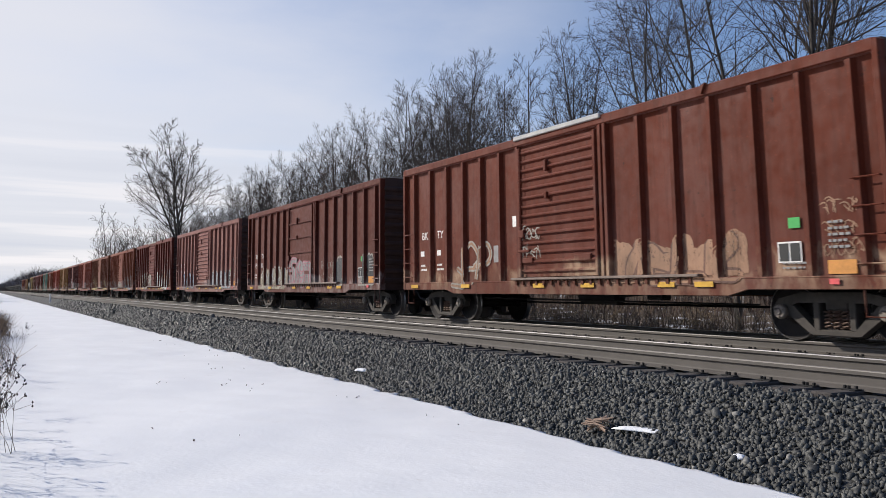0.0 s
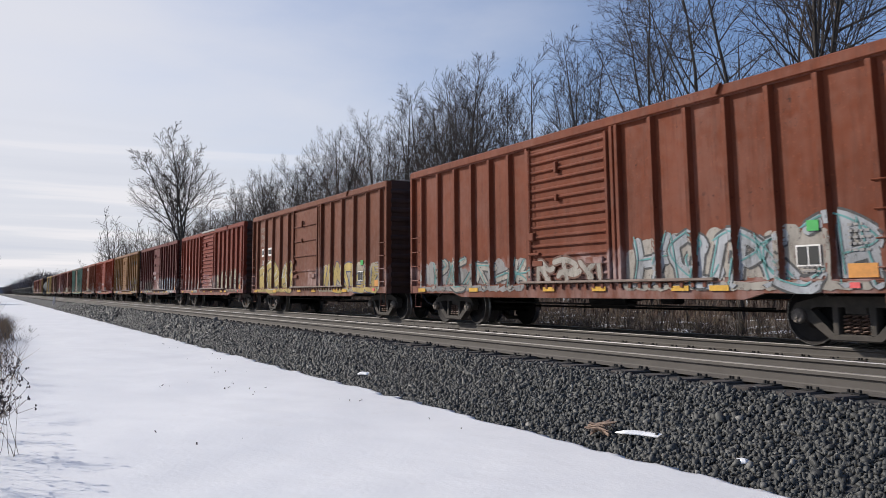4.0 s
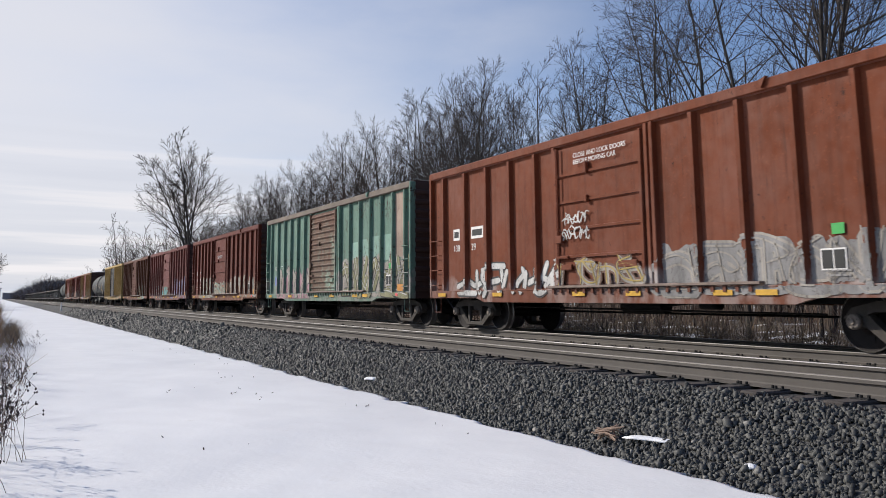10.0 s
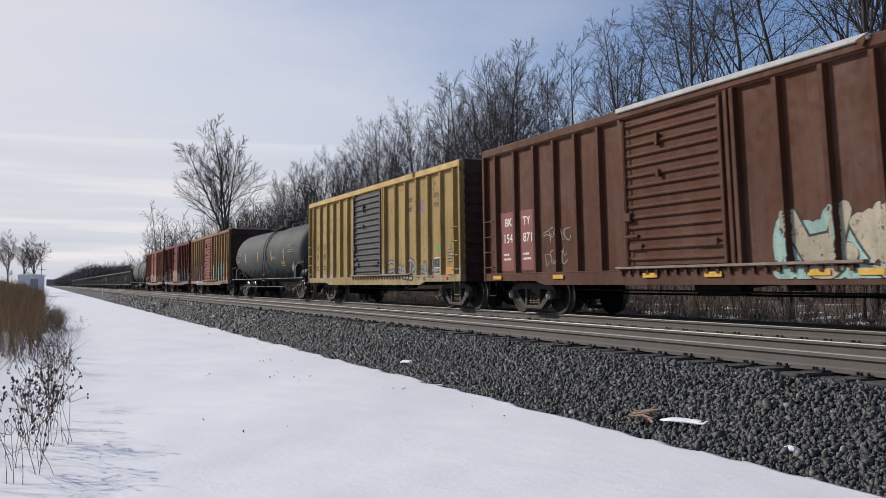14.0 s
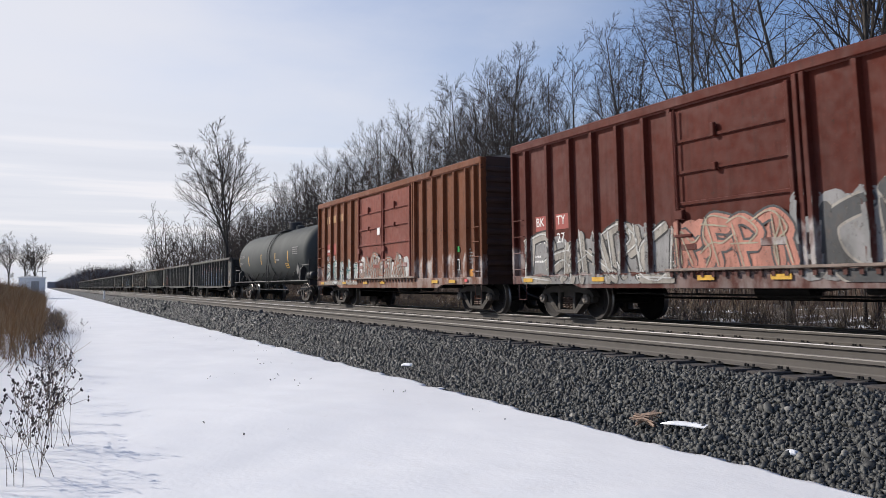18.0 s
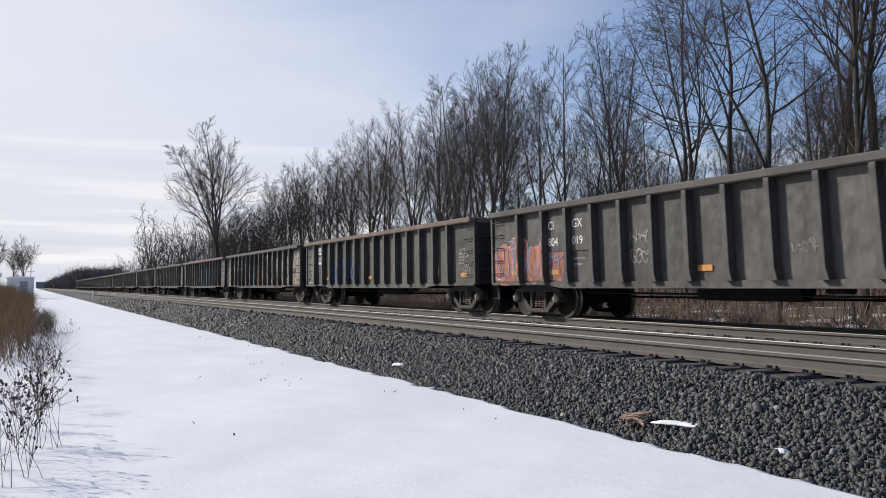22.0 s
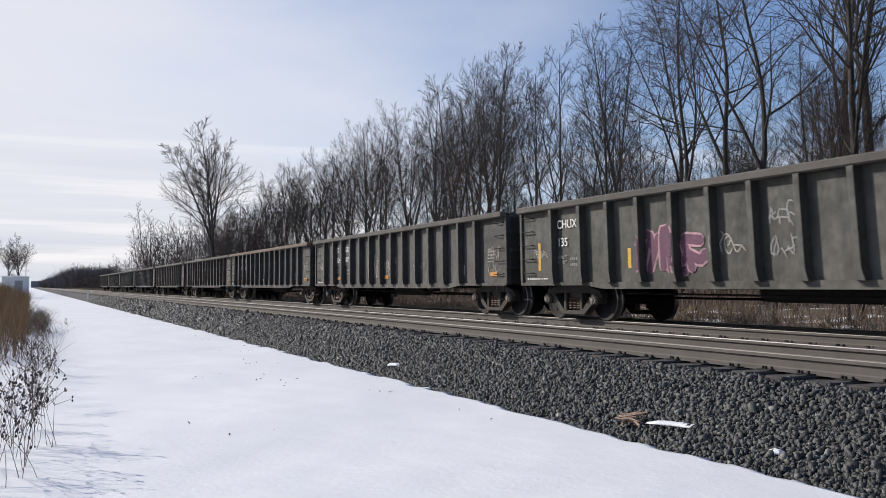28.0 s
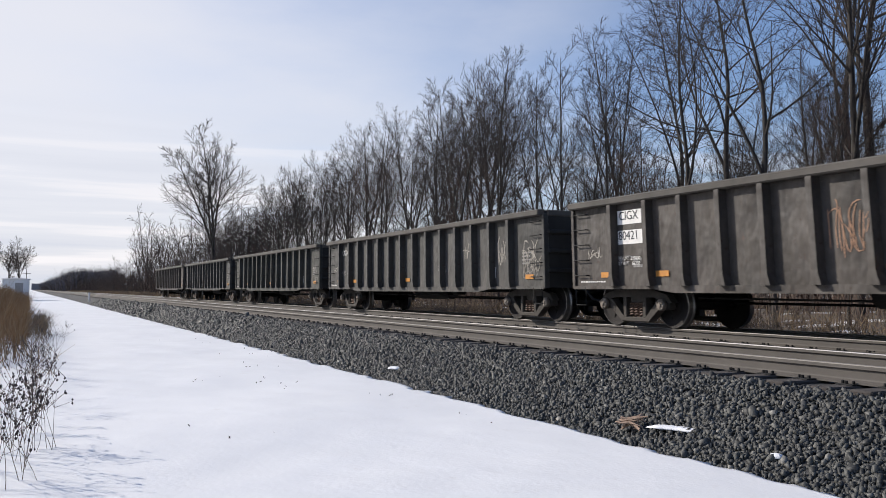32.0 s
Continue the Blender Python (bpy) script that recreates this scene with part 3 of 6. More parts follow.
def tree_data(kind, seed, height=16.0, r0=0.16):
    """A bole that parts into a few leaders, each with limbs, branches and twigs; scaled to its height."""
    g = Limbs(seed)
    cfg, r = TREE_KINDS[kind], g.r
    lean = Vector((r.gauss(0, 0.05), r.gauss(0, 0.05), 1)).normalized()
    bole = height * cfg["fork"] * r.uniform(0.85, 1.2)
    top = lean * bole
    g.thick.tube([(0, 0, -0.25), lean * (0.03 * bole), lean * (0.5 * bole), top + Vector((0, 0, 0.1))], [1.35 * r0, r0, 0.9 * r0, 0.82 * r0], 8, 0, False)
    count = r.choice(cfg["stems"])
    a0 = r.uniform(0, 6.28)
    for k in range(count):
        a = a0 + 6.28 * k / count + r.gauss(0, 0.25)
        w = cfg["spread"] * (r.uniform(0.15, 0.5) if k == 0 else r.uniform(0.7, 1.3))
        d = lean * math.cos(w) + Vector((math.cos(a), math.sin(a), 0)) * math.sin(w)
        g.grow(top - lean * 0.05, d, (height - bole) * (1.0 if k == 0 else r.uniform(0.78, 0.98)), r0 * (0.72 if k == 0 else r.uniform(0.5, 0.66)), 0, cfg)
    for k in range(3):                       # low side limbs on the bole
        f, a = r.uniform(0.55, 0.95), r.uniform(0, 6.28)
        g.grow(lean * (bole * f), Vector((math.cos(a), math.sin(a), 0.55)), height * r.uniform(0.12, 0.24), 0.28 * r0, 1, cfg)
    zs = sorted(v[2] for v in g.thin.v)
    s = height / zs[int(0.996 * len(zs))]
    for m in (g.thick, g.thin):
        m.v = [(v[0] * s, v[1] * s, v[2] * s) for v in m.v]
    return g


def make_tree(kind, seed, height, r0, twig):
    g = tree_data(kind, seed, height, r0)
    ob = thing("tree", None, None, "tall bare deciduous tree with fine upswept twigs behind the tracks", "tree", "trees of the wood edge")
    part("trunk", g.thick, BARK, ob, "grey-brown bark", True)
    part("crown", g.thin, twig, ob, "leafless brown twigs")
    return ob


patterns = [make_tree("slim", 11, 16, 0.15, TWIG), make_tree("slim", 12, 16, 0.13, TWIG), make_tree("forked", 13, 16, 0.14, TWIG), make_tree("slim", 14, 16, 0.12, TWIG_RED),
            make_tree("forked", 15, 16, 0.16, TWIG), make_tree("slim", 16, 16, 0.14, TWIG), make_tree("broad", 17, 16, 0.20, TWIG), make_tree("arching", 18, 16, 0.17, TWIG),
            make_tree("arching", 19, 16, 0.15, TWIG)]


def top_at(x):
    """Height of the wood's edge along the track, at 25 m from the camera's line."""
    return float(np.interp(x, [-230, -113, -108, -95, -88, -73, -67, -61, -55.5, -52.5, -47.7, -42, -38, -36, -33.8, -32.4, -31, -27.5, -20, 0],
                           [12, 12, 12.5, 14.0, 15.0, 15.6, 14.2, 15.4, 13.8, 15.6, 16.2, 15.5, 14.7, 14.2, 13.8, 13.4, 15.0, 17.5, 19.0, 20]))


tr = random.Random(5)
used = [False] * len(patterns)


def plant(k, x, y, h, turn):
    m = Matrix.LocRotScale((x, y, ground_height(x, y) - 0.05), Euler((0, 0, radians(turn))), None)
    s = h / 16.0
    ob = patterns[k] if not used[k] else copy_thing(patterns[k], m)
    used[k] = True
    ob.matrix_basis = m @ Matrix.Diagonal((s, s, s, 1))
    return ob


x = 4.0
while x > -132:
    for y0, y1 in ((20, 25), (26, 33), (34, 42)):
        if y0 > 30 and tr.random() < (0.75 if x > -42 else 0.4 if x > -75 else 0.2):
            continue
        y = tr.uniform(y0, y1)
        xx = x + tr.uniform(-1.4, 1.4)
        near = xx > -31
        k = tr.choice((7, 8, 8, 0, 5)) if near else tr.choice((2, 4, 0, 5, 2)) if xx > -50 else tr.choice((0, 1, 2, 3, 4, 5, 5, 8))
        plant(k, xx * y / 25, y, top_at(xx) * y / 25 * tr.choice((1.0, 0.97, 0.9, 0.8)), tr.uniform(0, 360))
    x -= 4.6 if x > -31 else 5.2 if x > -41 else 3.3 if x > -50 else 3.7 if x > -60 else 5.2 if x > -90 else 6.5
for k in range(110):
    x, y = -4 - 122 * tr.random(), tr.uniform(21, 42)
    tagged(plant(tr.choice((0, 1, 3, 5)), x * y / 25, y, tr.uniform(5, 10.5), tr.uniform(0, 360)), "young bare tree in the understorey of the wood", group="young trees of the wood")
for k in range(30):
    x, y = -16 - 20 * tr.random(), tr.uniform(27, 44)
    tagged(plant(tr.choice((0, 1, 2, 5)), x * y / 25, y, tr.uniform(8, 13), tr.uniform(0, 360)), "young bare tree in the understorey of the wood", group="young trees of the wood")
tagged(plant(6, -104.0, 20.3, 22.0, 40), "large spreading bare tree standing before the wood edge", group="single trees")

# far woods along the line, as one mass of bare trees
lots = [tree_data("far", 30 + k, 16.0, 0.17) for k in range(5)]
fm = []
for g in lots:
    v = np.array(g.thick.v + g.thin.v)
    fm.append((v, [f for f in g.thick.f] + [tuple(i + len(g.thick.v) for i in f) for f in g.thin.f]))


def wood(name, spots, label):
    m = Mesh()
    for x, y, h in spots:
        v, f = fm[tr.randrange(len(fm))]
        a, s = tr.uniform(0, 6.28), h / 16
        rot = np.array([[math.cos(a), -math.sin(a), 0], [math.sin(a), math.cos(a), 0], [0, 0, 1]]) * s
        m.add([tuple(p) for p in (v @ rot.T + (x, y, ZG))], f)
    return thing(name, m, HAZED_TWIG, label, "woods", kind="stuff")


sp = []
x = -132.0
while x > -1300:
    for row in range(3):
        sp.append((x + tr.uniform(-4, 4), tr.uniform(19.5, 27) + 7 * row + max(0, (-x - 200)) * 0.004, tr.uniform(0.78, 1.1) * float(np.interp(x, [-1300, -600, -350, -250, -200, -180, -132], [9, 8, 8, 10.5, 14, 16.5, 15.5]))))
    x -= 5 if x > -250 else 9 if x > -500 else 22
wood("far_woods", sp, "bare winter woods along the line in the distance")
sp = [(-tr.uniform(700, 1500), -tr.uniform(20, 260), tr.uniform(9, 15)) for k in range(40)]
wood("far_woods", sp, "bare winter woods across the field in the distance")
for x, y, h, t in ((-176, -6.0, 11.5, 10), (-182, -1.6, 11.5, 140), (-186, -11.0, 11, 80), (-170, -3.4, 9.5, 200)):
    tagged(plant(6, x, y, h, t), "small bare tree behind the white equipment cabinet", group="trees by the cabinet")
# wooded skyline that closes the view down the line, haze put in its colour
mk = Mesh()
for k in range(150):
    a = 4 + 8 * k
    z0, z1 = (11 + 7 * bumps(j, 3, 0.37) + 3 * bumps(j, 8, 1.3) for j in (k, k + 1))
    mk.add([(-1750, a, -2), (-1750, a + 8, -2), (-1750, a + 8, z1), (-1750, a, z0)], [(0, 1, 2, 3)])
thing("backdrop", mk, HAZE, "wooded skyline far down the line, haze in its colour", "backdrop", kind="structure")

# ---- brush, grass and weeds ----


def brush(name, spots, mats, label, category, leaf=0.5, twist=0.35, stems=(3, 6), r=0.01):
    m = Mesh()
    for x, y, h in spots:
        z = ground_height(x, y)
        for s in range(tr.randint(*stems)):
            a, b = tr.gauss(0, twist), tr.gauss(0, twist)
            mid = (x + 0.4 * a * h, y + 0.4 * b * h, z + 0.55 * h)
            m.tube([(x + tr.gauss(0, 0.15), y + tr.gauss(0, 0.15), z - 0.05), mid, (x + a * h, y + b * h, z + h * tr.uniform(0.8, 1.1))], [r, 0.75 * r, 0.3 * r], 3, tr.randrange(len(mats)), False)
            for q in range(2):
                c, d = tr.gauss(0, 0.35), tr.gauss(0, 0.35)
                m.tube([mid, (mid[0] + c * h * leaf, mid[1] + d * h * leaf, mid[2] + tr.uniform(0.2, 0.45) * h)], [0.6 * r, 0.3 * r], 3, tr.randrange(len(mats)), False)
    return thing(name, m, mats, label, category, kind="stuff")


def strip(n, x0, x1, y0, y1, h0, h1, bias=1.0):
    return [(x1 + (x0 - x1) * tr.random() ** bias, tr.uniform(y0, y1), tr.uniform(h0, h1)) for _ in range(n)]


brush("undergrowth", strip(1700, -140, 6, 17.5, 27, 1.0, 3.6), [FARBRUSH, TWIG_RED, WEED], "tangled leafless undergrowth at the wood edge", "undergrowth", 0.6, 0.2, (2, 4), 0.014)
brush("undergrowth", strip(2200, -160, 12, 26, 44, 1.8, 5.5), [FARBRUSH, TWIG_RED], "tangled leafless undergrowth inside the wood", "undergrowth", 0.6, 0.25, (3, 5), 0.03)
brush("undergrowth", strip(900, -500, -130, 18.5, 28, 1.5, 5.5, 1.5), [TWIG, TWIG_RED], "brown leafless thicket beside the line", "undergrowth", 0.6, 0.25, (2, 4), 0.04)
brush("undergrowth", strip(1500, -1650, -420, 17, 40, 5.0, 12.0, 1.3), [FARBRUSH, HAZE, HAZED_TWIG], "dense leafless thicket beside the line far off", "undergrowth", 0.6, 0.25, (4, 6), 0.13)
brush("dry_grass", strip(1500, -70, 4, 14.9, 19, 0.35, 0.95), [STRAW, WEED, FARBRUSH, STRAW], "straw-coloured dry grass beyond the tracks", "grass", 0.7, 0.5, (3, 6), 0.007)
brush("dry_grass", strip(1100, -420, -70, 14.9, 20, 0.5, 1.1, 1.6), [STRAW, STRAW, WEED], "straw-coloured dry grass beyond the tracks", "grass", 0.5, 0.25, (3, 5), 0.03)
brush("brown_grass", [(x, y, (h + 0.3 * (y < -1.2)) * (1.0 + 0.45 * bumps(x, y, 0.8))) for x, y, h in strip(2100, -78, -17, -4.5, -0.05, 0.6, 1.25, 0.8)], [BROWN_GRASS, BROWN_GRASS, STRAW], "dense tall brown dead grass on the snowy bank", "grass", 0.45, 0.20, (4, 7), 0.007)
brush("dark_weeds", strip(55, -36, -15, -0.45, 0.35, 0.3, 0.75), [WEED, SEED, STRAW], "dead brown weeds standing in the snow", "weeds", 0.5, 0.3, (2, 4), 0.005)
brush("dark_shrub", strip(60, -40, -27, -0.1, 0.65, 0.25, 0.75), [SEED, WEED, STRAW, WEED], "low dark leafless shrub beside the brown grass", "shrub", 0.6, 0.4, (4, 7), 0.006)
brush("dark_weeds", strip(80, -15, -5.0, -2.8, -0.6, 0.6, 1.3), [WEED, STRAW, WEED], "dead brown weeds standing in the snow", "weeds", 0.5, 0.3, (2, 4), 0.005)


def weed(name, h, seed, heads):
    """A dead stalk with side stems and dark seed heads."""
    r = random.Random(seed)
    ob = thing(name, None, None, "dead brown weed stalk with dark seed heads in the snow", "weed", "weeds in the snow")
    m, hd = Mesh(), Mesh()
    for s in range(r.randint(2, 4)):
        p = Vector((r.gauss(0, 0.05), r.gauss(0, 0.05), -0.05))
        d = Vector((r.gauss(0, 0.22), r.gauss(0, 0.22), 1)).normalized()
        pts = [p]
        for k in range(4):
            d = (d + Vector((r.gauss(0, 0.1), r.gauss(0, 0.1), 0))).normalized()
            pts.append(pts[-1] + d * h / 4 * r.uniform(0.8, 1.1))
        m.tube(pts, [0.0032, 0.0027, 0.0022, 0.0016, 0.0012], 4, 0, False)
        for k in range(heads):
            a = pts[r.choice((2, 3, 3))]
            e = a + Vector((r.gauss(0, 0.10), r.gauss(0, 0.10), r.uniform(0.05, 0.22)))
            m.tube([a, e], [0.003, 0.0015], 3, 0, False)
            for q in range(3):
                c = e + Vector((r.gauss(0, 0.008), r.gauss(0, 0.008), r.uniform(-0.02, 0.02)))
                w = r.uniform(0.006, 0.012)
                hd.tube([c - Vector((0, 0, w)), c, c + Vector((0.3 * w, 0, w * 1.3))], [0.002, w, 0.002], 5, 0, True)
    tagged(part("stem", m, WEED, ob), kind="stuff")
    tagged(part("seed_head", hd, SEED, ob, "dark dry seed heads"), kind="stuff")
    return ob


weeds = [weed("weed", 0.62, 60 + k, 3 + k % 3) for k in range(5)]
wused = 0
for x, y, s in ((-7.4, -0.02, 1.0), (-7.8, 0.02, 1.15), (-8.6, 0.10, 1.1), (-8.7, 0.26, 0.95), (-9.2, 0.06, 0.9), (-9.6, 0.13, 1.05), (-10.4, 0.05, 1.0), (-11.3, 0.12, 1.1), (-12.2, 0.0, 1.0),
                (-13.0, 0.22, 0.9), (-13.8, 0.05, 1.0), (-14.8, 0.2, 1.0), (-16.5, 0.1, 1.0), (-7.1, -0.12, 0.9), (-7.7, -0.12, 1.0), (-8.2, -0.05, 0.95), (-9.0, -0.1, 1.1), (-10.0, -0.15, 1.0),
                (-22.0, 0.6, 0.9), (-28.0, 0.9, 0.9), (-19.0, 0.25, 0.9)):
    m = pose(x, y, ground_height(x, y), 0, 0, tr.uniform(0, 360))
    ob = weeds[wused] if wused < 5 else copy_thing(weeds[wused % 5], m)
    ob.matrix_basis = m @ Matrix.Diagonal((s, s, s, 1))
    wused += 1

# white equipment cabinet by the line, and a marker post
cab = thing("equipment_cabinet", None, None, "pale grey metal railway equipment cabinet on the snow", "cabinet")
part("body", Mesh().box(-1.5, 1.5, -1.6, 1.6, 0, 2.75, 0, 0.03), CABINET, cab)
part("roof", Mesh().prism([(-1.75, 2.75), (1.75, 2.75), (1.75, 2.84), (0, 2.98), (-1.75, 2.84)], "x", -1.65, 1.65), WHITE, cab, "white overhanging roof")
part("door", Mesh().box(1.5, 1.54, -0.1, 0.85, 0.25, 2.3, 0, 0.01).tube([(1.56, 0.0, 1.2), (1.56, 0.0, 1.4)], 0.02), GREY_PAINT, cab)
part("mast", Mesh().tube([(0, 1.2, 2.8), (0, 1.2, 4.2)], 0.04).tube([(0, 0.7, 3.6), (0, 1.7, 3.6)], 0.03), IRON, cab)
placed(cab, -126, -1.55, ZG - 0.02, 0)
post = thing("marker_post", Mesh().box(-0.08, 0.08, -0.08, 0.08, 0, 1.15, 0, 0.02), WHITE, "short white marker post beside the ballast", "post")
placed(post, -100, 5.9, -0.8, 0)

# ---- railway cars ----
WR = 0.457                      # wheel radius
AXLE = 0.90                     # half the truck's wheelbase
GAUGE = 0.5 * (YD - YC)


def wheelset_data():
    m = Mesh().tube([(0, -GAUGE - 0.28, 0), (0, GAUGE + 0.28, 0)], 0.085, 10, 0)
    for s in (-1, 1):
        c = s * GAUGE
        prof = [(c - s * 0.06, 0.10), (c - s * 0.075, 0.36), (c - s * 0.085, WR + 0.025), (c - s * 0.055, WR + 0.025), (c - s * 0.035, WR), (c + s * 0.065, WR - 0.006),
                (c + s * 0.068, WR - 0.022), (c + s * 0.03, WR - 0.075), (c + s * 0.0, 0.20), (c + s * 0.05, 0.12), (c + s * 0.05, 0.085)]
        m.lathe(prof, "y", (0, 0, 0), 28, [0, 0, 1, 1, 1, 2, 0, 0, 0, 0])
        for k in range(2):          # cast marks that show the wheel turn
            a = math.pi * k
            p = (0.28 * math.cos(a), c + s * 0.016, 0.28 * math.sin(a))
            m.box(p[0] - 0.05, p[0] + 0.05, p[1] - 0.012, p[1] + 0.012, p[2] - 0.02, p[2] + 0.02, 0)
    return m.data("wheelset", [WHEEL, RIM, RIM], False)


def frame_data():
    """A cast side frame with its two windows, and the bearing housings."""
    m = Mesh()
    y0, y1 = -0.09, 0.09
    top = [(-1.12, 0.50), (-0.98, 0.66), (-0.55, 0.76), (0.55, 0.76), (0.98, 0.66), (1.12, 0.50), (0.92, 0.50), (0.62, 0.60), (-0.62, 0.60), (-0.92, 0.50)]
    m.prism(top, "y", y0, y1)
    m.prism([(-0.92, 0.50), (-0.72, 0.56), (-0.36, 0.22), (-0.30, 0.14), (-0.42, 0.12)], "y", y0, y1)
    m.prism([(0.92, 0.50), (0.42, 0.12), (0.30, 0.14), (0.36, 0.22), (0.72, 0.56)], "y", y0, y1)
    m.box(-0.42, 0.42, y0, y1, 0.10, 0.20, 0, 0.02)
    m.box(-0.36, -0.25, y0, y1, 0.18, 0.62, 0, 0.015)
    m.box(0.25, 0.36, y0, y1, 0.18, 0.62, 0, 0.015)
    for s in (-1, 1):
        m.box(s * AXLE - 0.13, s * AXLE + 0.13, y0, y1 + 0.02, 0.36, 0.58, 0, 0.03)
        m.lathe([(-0.17, 0.0), (-0.17, 0.085), (-0.14, 0.105), (0.0, 0.105)], "y", (s * AXLE, 0, WR), 12)
    return m.data("side_frame", TRUCK)


def spring_data():
    pts = [(0.058 * math.cos(0.9 * k), 0.058 * math.sin(0.9 * k), 0.21 + 0.0078 * k) for k in range(36)]
    return Mesh().tube(pts, 0.015, 5).data("spring", GREY_SPRING)


GREY_SPRING = plain("spring_steel", srgb(112, 90, 78), 0.6, 0.3, 0.3, 8.0)
WHEELSET, SIDE_FRAME, SPRINGS = wheelset_data(), frame_data(), spring_data()
BOLSTER = Mesh().box(-0.2, 0.2, -1.0, 1.0, 0.48, 0.66, 0, 0.03).tube([(0, 0, 0.6), (0, 0, 0.86)], 0.2, 14).box(-0.5, -0.42, -0.8, 0.8, 0.35, 0.45).box(0.42, 0.5, -0.8, 0.8, 0.35, 0.45).data("bolster", TRUCK)
SHOE = Mesh().prism([(-0.04, 0.25), (0.03, 0.25), (0.05, 0.45), (0.03, 0.65), (-0.04, 0.65)], "y", -0.05, 0.05).data("brake_shoe", IRON)
CAP = Mesh().lathe([(0.06, 0.115), (0.0, 0.115), (-0.02, 0.095), (-0.02, 0.05), (-0.045, 0.04), (-0.045, 0.0)], "y", (0, 0, 0), 16)
for k in range(3):
    a = 2.094 * k + 0.5
    CAP.tube([(0.072 * math.cos(a), 0.0, 0.072 * math.sin(a)), (0.072 * math.cos(a), -0.04, 0.072 * math.sin(a))], 0.016, 6)
CAP = CAP.data("bearing_cap", plain("bearing_steel", srgb(126, 116, 106), 0.7, 0.1, 0.3, 9.0))
wheelsets = ([], [])


def truck(car, x):
    t = new("truck")
    t.parent, t.location = car, (x, 0, 0)
    tagged(t, "dark cast-steel truck with coil springs")
    for k, s in enumerate((-1, 1)):
        w = part("wheelset", WHEELSET, None, t, "steel wheels with bright worn rims", at=(s * AXLE, 0, WR))
        wheelsets[k].append(w)
    for s in (-1, 1):
        part("side_frame", SIDE_FRAME, None, t, at=(0, s * (GAUGE + 0.20), 0)).rotation_euler.z = 0 if s < 0 else math.pi
        for x in (-0.15, 0.0, 0.15) if s < 0 else ():
            part("spring", SPRINGS, None, t, at=(x, s * (GAUGE + 0.20), 0))
        for e in (-1, 1):
            part("brake_shoe", SHOE, None, t, at=(e * 0.40, s * GAUGE, 0)).rotation_euler.z = 0 if e > 0 else math.pi
    part("bolster", BOLSTER, None, t)
    for e in (-1, 1):
        part("bearing_cap", CAP, None, t, "round bearing cap with bolts", at=(e * AXLE, -GAUGE - 0.38, WR))
    return t


def coupler_data():
    m = Mesh().box(0.0, 0.62, -0.10, 0.10, 0.76, 0.98, 0, 0.03)
    m.box(0.55, 0.86, -0.17, 0.12, 0.72, 1.02, 0, 0.05).box(0.78, 0.98, -0.20, -0.05, 0.74, 1.0, 0, 0.04)
    m.tube([(0.0, -0.35, 0.80), (0.35, -0.36, 0.55), (0.75, -0.25, 0.42), (0.92, -0.12, 0.55)], 0.03, 6)
    return m.data("coupler", IRON)


COUPLER = coupler_data()


def ends(car, half):
    for s in (-1, 1):
        ob = part("coupler", COUPLER, None, car, at=(s * half, 0, 0))
        ob.rotation_euler.z = 0 if s > 0 else math.pi


def text_data(body, size, mat, depth=0.002):
    c = bpy.data.curves.new("text", "FONT")
    c.body, c.size, c.extrude = body, size, depth
    c.align_x, c.align_y = "LEFT", "BOTTOM"
    ob = new("text", c)
    d = bpy.data.meshes.new_from_object(ob)
    bpy.data.objects.remove(ob)
    d.materials.clear()
    d.materials.append(mat)
    d.name = "lettering"
    return d


def letter(car, body, x, y, z, size, mat=None, label="white stencilled lettering"):
    ob = part("lettering", text_data(body, size, mat or WHITE), None, car, label, at=(x, y, z))
    ob.rotation_euler.x = math.pi / 2
    return ob


def bars(car, x, y, z, w, rows, step, mat=None, seed=0, label="lines of small faded stencilling"):
    """Writing too small to read: short bars in rows."""
    r, m = random.Random(seed), Mesh()
    for k in range(rows):
        a = x
        while a < x + w * r.uniform(0.6, 1.0):
            b = a + r.uniform(0.03, 0.09) * max(1.0, step / 0.14)
            m.box(a, min(b, x + w), y - 0.002, y + 0.002, z - k * step, z - k * step + 0.42 * step)
            a = b + 0.025 * max(1.0, step / 0.14)
    return tagged(part("stencilling", m, mat or WHITE, car, label), kind="stuff")


def patch(car, name, x0, x1, z0, z1, y, mat, label, t=0.006):
    return part(name, Mesh().box(x0, x1, y - t, y + 0.001, z0, z1), mat, car, label)


def ladder(car, x0, x1, y, z0, z1, rungs, mat, stiles=True, name="ladder"):
    if not stiles:
        for k in range(rungs):
            z = z0 + (z1 - z0) * k / max(1, rungs - 1)
            ob = part(name, Mesh().tube([(x0, y + 0.08, z), (x0, y - 0.03, z), (x1, y - 0.03, z), (x1, y + 0.08, z)], 0.013, 5), mat, car)
        return ob
    m = Mesh()
    if stiles:
        m.box(x0 - 0.02, x0 + 0.02, y - 0.02, y + 0.05, z0 - 0.1, z1 + 0.1).box(x1 - 0.02, x1 + 0.02, y - 0.02, y + 0.05, z0 - 0.1, z1 + 0.1)
    for k in range(rungs):
        z = z0 + (z1 - z0) * k / max(1, rungs - 1)
        m.tube([(x0, y + 0.08, z), (x0, y - 0.03, z), (x1, y - 0.03, z), (x1, y + 0.08, z)], 0.013, 5)
    return part(name, m, mat, car)


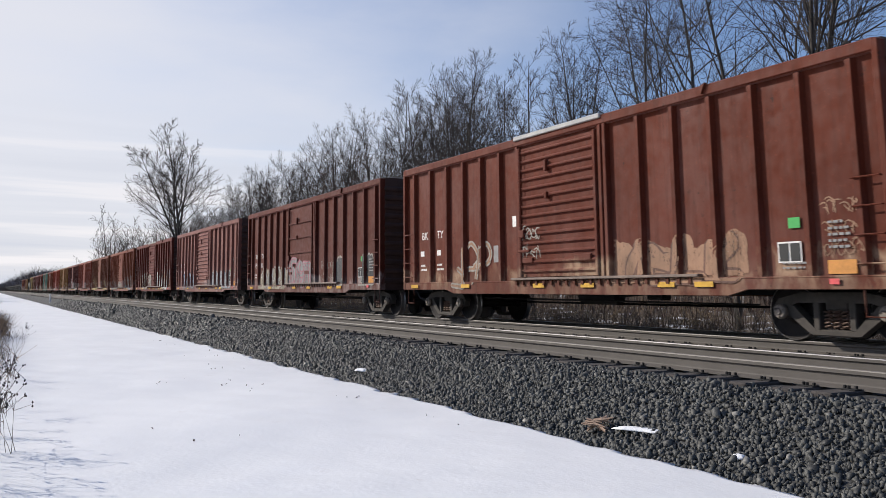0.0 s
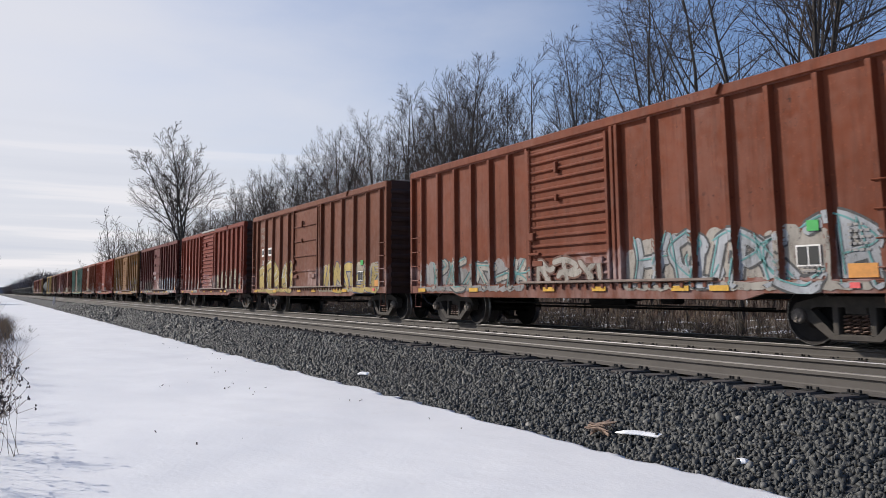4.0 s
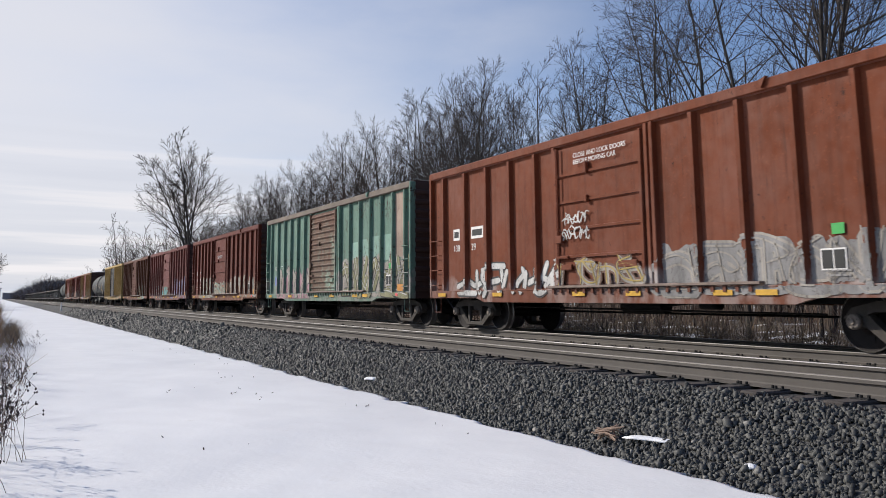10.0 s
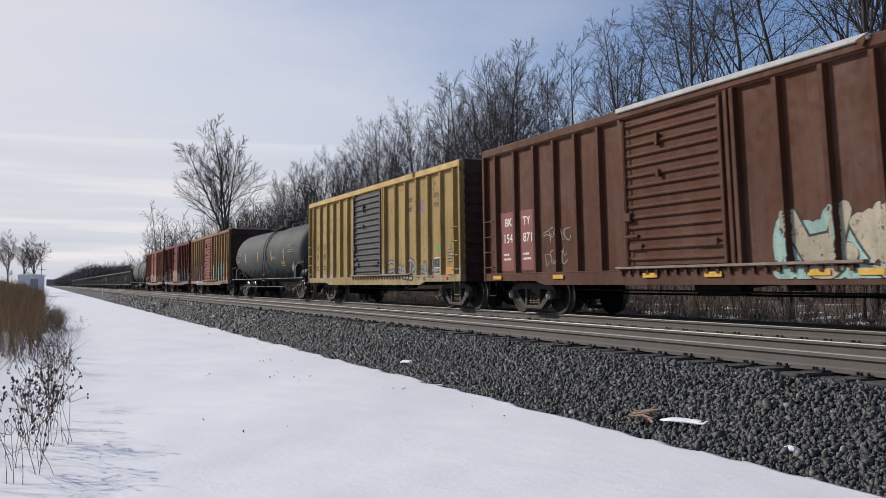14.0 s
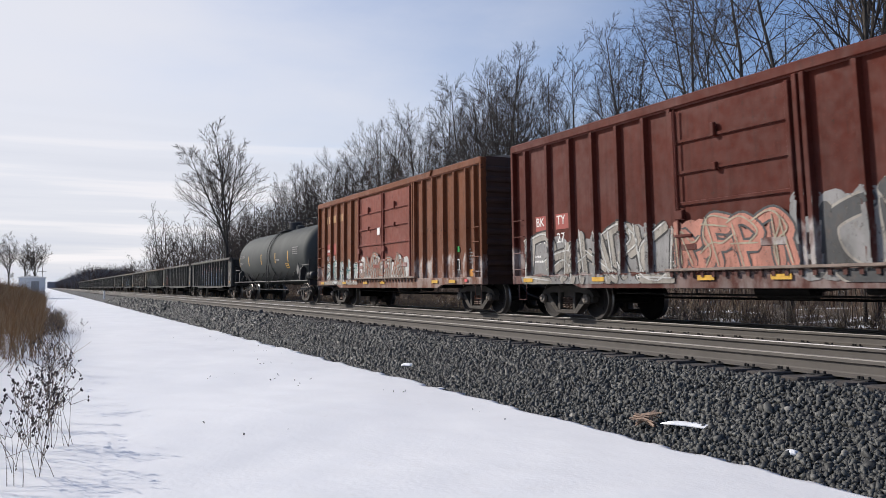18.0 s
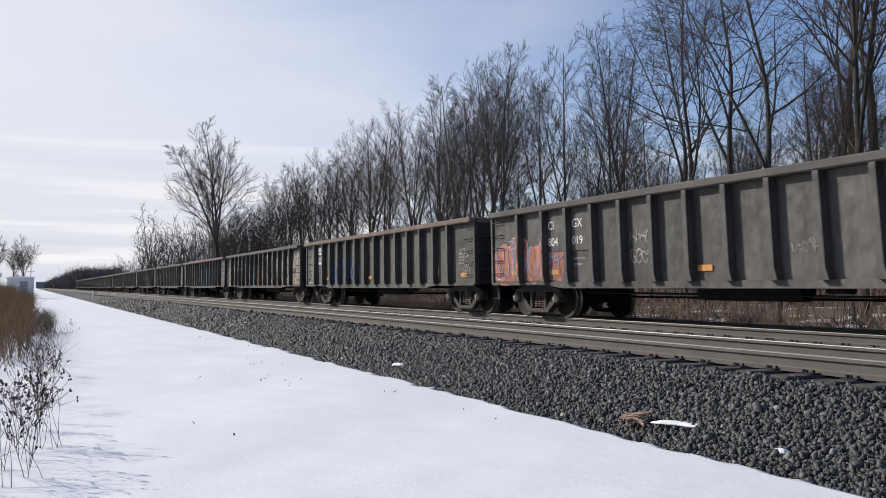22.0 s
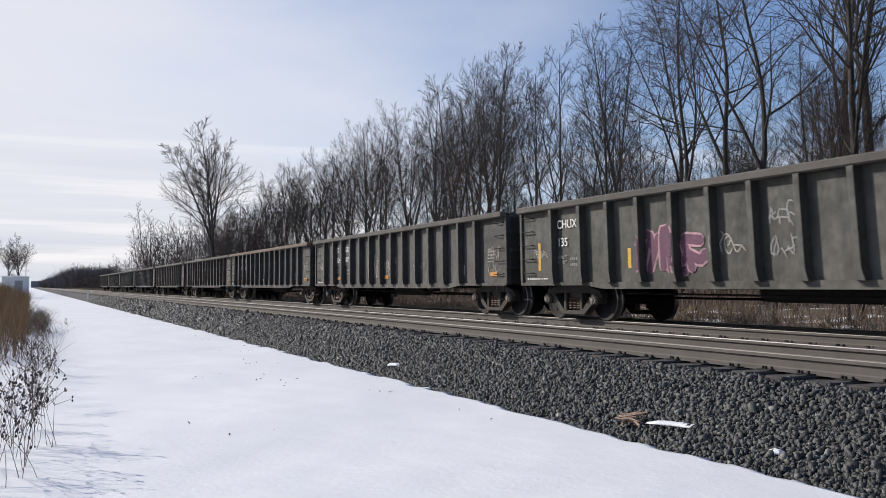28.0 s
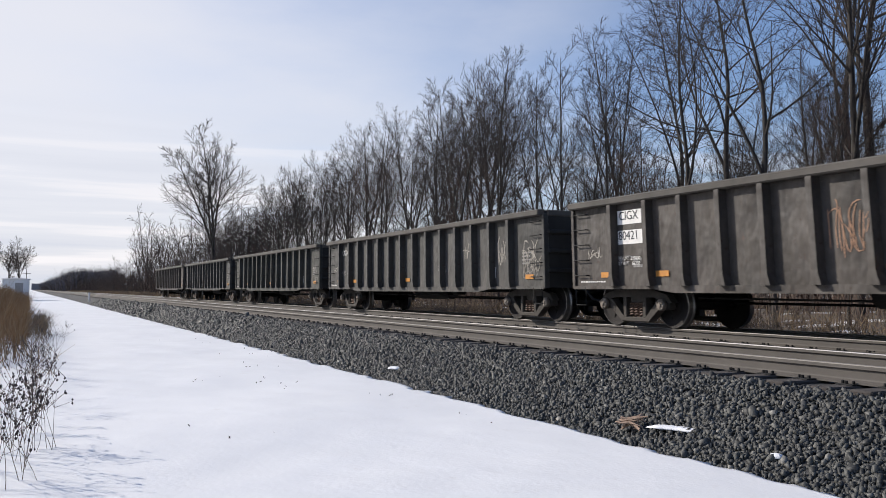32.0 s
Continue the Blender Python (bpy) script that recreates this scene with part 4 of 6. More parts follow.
SURF = {}
GREEN = plain("green_tag", srgb(52, 160, 72), 0.5, 0, 0.1)
DARKBOARD = plain("dark_board", srgb(26, 27, 26), 0.6, 0, 0.2)
REDTAG = plain("red_tag", srgb(214, 84, 84), 0.6, 0, 0.15)
BODY, ZS, ZE = 15.0, 0.74, 4.26         # boxcar body: length, sill, eave
WALL, POST = -1.475, 0.105              # side sheet, depth of its posts
RSEC, DOORW = 6.02, 2.88


post_data = Mesh().prism([(-0.075, WALL + 0.005), (-0.045, WALL - POST), (0.045, WALL - POST), (0.075, WALL + 0.005)], "z", 0.98, 4.05)


def boxcar(name, col, label, door="ribbed", door_mat=None, strip=True, hood=0.0, reflect=YELLOW, doors=1, end_mat=None, top_mat=None, kit=1, posts="close"):
    """A 50-foot boxcar. x: length, front towards +x; -y faces the camera's side."""
    car = thing(name, None, None, label, "boxcar", "cars of the freight train")
    h = BODY / 2
    dx0 = -h + RSEC
    dx1 = dx0 + DOORW
    if doors == 2:
        dx0, dx1 = -h + 5.2, -h + 5.2 + 2.5 * 2
    mats = [col]
    part("side_wall", Mesh().box(-h, h, WALL, WALL + 0.05, 0.95, ZE - 0.18), mats, car)
    part("side_wall", Mesh().box(-h, h, -WALL - 0.05, -WALL, 0.95, ZE - 0.18), mats, car)
    part("floor", Mesh().box(-h + 0.05, h - 0.05, WALL + 0.05, -WALL - 0.05, 0.95, 1.05), IRON, car)
    q = [(-h, 0.80), (-h + 2.5, 0.80), (-h + 2.9, ZS - 0.04), (h - 2.9, ZS - 0.04), (h - 2.5, 0.80), (h, 0.80), (h, 0.99), (-h, 0.99)]
    part("side_sill", Mesh().prism(q, "y", WALL - 0.10, WALL - 0.03), mats, car)
    part("side_sill", Mesh().prism(q, "y", -WALL + 0.03, -WALL + 0.10), mats, car)
    part("sill_ledge", Mesh().box(-h, h, WALL - 0.108, WALL + 0.01, 0.965, 0.996, 0, 0.008), mats, car)
    part("top_plate", Mesh().box(-h, h, WALL - POST - 0.015, WALL + 0.06, ZE - 0.19, ZE, 0, 0.02), [top_mat or col], car)
    part("top_plate", Mesh().box(-h, h, -WALL - 0.06, -WALL + POST, ZE - 0.19, ZE, 0, 0.02), mats, car)
    roof = Mesh()
    for k in range(17):
        a, b = -h + k * BODY / 17, -h + (k + 1) * BODY / 17
        roof.prism([(WALL - 0.06, ZE), (-WALL + 0.06, ZE), (0, ZE + 0.13)], "x", a, b - 0.06)
        roof.prism([(WALL - 0.07, ZE), (-WALL + 0.07, ZE), (0, ZE + 0.17)], "x", b - 0.06, b)
    part("roof", roof, [ROOFM], car, "weathered ribbed steel roof")
    for s in (-1, 1):
        prof = [(s * (h - 0.03), ZE + 0.02), (s * (h - 0.03), 0.80), (s * (h + 0.02), 0.80)]
        for k in range(11):
            z = 1.08 + 0.285 * k
            prof += [(s * (h + 0.02), z - 0.09), (s * (h + 0.075), z - 0.05), (s * (h + 0.085), z), (s * (h + 0.075), z + 0.05), (s * (h + 0.02), z + 0.09)]
        prof.append((s * (h + 0.02), ZE + 0.02))
        e = Mesh().prism(prof, "y", WALL + 0.03, -WALL - 0.03)
        for y0, y1 in ((WALL - POST - 0.012, WALL + 0.06), (-WALL - 0.06, -WALL + POST)):
            part("corner_post", Mesh().box(s * h - 0.055, s * h + 0.055, y0, y1, 0.79, ZE - 0.02, 0, 0.015), mats, car)
        part("end_wall", e, [end_mat or SHADED_END], car, "grimy corrugated steel end, darkened for shade")
    spots = []
    pd = post_data.data("side_post", mats)
    bays = {"close": (0.60, 1.58, 2.52, 3.40, 4.28, 5.16, 10.06, 10.97, 11.87, 12.77, 13.68, 14.56),
            "wide": (0.72, 1.90, 3.00, 4.09, 5.18, 10.13, 11.19, 12.28, 13.37, 14.46),
            "twin": (0.85, 1.70, 2.55, 3.40, 4.25, 11.05, 11.80, 12.55, 13.30, 14.05, 14.55)}[posts if doors == 1 else "twin"]
    for x in bays:
        part("side_post", pd, None, car, at=(-h + x, 0, 0))
        part("side_post", pd, None, car, at=(h - x, 0, 0)).rotation_euler.z = math.pi
        spots.append(-h + x)
    for x in (dx0 - 0.06, dx1 + 0.06, dx1 + 0.21):
        part("door_post", Mesh().box(x - 0.05, x + 0.05, WALL - POST - 0.01, WALL + 0.02, 0.98, 4.07, 0, 0.01), mats, car)
        spots.append(x)
    dw = (dx1 - dx0) / doors
    for k in range(doors):
        a, b = dx0 + k * dw + 0.02, dx0 + (k + 1) * dw - 0.02
        y = WALL - 0.10
        if door == "ribbed":
            prof = [(WALL - 0.015, 3.98), (WALL - 0.015, 1.08), (y, 1.08)]
            for i in range(14):
                z = 1.20 + 0.205 * i
                prof += [(y, z - 0.05), (y - 0.055, z - 0.012), (y - 0.055, z + 0.012), (y, z + 0.05)]
            prof.append((y, 3.98))
            d = Mesh().prism(prof, "x", a + 0.09, b - 0.09)
        else:
            prof = [(WALL - 0.015, 3.98), (WALL - 0.015, 1.08), (y, 1.08)]
            for i in range(1, 5):
                z = 1.08 + 0.58 * i
                prof += [(y, z - 0.035), (y - 0.05, z - 0.025), (y - 0.05, z + 0.025), (y, z + 0.035)]
            prof.append((y, 3.98))
            d = Mesh().prism(prof, "x", a + 0.07, b - 0.07)
        dob = part("door", d, [door_mat or col], car, "sliding steel door")
        for c in (a + 0.045, b - 0.045):
            part("door_frame", Mesh().box(c - 0.045, c + 0.045, y - 0.06, WALL - 0.015, 1.07, 3.99, 0, 0.012), [door_mat or col], dob)
        dm = [door_mat or col]
        part("lock_rod", Mesh().tube([(a + 0.16, y - 0.08, 1.05), (a + 0.16, y - 0.08, 4.0)], 0.022, 6), dm, dob)
        for x0, x1, d0, z0, z1 in ((a + 0.08, a + 0.3, 0.11, 1.95, 2.12), (a + 0.05, a + 0.5, 0.10, 1.62, 1.68), (b - 0.75, b - 0.2, 0.08, 1.38, 1.52), (a + 0.2, a + 0.6, 0.08, 1.38, 1.50),
                                   (a + 1.1, a + 1.2, 0.10, 3.35, 3.6), (a + 1.1, a + 1.2, 0.10, 2.75, 2.9)):
            part("latch", Mesh().box(x0, x1, y - d0, y - 0.02, z0, z1, 0, 0.015), dm, dob)
    track_end = min(dx1 + DOORW * 0.92, h - 0.4) if doors == 1 else dx1 + 0.4
    part("door_track", Mesh().box(dx0 - 0.25, track_end, WALL - 0.20, WALL - 0.06, 1.005, 1.06, 0, 0.012), [TRACKM], car, "worn steel door track")
    tooth = Mesh().box(0, 0.07, WALL - 0.15, WALL - 0.09, 0.90, 1.005).data("track_bracket", mats)
    x = dx0 - 0.15
    while x < track_end - 0.1:
        part("track_bracket", tooth, None, car, at=(x, 0, 0))
        x += 0.27
    if strip:
        part("roof_strip", Mesh().box(dx0 - 0.1, dx1 + hood, WALL - 0.165, WALL - 0.02, ZE - 0.07, ZE + 0.03, 0, 0.015), [GALV], car, "pale weathered door hood strip")
    part("roof_latch", Mesh().prism([(h - 3.32, ZE - 0.05), (h - 3.10, ZE + 0.02), (h - 3.2, ZE - 0.16)], "y", WALL - 0.17, WALL - 0.10), mats, car)
    ladder(car, h - 0.52, h - 0.08, WALL - 0.10, 1.15, 2.35, 4, col, False, "grab_iron")
    ladder(car, -h + 0.08, -h + 0.52, WALL - 0.10, 1.15, 2.35, 4, col, False, "grab_iron")
    part("sill_step", Mesh().tube([(-h + 0.15, WALL - 0.05, 0.8), (-h + 0.15, WALL - 0.05, 0.42), (-h + 0.5, WALL - 0.05, 0.42), (-h + 0.5, WALL - 0.05, 0.8)], 0.016, 5), [col], car)
    part("sill_step", Mesh().tube([(h - 0.5, WALL - 0.05, 0.8), (h - 0.5, WALL - 0.05, 0.42), (h - 0.15, WALL - 0.05, 0.42), (h - 0.15, WALL - 0.05, 0.8)], 0.016, 5), [col], car)
    if reflect:
        for x in (-h + 0.5, -h + 3.35, dx0 + 0.55, dx0 + 2.25, dx1 + 1.6, h - 3.6 if doors == 1 else h - 2.0):
            patch(car, "reflector", x, x + 0.42, 0.84, 0.93, WALL - 0.128, reflect, "yellow reflective strip")
    # number board, tag and data panels that every one of these cars carries
    if kit:
        e = h - (0.52 if posts == "wide" else 0.0)
        patch(car, "scan_tag", e - 1.70, e - 1.49, 1.72, 1.88, WALL - 0.024, GREEN, "small green tag")
        patch(car, "placard_board", e - 1.92, e - 1.49, 1.20, 1.52, WALL - 0.024, WHITE, "white-framed black lubrication board")
        patch(car, "board_panel", e - 1.895, e - 1.72, 1.225, 1.495, WALL - 0.030, DARKBOARD, "black panel")
        patch(car, "board_panel", e - 1.69, e - 1.515, 1.225, 1.495, WALL - 0.030, DARKBOARD, "black panel")
        bars(car, e - 1.85, WALL - 0.028, 1.18, 0.6, 2, 0.07, GREY_PAINT, 11)
        bars(car, h - 0.9 - 0.62, WALL - 0.028, 2.35, 0.5, 3, 0.09, GREY_PAINT, 12) if kit > 1 else None
        bars(car, h - 1.02, WALL - 0.028, 1.75, 0.38, 5, 0.09, GREY_PAINT, 13)
        patch(car, "yellow_panel", h - 1.06, h - 0.60, 1.02, 1.22, WALL - 0.024, ORANGE, "faded orange-yellow panel")
        patch(car, "red_tag", h - 0.98, h - 0.82, 0.87, 0.95, WALL - 0.128, REDTAG, "small red tag")
    under(car, h)
    near = lambda x, z: WALL - 0.11 if z < 1.0 else (WALL - 0.158 if dx0 - 0.01 < x < dx1 + 0.01 else (WALL - POST - 0.002 if any(abs(x - s) < 0.06 for s in spots) else WALL - 0.002))
    SURF[car.name] = (near, 0.79, -h, h)
    return car, h, dx0, dx1


def under(car, h, deep=0.0):
    m = Mesh().box(-h, h, -0.32, 0.32, 0.72, 0.95)
    m.tube([(-0.5 - deep, -0.55, 0.66), (0.7 + deep, -0.55, 0.66)], 0.16 + 0.06 * deep, 12).box(1.9, 2.3, -0.9, -0.6, 0.6, 0.88, 0, 0.04)
    m.tube([(0.7, -0.55, 0.66), (1.2, -0.6, 0.7), (1.9, -0.7, 0.74)], 0.03, 6)
    m.tube([(-h + 3, -0.7, 0.6), (h - 3, -0.75, 0.55)], 0.02, 5).tube([(-h + 2.7, 0.5, 0.5), (h - 2.6, 0.5, 0.5)], 0.025, 5)
    for k in range(-3, 4):
        m.box(k * 1.7 - 0.05, k * 1.7 + 0.05, -1.4, 1.4, 0.80, 0.95)
    part("underframe", m, IRON, car, "black steel underframe with brake gear")
    truck(car, -h + 1.52)
    truck(car, h - 1.36)
    ends(car, h)


# dark paints for the car ends: their shade put into the colour, with grime
SHADED_GREY_END = plain("shaded_grey_end", srgb(46, 44, 41), 0.85, 0, 0.3, 1.5)
SHADED_END = plain("shaded_end_paint", srgb(62, 42, 35), 0.85, 0, 0.3, 1.5)
ROOFM = plain("roof_steel", srgb(120, 112, 106), 0.7, 0.1, 0.3, 0.8)
TRACKM = plain("door_track_steel", srgb(120, 104, 94), 0.6, 0.2, 0.3, 5.0)
GLEN, GZS, GZT, GW = 15.6, 0.74, 2.62, -1.42


def gondola(name, col, label, panels=15, cap=None, reflect=ORANGE):
    car = thing(name, None, None, label, "gondola car", "cars of the freight train")
    h = GLEN / 2
    part("side_wall", Mesh().box(-h, h, GW, GW + 0.04, 0.80, GZT - 0.1), [col], car)
    part("side_wall", Mesh().box(-h, h, -GW - 0.04, -GW, 0.80, GZT - 0.1), [col], car)
    part("floor", Mesh().box(-h, h, GW + 0.04, -GW - 0.04, 0.88, 0.95), IRON, car)
    for s in (-1, 1):
        e = Mesh().box(s * h - 0.04, s * h + 0.04, GW, -GW, 0.8, GZT - 0.04)
        for z in (1.2, 1.65, 2.1):
            e.box(s * h - 0.1, s * h + 0.1, GW + 0.05, -GW - 0.05, z - 0.06, z + 0.06, 0, 0.03)
        part("end_wall", e, [SHADED_GREY_END], car, "steel end, darkened for shade")
    RD = 0.17
    sq = [(-h, 0.76), (-h + 2.6, 0.76), (-h + 3.2, 0.69), (h - 3.2, 0.69), (h - 2.6, 0.76), (h, 0.76), (h, 0.83), (-h, 0.83)]
    part("side_sill", Mesh().prism(sq, "y", GW - 0.06, GW), [col], car)
    part("side_sill", Mesh().prism(sq, "y", -GW, -GW + 0.06), [col], car)
    for y0, y1 in ((GW - RD - 0.01, GW + 0.06), (-GW - 0.06, -GW + RD + 0.01)):
        part("top_chord", Mesh().box(-h, h, y0, y1, GZT - 0.15, GZT, 0, 0.025), [cap or CHORD], car, "dusty steel top rail")
    for s in (-1, 1):
        part("end_chord", Mesh().box(s * h - 0.07, s * h + 0.07, GW + 0.06, -GW - 0.06, GZT - 0.15, GZT - 0.01, 0, 0.02), [cap or CHORD], car)
    rib = Mesh().prism([(-0.07, GW + 0.003), (-0.055, GW - RD), (0.055, GW - RD), (0.07, GW + 0.003)], "z", 0.82, GZT - 0.15)
    rib.prism([(-0.11, 0.82), (0.11, 0.82), (0.06, 1.02), (-0.06, 1.02)], "y", GW - RD - 0.006, GW)
    rib = rib.data("side_rib", [col])
    spots = [-h + 1.45, -h + 2.55]
    step = (GLEN - 2.55 - 1.45) / (panels - 3)
    spots += [-h + 2.55 + step * (k + 1) for k in range(panels - 3)]
    for x in spots:
        part("side_rib", rib, None, car, at=(x, 0, 0))
        part("side_rib", rib, None, car, at=(-x, 0, 0)).rotation_euler.z = math.pi
    for s in (-1, 1):
        part("corner_post", Mesh().box(s * h - 0.05, s * h + 0.05, GW - 0.05, GW + 0.08, 0.78, GZT - 0.1, 0, 0.01), [col], car)
        a = s * h - s * 0.08
        ladder(car, min(a, a - s * 0.44), max(a, a - s * 0.44), GW - 0.05, 1.05, 2.35, 5, IRON, False, "grab_iron")
        part("sill_step", Mesh().tube([(a, GW - 0.05, 0.8), (a, GW - 0.05, 0.42), (a - s * 0.36, GW - 0.05, 0.42), (a - s * 0.36, GW - 0.05, 0.8)], 0.016, 5), IRON, car)
    for x in (-h + 0.95, spots[1] + 0.12, spots[6] + 0.12, h - 0.85) if reflect else ():
        patch(car, "reflector", x, x + 0.36, 1.0, 1.11, GW - 0.016, reflect, "orange reflective strip")
    patch(car, "placard_frame", h - 1.75 - step, h - 1.35 - step, 1.05, 1.32, GW, WHITE, "white-framed board")
    patch(car, "board_panel", h - 1.73 - step, h - 1.56 - step, 1.07, 1.30, GW - 0.006, col, "dark panel")
    patch(car, "board_panel", h - 1.54 - step, h - 1.37 - step, 1.07, 1.30, GW - 0.006, col, "dark panel")
    bars(car, -h + 0.2, GW - 0.003, 0.90, 1.0, 1, 0.07, WHITE, 21)
    bars(car, h - 1.0, GW - 0.003, 1.62, 0.42, 4, 0.085, GREY_PAINT, 22)
    under(car, h, 0.6)
    near = lambda x, z: GW - RD - (0.008 if z < 1.03 else 0.002) if any(abs(x - s) < 0.06 for s in spots) and z > 0.82 else GW - (0.002 if z > 0.835 else 0.062)
    SURF[car.name] = (near, 0.71, -h, h)
    return car, h


CHORD = plain("top_chord_steel", srgb(80, 75, 69), 0.8, 0.0, 0.25, 1.5)


def tank_car(name, col, label, number):
    car = thing(name, None, None, label, "tank car", "cars of the freight train")
    h, R, zc = 7.72, 1.45, 2.33
    prof = [(-h + 0.05, 0.0)] + [(-h + 0.75 - 0.70 * math.cos(a), R * math.sin(a)) for a in [math.pi / 2 * k / 8 for k in range(1, 9)]]
    prof += [(0.0, R)] + [(-a, r) for a, r in reversed(prof)]
    part("tank", Mesh().lathe(prof, "x", (0, 0, zc), 48), [col], car, "cylindrical steel tank", True)
    part("band", Mesh().lathe([(-0.06, R + 0.005), (-0.06, R + 0.02), (0.06, R + 0.02), (0.06, R + 0.005)], "x", (0.65, 0, zc), 48), [col], car)
    for e in (-1, 1):
        s = Mesh()
        s.box(e * (h + 0.35) - 1.9 if e > 0 else -h - 0.35, h + 0.35 if e > 0 else -h + 1.55, -0.34, 0.34, 0.72, 1.1, 0, 0.02)
        s.prism([(-1.0, 1.05), (1.0, 1.05), (1.25, 1.6), (-1.25, 1.6)], "x", e * (h - 1.7) - 0.25, e * (h - 1.7) + 0.25)
        s.box(e * (h + 0.3) - 0.1, e * (h + 0.3) + 0.1, -1.45, 1.45, 0.82, 1.0, 0, 0.02)
        s.box(e * (h - 0.5) - 0.9, e * (h - 0.5) + 0.9, -1.45, -1.05, 1.0, 1.04)
        part("stub_sill", s, [TANKDARK], car, "black steel stub sill with its end platform")
    r = Mesh()
    for y in (-1.5, 1.5):
        r.tube([(-h - 0.3, y, 1.02), (h + 0.3, y, 1.02)], 0.03, 6)
        r.tube([(-h + 3.4, y, 0.62), (h - 3.0, y, 0.62)], 0.02, 6)
        for k in range(-5, 6):
            x = k * 1.25
            r.tube([(x, y, 1.02), (x + 0.32, y * 0.9, 1.5)], 0.022, 5)
            if abs(k) < 4:
                r.tube([(x, y, 1.02), (x, y, 0.62)], 0.018, 5)
    part("side_rail", r, [TANKRAIL], car, "long steel handrail along the tank")
    for e in (-1, 1):
        g = Mesh().tube([(e * (h + 0.3), -1.45, 1.0), (e * (h + 0.3), -1.45, 1.95), (e * (h + 0.3), -1.2, 2.05), (e * (h + 0.3), 1.2, 2.05), (e * (h + 0.3), 1.45, 1.95), (e * (h + 0.3), 1.45, 1.0)], 0.025, 6)
        g.tube([(e * (h - 0.9), -1.45, 1.0), (e * (h - 0.9), -1.45, 1.75), (e * (h + 0.3), -1.45, 1.75)], 0.022, 6)
        part("end_railing", g, [TANKDARK], car)
    lx = 0.65
    lad = Mesh()
    for x in (lx - 0.23, lx + 0.23):
        pts = [(x, -1.52, 0.55), (x, -1.58, 1.6)] + [(x, -(R + 0.10) * math.cos(a), zc + (R + 0.10) * math.sin(a)) for a in [math.pi / 2 * k / 7 - 0.15 for k in range(8)]]
        lad.tube(pts, 0.022, 6)
    for k in range(12):
        if k < 5:
            y, z = -1.56, 0.62 + 0.32 * k
        else:
            a = (k - 5) / 7 * 1.35 - 0.05
            y, z = -(R + 0.10) * math.cos(a), zc + (R + 0.10) * math.sin(a)
        lad.tube([(lx - 0.23, y, z), (lx + 0.23, y, z)], 0.014, 5)
    part("ladder", lad, [TANKDARK], car, "curved steel ladder up the tank side")
    pf = Mesh().box(lx - 0.95, lx + 1.0, -0.85, 0.85, zc + R - 0.10, zc + R - 0.07, 0, 0.01)
    for y in (-0.85, 0.85):
        pf.tube([(lx - 0.95, y, zc + R - 0.1), (lx - 0.95, y, zc + R + 0.58), (lx - 0.5, y, zc + R + 0.68), (lx + 0.8, y, zc + R + 0.68), (lx + 1.0, y, zc + R + 0.58), (lx + 1.0, y, zc + R - 0.1)], 0.028, 6)
        pf.tube([(lx - 0.95, y, zc + R + 0.4), (lx - 0.23, y, zc + R + 0.4)], 0.022, 6).tube([(lx + 0.3, y, zc + R - 0.1), (lx + 0.3, y, zc + R + 0.68)], 0.028, 6)
    pf.tube([(lx - 0.95, -0.85, zc + R + 0.58), (lx - 0.95, 0.85, zc + R + 0.58)], 0.022, 6).tube([(lx + 1.0, -0.85, zc + R + 0.58), (lx + 1.0, 0.85, zc + R + 0.58)], 0.022, 6)
    part("top_platform", pf, [TANKDARK], car, "dark grated platform with railings")
    dome = Mesh().lathe([(0, 0.36), (0.42, 0.36), (0.46, 0.30), (0.46, 0.0)], "z", (lx + 0.1, -0.1, zc + R - 0.06), 18)
    dome.lathe([(0, 0.22), (0.22, 0.22), (0.28, 0.1), (0.28, 0.0)], "z", (lx + 0.75, 0, zc + R - 0.06), 14).lathe([(0, 0.12), (0.35, 0.12), (0.35, 0.0)], "z", (lx - 0.55, 0, zc + R - 0.06), 10)
    part("manway", dome, [TANKDARK], car, "dark round manway and valve housing")
    for x in (-7.30, -4.5, -1.4, 1.7, 4.2, 7.0):
        pts = Mesh()
        for k in range(5):
            a0, a1 = 0.02 - 0.28 + 0.075 * k, 0.02 - 0.28 + 0.075 * (k + 1)
            rr = R + 0.006 if abs(x) < 6.8 else R * (0.965 if x > 0 else 0.96)
            pts.add([(x, -rr * math.cos(a0), zc + rr * math.sin(a0)), (x + 0.11, -rr * math.cos(a0), zc + rr * math.sin(a0)), (x + 0.11, -rr * math.cos(a1), zc + rr * math.sin(a1)), (x, -rr * math.cos(a1), zc + rr * math.sin(a1))], [(0, 1, 2, 3)])
        part("reflector", pts, YELLOW, car, "yellow reflective strip")
    letter(car, number, -h + 0.85, -R - 0.008, 2.36, 0.25, GREY_PAINT)
    bars(car, -h + 0.8, -R - 0.0, 2.15, 1.2, 2, 0.10, GREY_PAINT, 4)
    bars(car, h - 2.6, -R - 0.006, 2.60, 1.3, 4, 0.10, GREY_PAINT, 5)
    bars(car, 1.85, -R + 0.012, 2.13, 0.9, 2, 0.07, GREY_PAINT, 6)
    hold = part("placard_holder", Mesh().prism([(-0.30, 0.0), (0.0, 0.30), (0.30, 0.0), (0.0, -0.30)], "y", -1.50, -1.47), [TANKDARK], car, "diamond placard holder", at=(h - 1.35, 0, 1.55))
    part("placard", Mesh().prism([(-0.24, 0.0), (0.0, 0.24), (0.24, 0.0), (0.0, -0.24)], "y", -1.508, -1.50), [plain("placard_grey", srgb(104, 102, 98), 0.7, 0, 0.3, 14.0)], hold, "dirty grey hazard placard")
